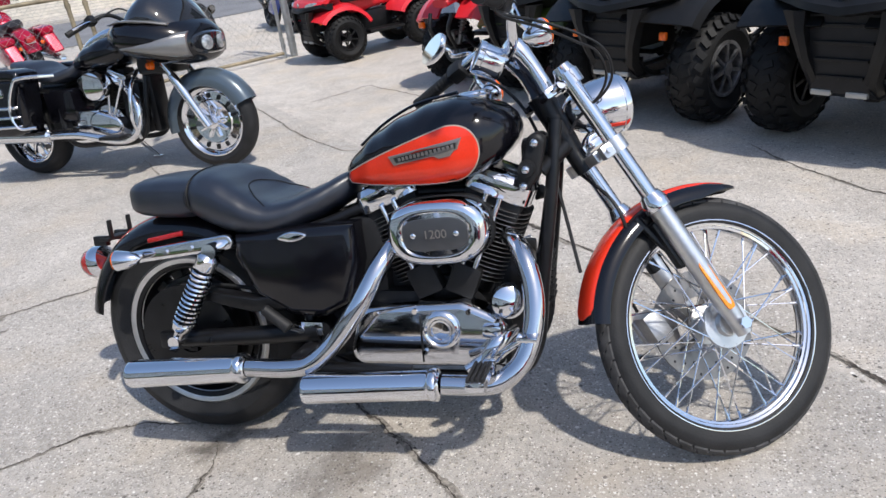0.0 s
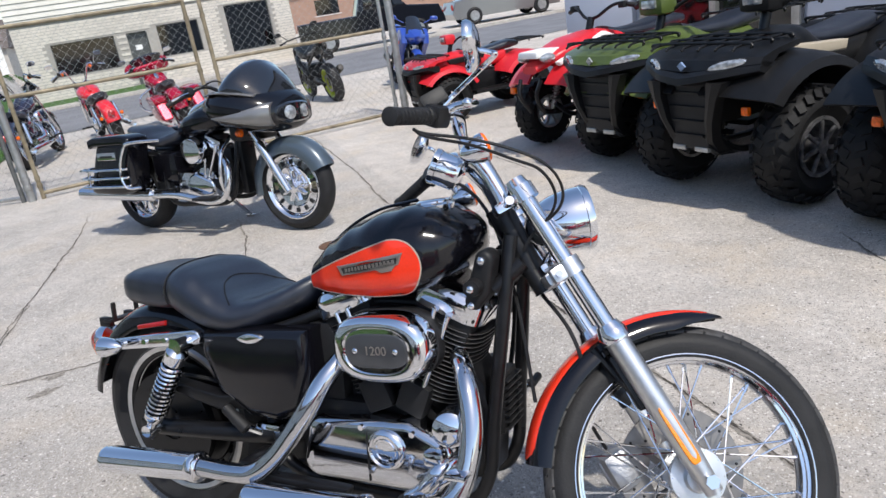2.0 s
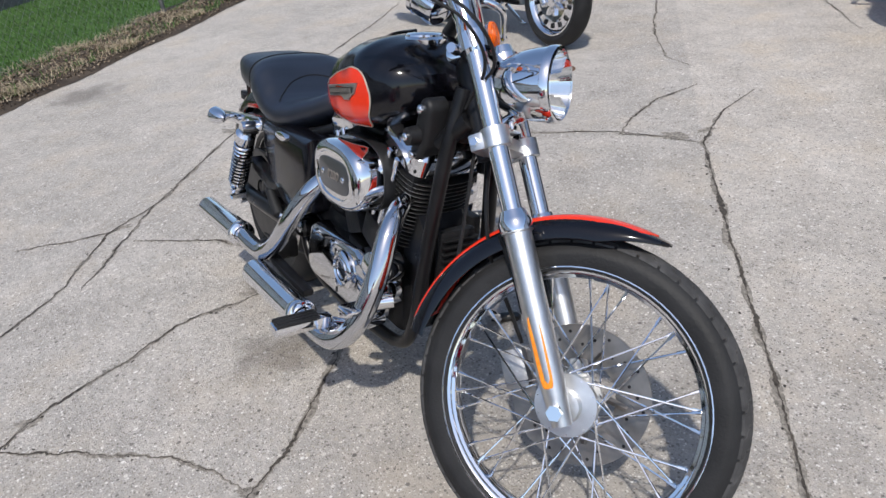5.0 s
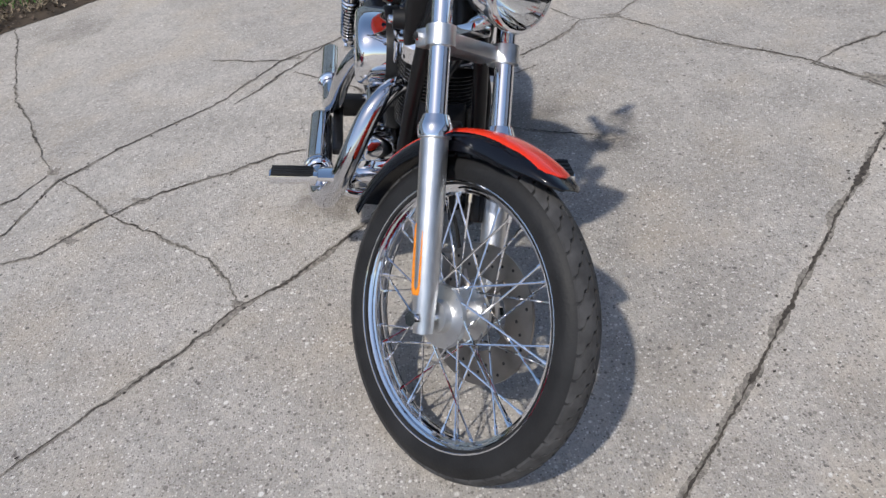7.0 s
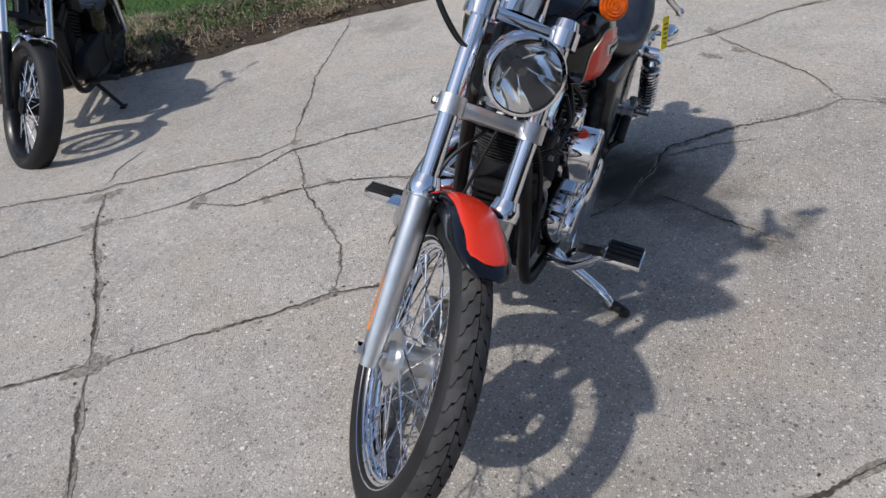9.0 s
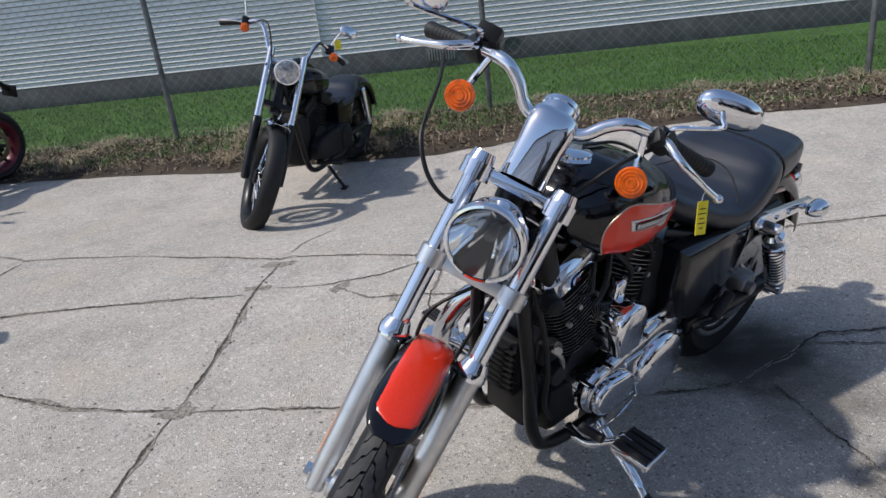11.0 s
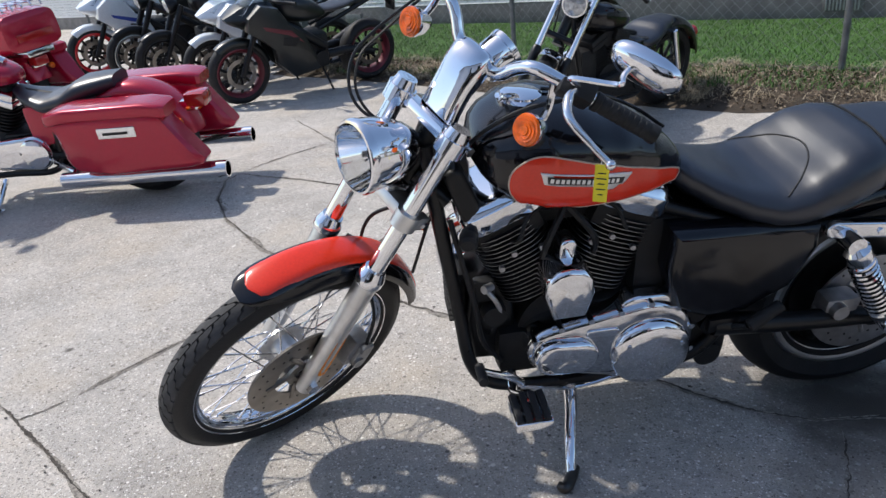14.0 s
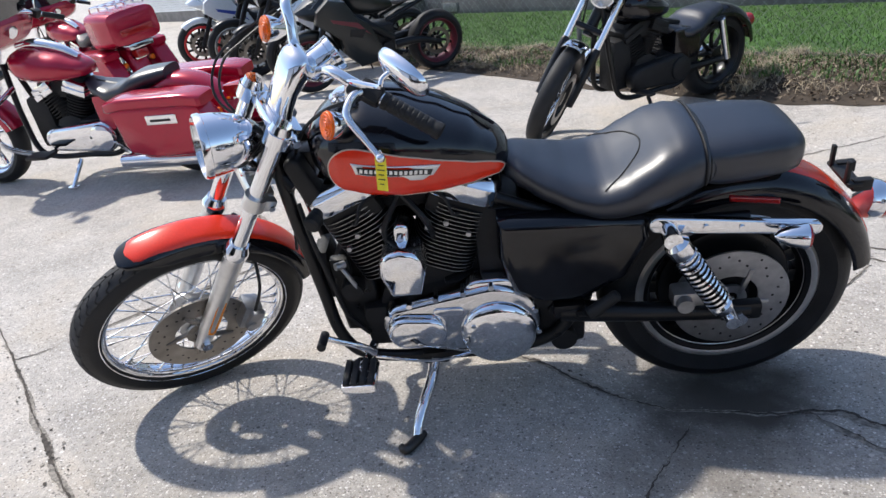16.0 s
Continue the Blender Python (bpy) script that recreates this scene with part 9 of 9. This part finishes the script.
        for z, x, hw in ((0.24, 0.20, 0.14), (0.27, 0.32, 0.16), (0.31, 0.37, 0.15), (0.335, 0.375, 0.13)):
            rings.append([V(x, y, z + t) for y in (-hw, -hw * 0.8, 0, hw * 0.8, hw)] + [V(x - 0.10, y, z + t) for y in (hw, 0, -hw)])
        part("skid_plate", loft(B(), rings), QUADBLK, T, "", None, 25)
        bm = B()
        slab(bm, [(-0.030, 0.0), (0.0, 0.028), (0.030, 0.004), (0.0, -0.026)], 0.0, 0.012, 0.003, Matrix.Translation((0.418, 0, 0.772 + t)) @ Matrix.Rotation(radians(-90), 4, "Z"))
        part("emblem", bm, logo or GALV, nose, "plain emblem")
    else:
        for s in (-1, 1):
            bm = B()
            tube(bm, [(0.38, s * 0.08, 0.36), (0.46, s * 0.10, 0.50), (0.42, s * 0.12, 0.62)], 0.016, 8)
            part("bumper_bar", bm, FRAME, T)
            bm = B()
            ball(bm, (0.34, s * 0.13, 0.77), (0.07, 0.05, 0.035), 16, 10)
            part("headlight", bm, GLASSY, T)
            bm = B()
            slab(bm, [(-0.32, 0.83), (0.28, 0.70), (0.30, 0.73), (-0.20, 0.88)], s * 0.16, s * 0.205, 0.01)
            part("white_graphic", bm, WHITE, T, "white graphic panel")
        bm = B()
        box(bm, (0.30, 0, 0.80), (0.26, 0.22, 0.05), 0.015, None)
        part("white_nose", bm, WHITE, T, "white nose panel")
        bm = B()
        box(bm, (0.36, -0.30, 0.52), (0.03, 0.06, 0.05), 0.01)
        part("reflector", bm, AMBER, T)
    if racks:
        for x0, x1, z in ((-0.08, 0.36, 0.87 + t), (-1.55, -1.0, 0.87)):
            for k in range(6):
                y = -0.30 + 0.12 * k
                bm = B()
                tube(bm, [(x0, y, z - 0.02), (x0 + 0.05, y, z), (x1 - 0.06, y, z - 0.004), (x1, y, z - 0.022)], 0.0075, 8)
                part("rack_bar", bm, QUADBLK, T)
            for x in (x0 + 0.06, (x0 + x1) / 2, x1 - 0.07):
                bm = B()
                tube(bm, [(x, -0.36, z - 0.02), (x, -0.30, z + 0.005), (x, 0.30, z + 0.005), (x, 0.36, z - 0.02)], 0.009, 8)
                part("rack_bar", bm, QUADBLK, T)
    # bars
    bm = B()
    tube(bm, [(-0.42, -0.40, 1.02 + t), (-0.32, -0.22, 1.06 + t), (-0.26, -0.06, 0.98 + t), (-0.26, 0.06, 0.98 + t), (-0.32, 0.22, 1.06 + t), (-0.42, 0.40, 1.02 + t)], 0.013, 10)
    cyl(bm, (-0.26, 0, 0.98 + t), (-0.16, 0, 0.70), 0.03)
    bar = part("handlebar", bm, FRAME, T)
    for s in (-1, 1):
        bm = B()
        cyl(bm, (-0.425, s * 0.41, 1.02 + t), (-0.365, s * 0.30, 1.045 + t), 0.019, n=12)
        part("grip", bm, RUBBER, bar)
        bm = B()
        box(bm, (-0.345, s * 0.265, 1.05 + t), (0.06, 0.06, 0.05), 0.012)
        part("switch_housing", bm, PLASTIC, bar)
    if not sport:
        bm = B()
        box(bm, (-0.22, 0, 1.04 + t), (0.16, 0.22, 0.13), 0.04)
        pod = part("instrument_pod", bm, body if body is not TAN else QUADBLK, bar)
        bm = B()
        box(bm, (-0.135, 0, 1.05 + t), (0.02, 0.13, 0.06), 0.015)
        part("pod_lamp", bm, GLASSY, pod)
        for s in (-1, 1):
            bm = B()
            slab(bm, [(-0.05, 0.80 + t), (-0.62, 0.80), (-0.60, 0.74), (-0.10, 0.72 + t)], s * 0.20, s * 0.27, 0.015)
            part("side_panel", bm, trim, T)
    for s in (-1, 1):
        bm = B()
        box(bm, (-0.62, s * 0.33, 0.32), (0.55, 0.22, 0.04), 0.012)
        part("footwell", bm, QUADBLK, T)
    return T


HEAD = math.degrees(math.atan2(-0.79, -0.61))
BRIGHTBLUE = material("emblem_blue", (0.25, 0.34, 0.50), 0.3, 0.5)
quad((1.38, 3.02), HEAD, "large black quad bike with tan panels and alloy wheels", QUADBLK, TAN, wb=1.28, track=0.90, r=0.33, w=0.26, rim=material("machined_alloy", (0.25, 0.25, 0.26), 0.35, 0.8, vary=0.5, scale=25), logo=BRIGHTBLUE, tall=0.05, scale=0.95)
quad((2.42, 2.22), HEAD - 2, "large black quad bike with clear headlights", QUADBLK, QUADBLK, wb=1.28, track=0.90, r=0.33, w=0.26, logo=BRIGHTBLUE, tall=0.05, scale=0.95)
quad((0.70, 3.78), HEAD + 3, "olive green utility quad bike with black racks", OLIVE, QUADBLK, wb=1.2, track=0.62, r=0.29, w=0.22)
quad((0.08, 4.32), HEAD + 6, "red and white sport quad bike", QUADRED, WHITE, wb=1.2, track=0.76, r=0.28, w=0.20, racks=False, sport=True, rim=GALV)
quad((-1.93, 6.02), -131, "red utility quad bike with black racks", QUADRED, QUADBLK, wb=1.22, track=0.72, r=0.30, w=0.22, scale=0.82)


def car(place, heading, label, paint, size=(4.6, 1.8, 1.45), truck=False):
    m = Matrix.Translation((*place, 0)) @ Matrix.Rotation(radians(heading), 4, "Z")
    T = thing("pickup_truck" if truck else "car", m, label, "pickup truck" if truck else "car", "parked cars")
    L, W, H = size
    if truck:
        prof = [(-L / 2, 0.55), (-L / 2, H * 0.60), (-0.1 * L, H * 0.60), (-0.06 * L, H * 0.97), (0.14 * L, H), (0.25 * L, H * 0.66), (0.47 * L, H * 0.58), (L / 2, 0.6), (L / 2, 0.42), (-L / 2, 0.42)]
    else:
        prof = [(-L / 2, 0.5), (-0.47 * L, H * 0.66), (-0.36 * L, H * 0.70), (-0.24 * L, H * 0.97), (0.05 * L, H), (0.22 * L, H * 0.68), (0.45 * L, H * 0.58), (L / 2, 0.5), (0.48 * L, 0.28), (-0.48 * L, 0.28)]
    bm = B()
    rings = []
    for y, k in ((-W / 2, 0.94), (-W / 2 + 0.06, 0.99), (-W / 4, 1.0), (W / 4, 1.0), (W / 2 - 0.06, 0.99), (W / 2, 0.94)):
        rings.append([V(x * (0.985 + 0.015 * k), y * (0.88 if z > H * 0.8 else 1.0), z * k + 0.3 * (1 - k)) for x, z in prof])
    loft(bm, rings)
    body = part("body", bm, paint, T)
    for s in (-1, 1):
        bm = B()
        a = (-0.05, 0.13) if truck else (-0.26, 0.12)
        slab(bm, [(a[0] * L, H * 0.66), (a[1] * L + 0.25, H * 0.66), (a[1] * L - 0.05, H * 0.93), (a[0] * L + 0.08, H * 0.92)], s * (W / 2 * 0.90), s * (W / 2 * 0.985), 0.01)
        part("window", bm, DARKGLASS, T)
        for x in (-0.31 * L, 0.31 * L):
            wl = part("wheel", lathe(B(), [(-0.10, 0.05), (-0.11, 0.19), (0.11, 0.19), (0.10, 0.05)], (0, 0, 0), (0, 1, 0), 20), GALV, T)
            wl.matrix_basis = Matrix.Translation((x, s * (W / 2 - 0.06), 0.34))
            part("tyre", tyre(B(), 0.34, 0.24, n=28, hole=0.58), RUBBER, wl)
        bm = B()
        box(bm, (-L / 2 + 0.02, s * W * 0.42, H * 0.52), (0.06, 0.16, 0.22), 0.02)
        part("tail_light", bm, REDLENS, T)
        bm = B()
        box(bm, (L / 2 - 0.06, s * W * 0.36, H * 0.48), (0.08, 0.3, 0.12), 0.03)
        part("headlight", bm, GLASSY, T)
    bm = B()
    slab(bm, [(-W * 0.38, H * 0.68), (W * 0.38, H * 0.68), (W * 0.34, H * 0.92), (-W * 0.34, H * 0.92)], 0, 0.02, 0, Matrix.Translation(((0.19 if truck else 0.13) * L, 0, 0)) @ Matrix.Rotation(radians(-90), 4, "Z") )
    part("windscreen", bm, DARKGLASS, T)
    return T


car((-12.2, 22.0), -125 + 162, "black pickup truck parked across the street", BLACK, (5.2, 1.9, 1.8), True)
car((-9.2, 27.5), 40, "silver car parked far across the street", SILVERP)
car((-3.6, 27.0), 60, "red car parked far across the street", BRIGHTRED)
car((-5.5, 34.0), 60, "white pickup truck parked far off", WHITE, (5.2, 1.9, 1.8), True)
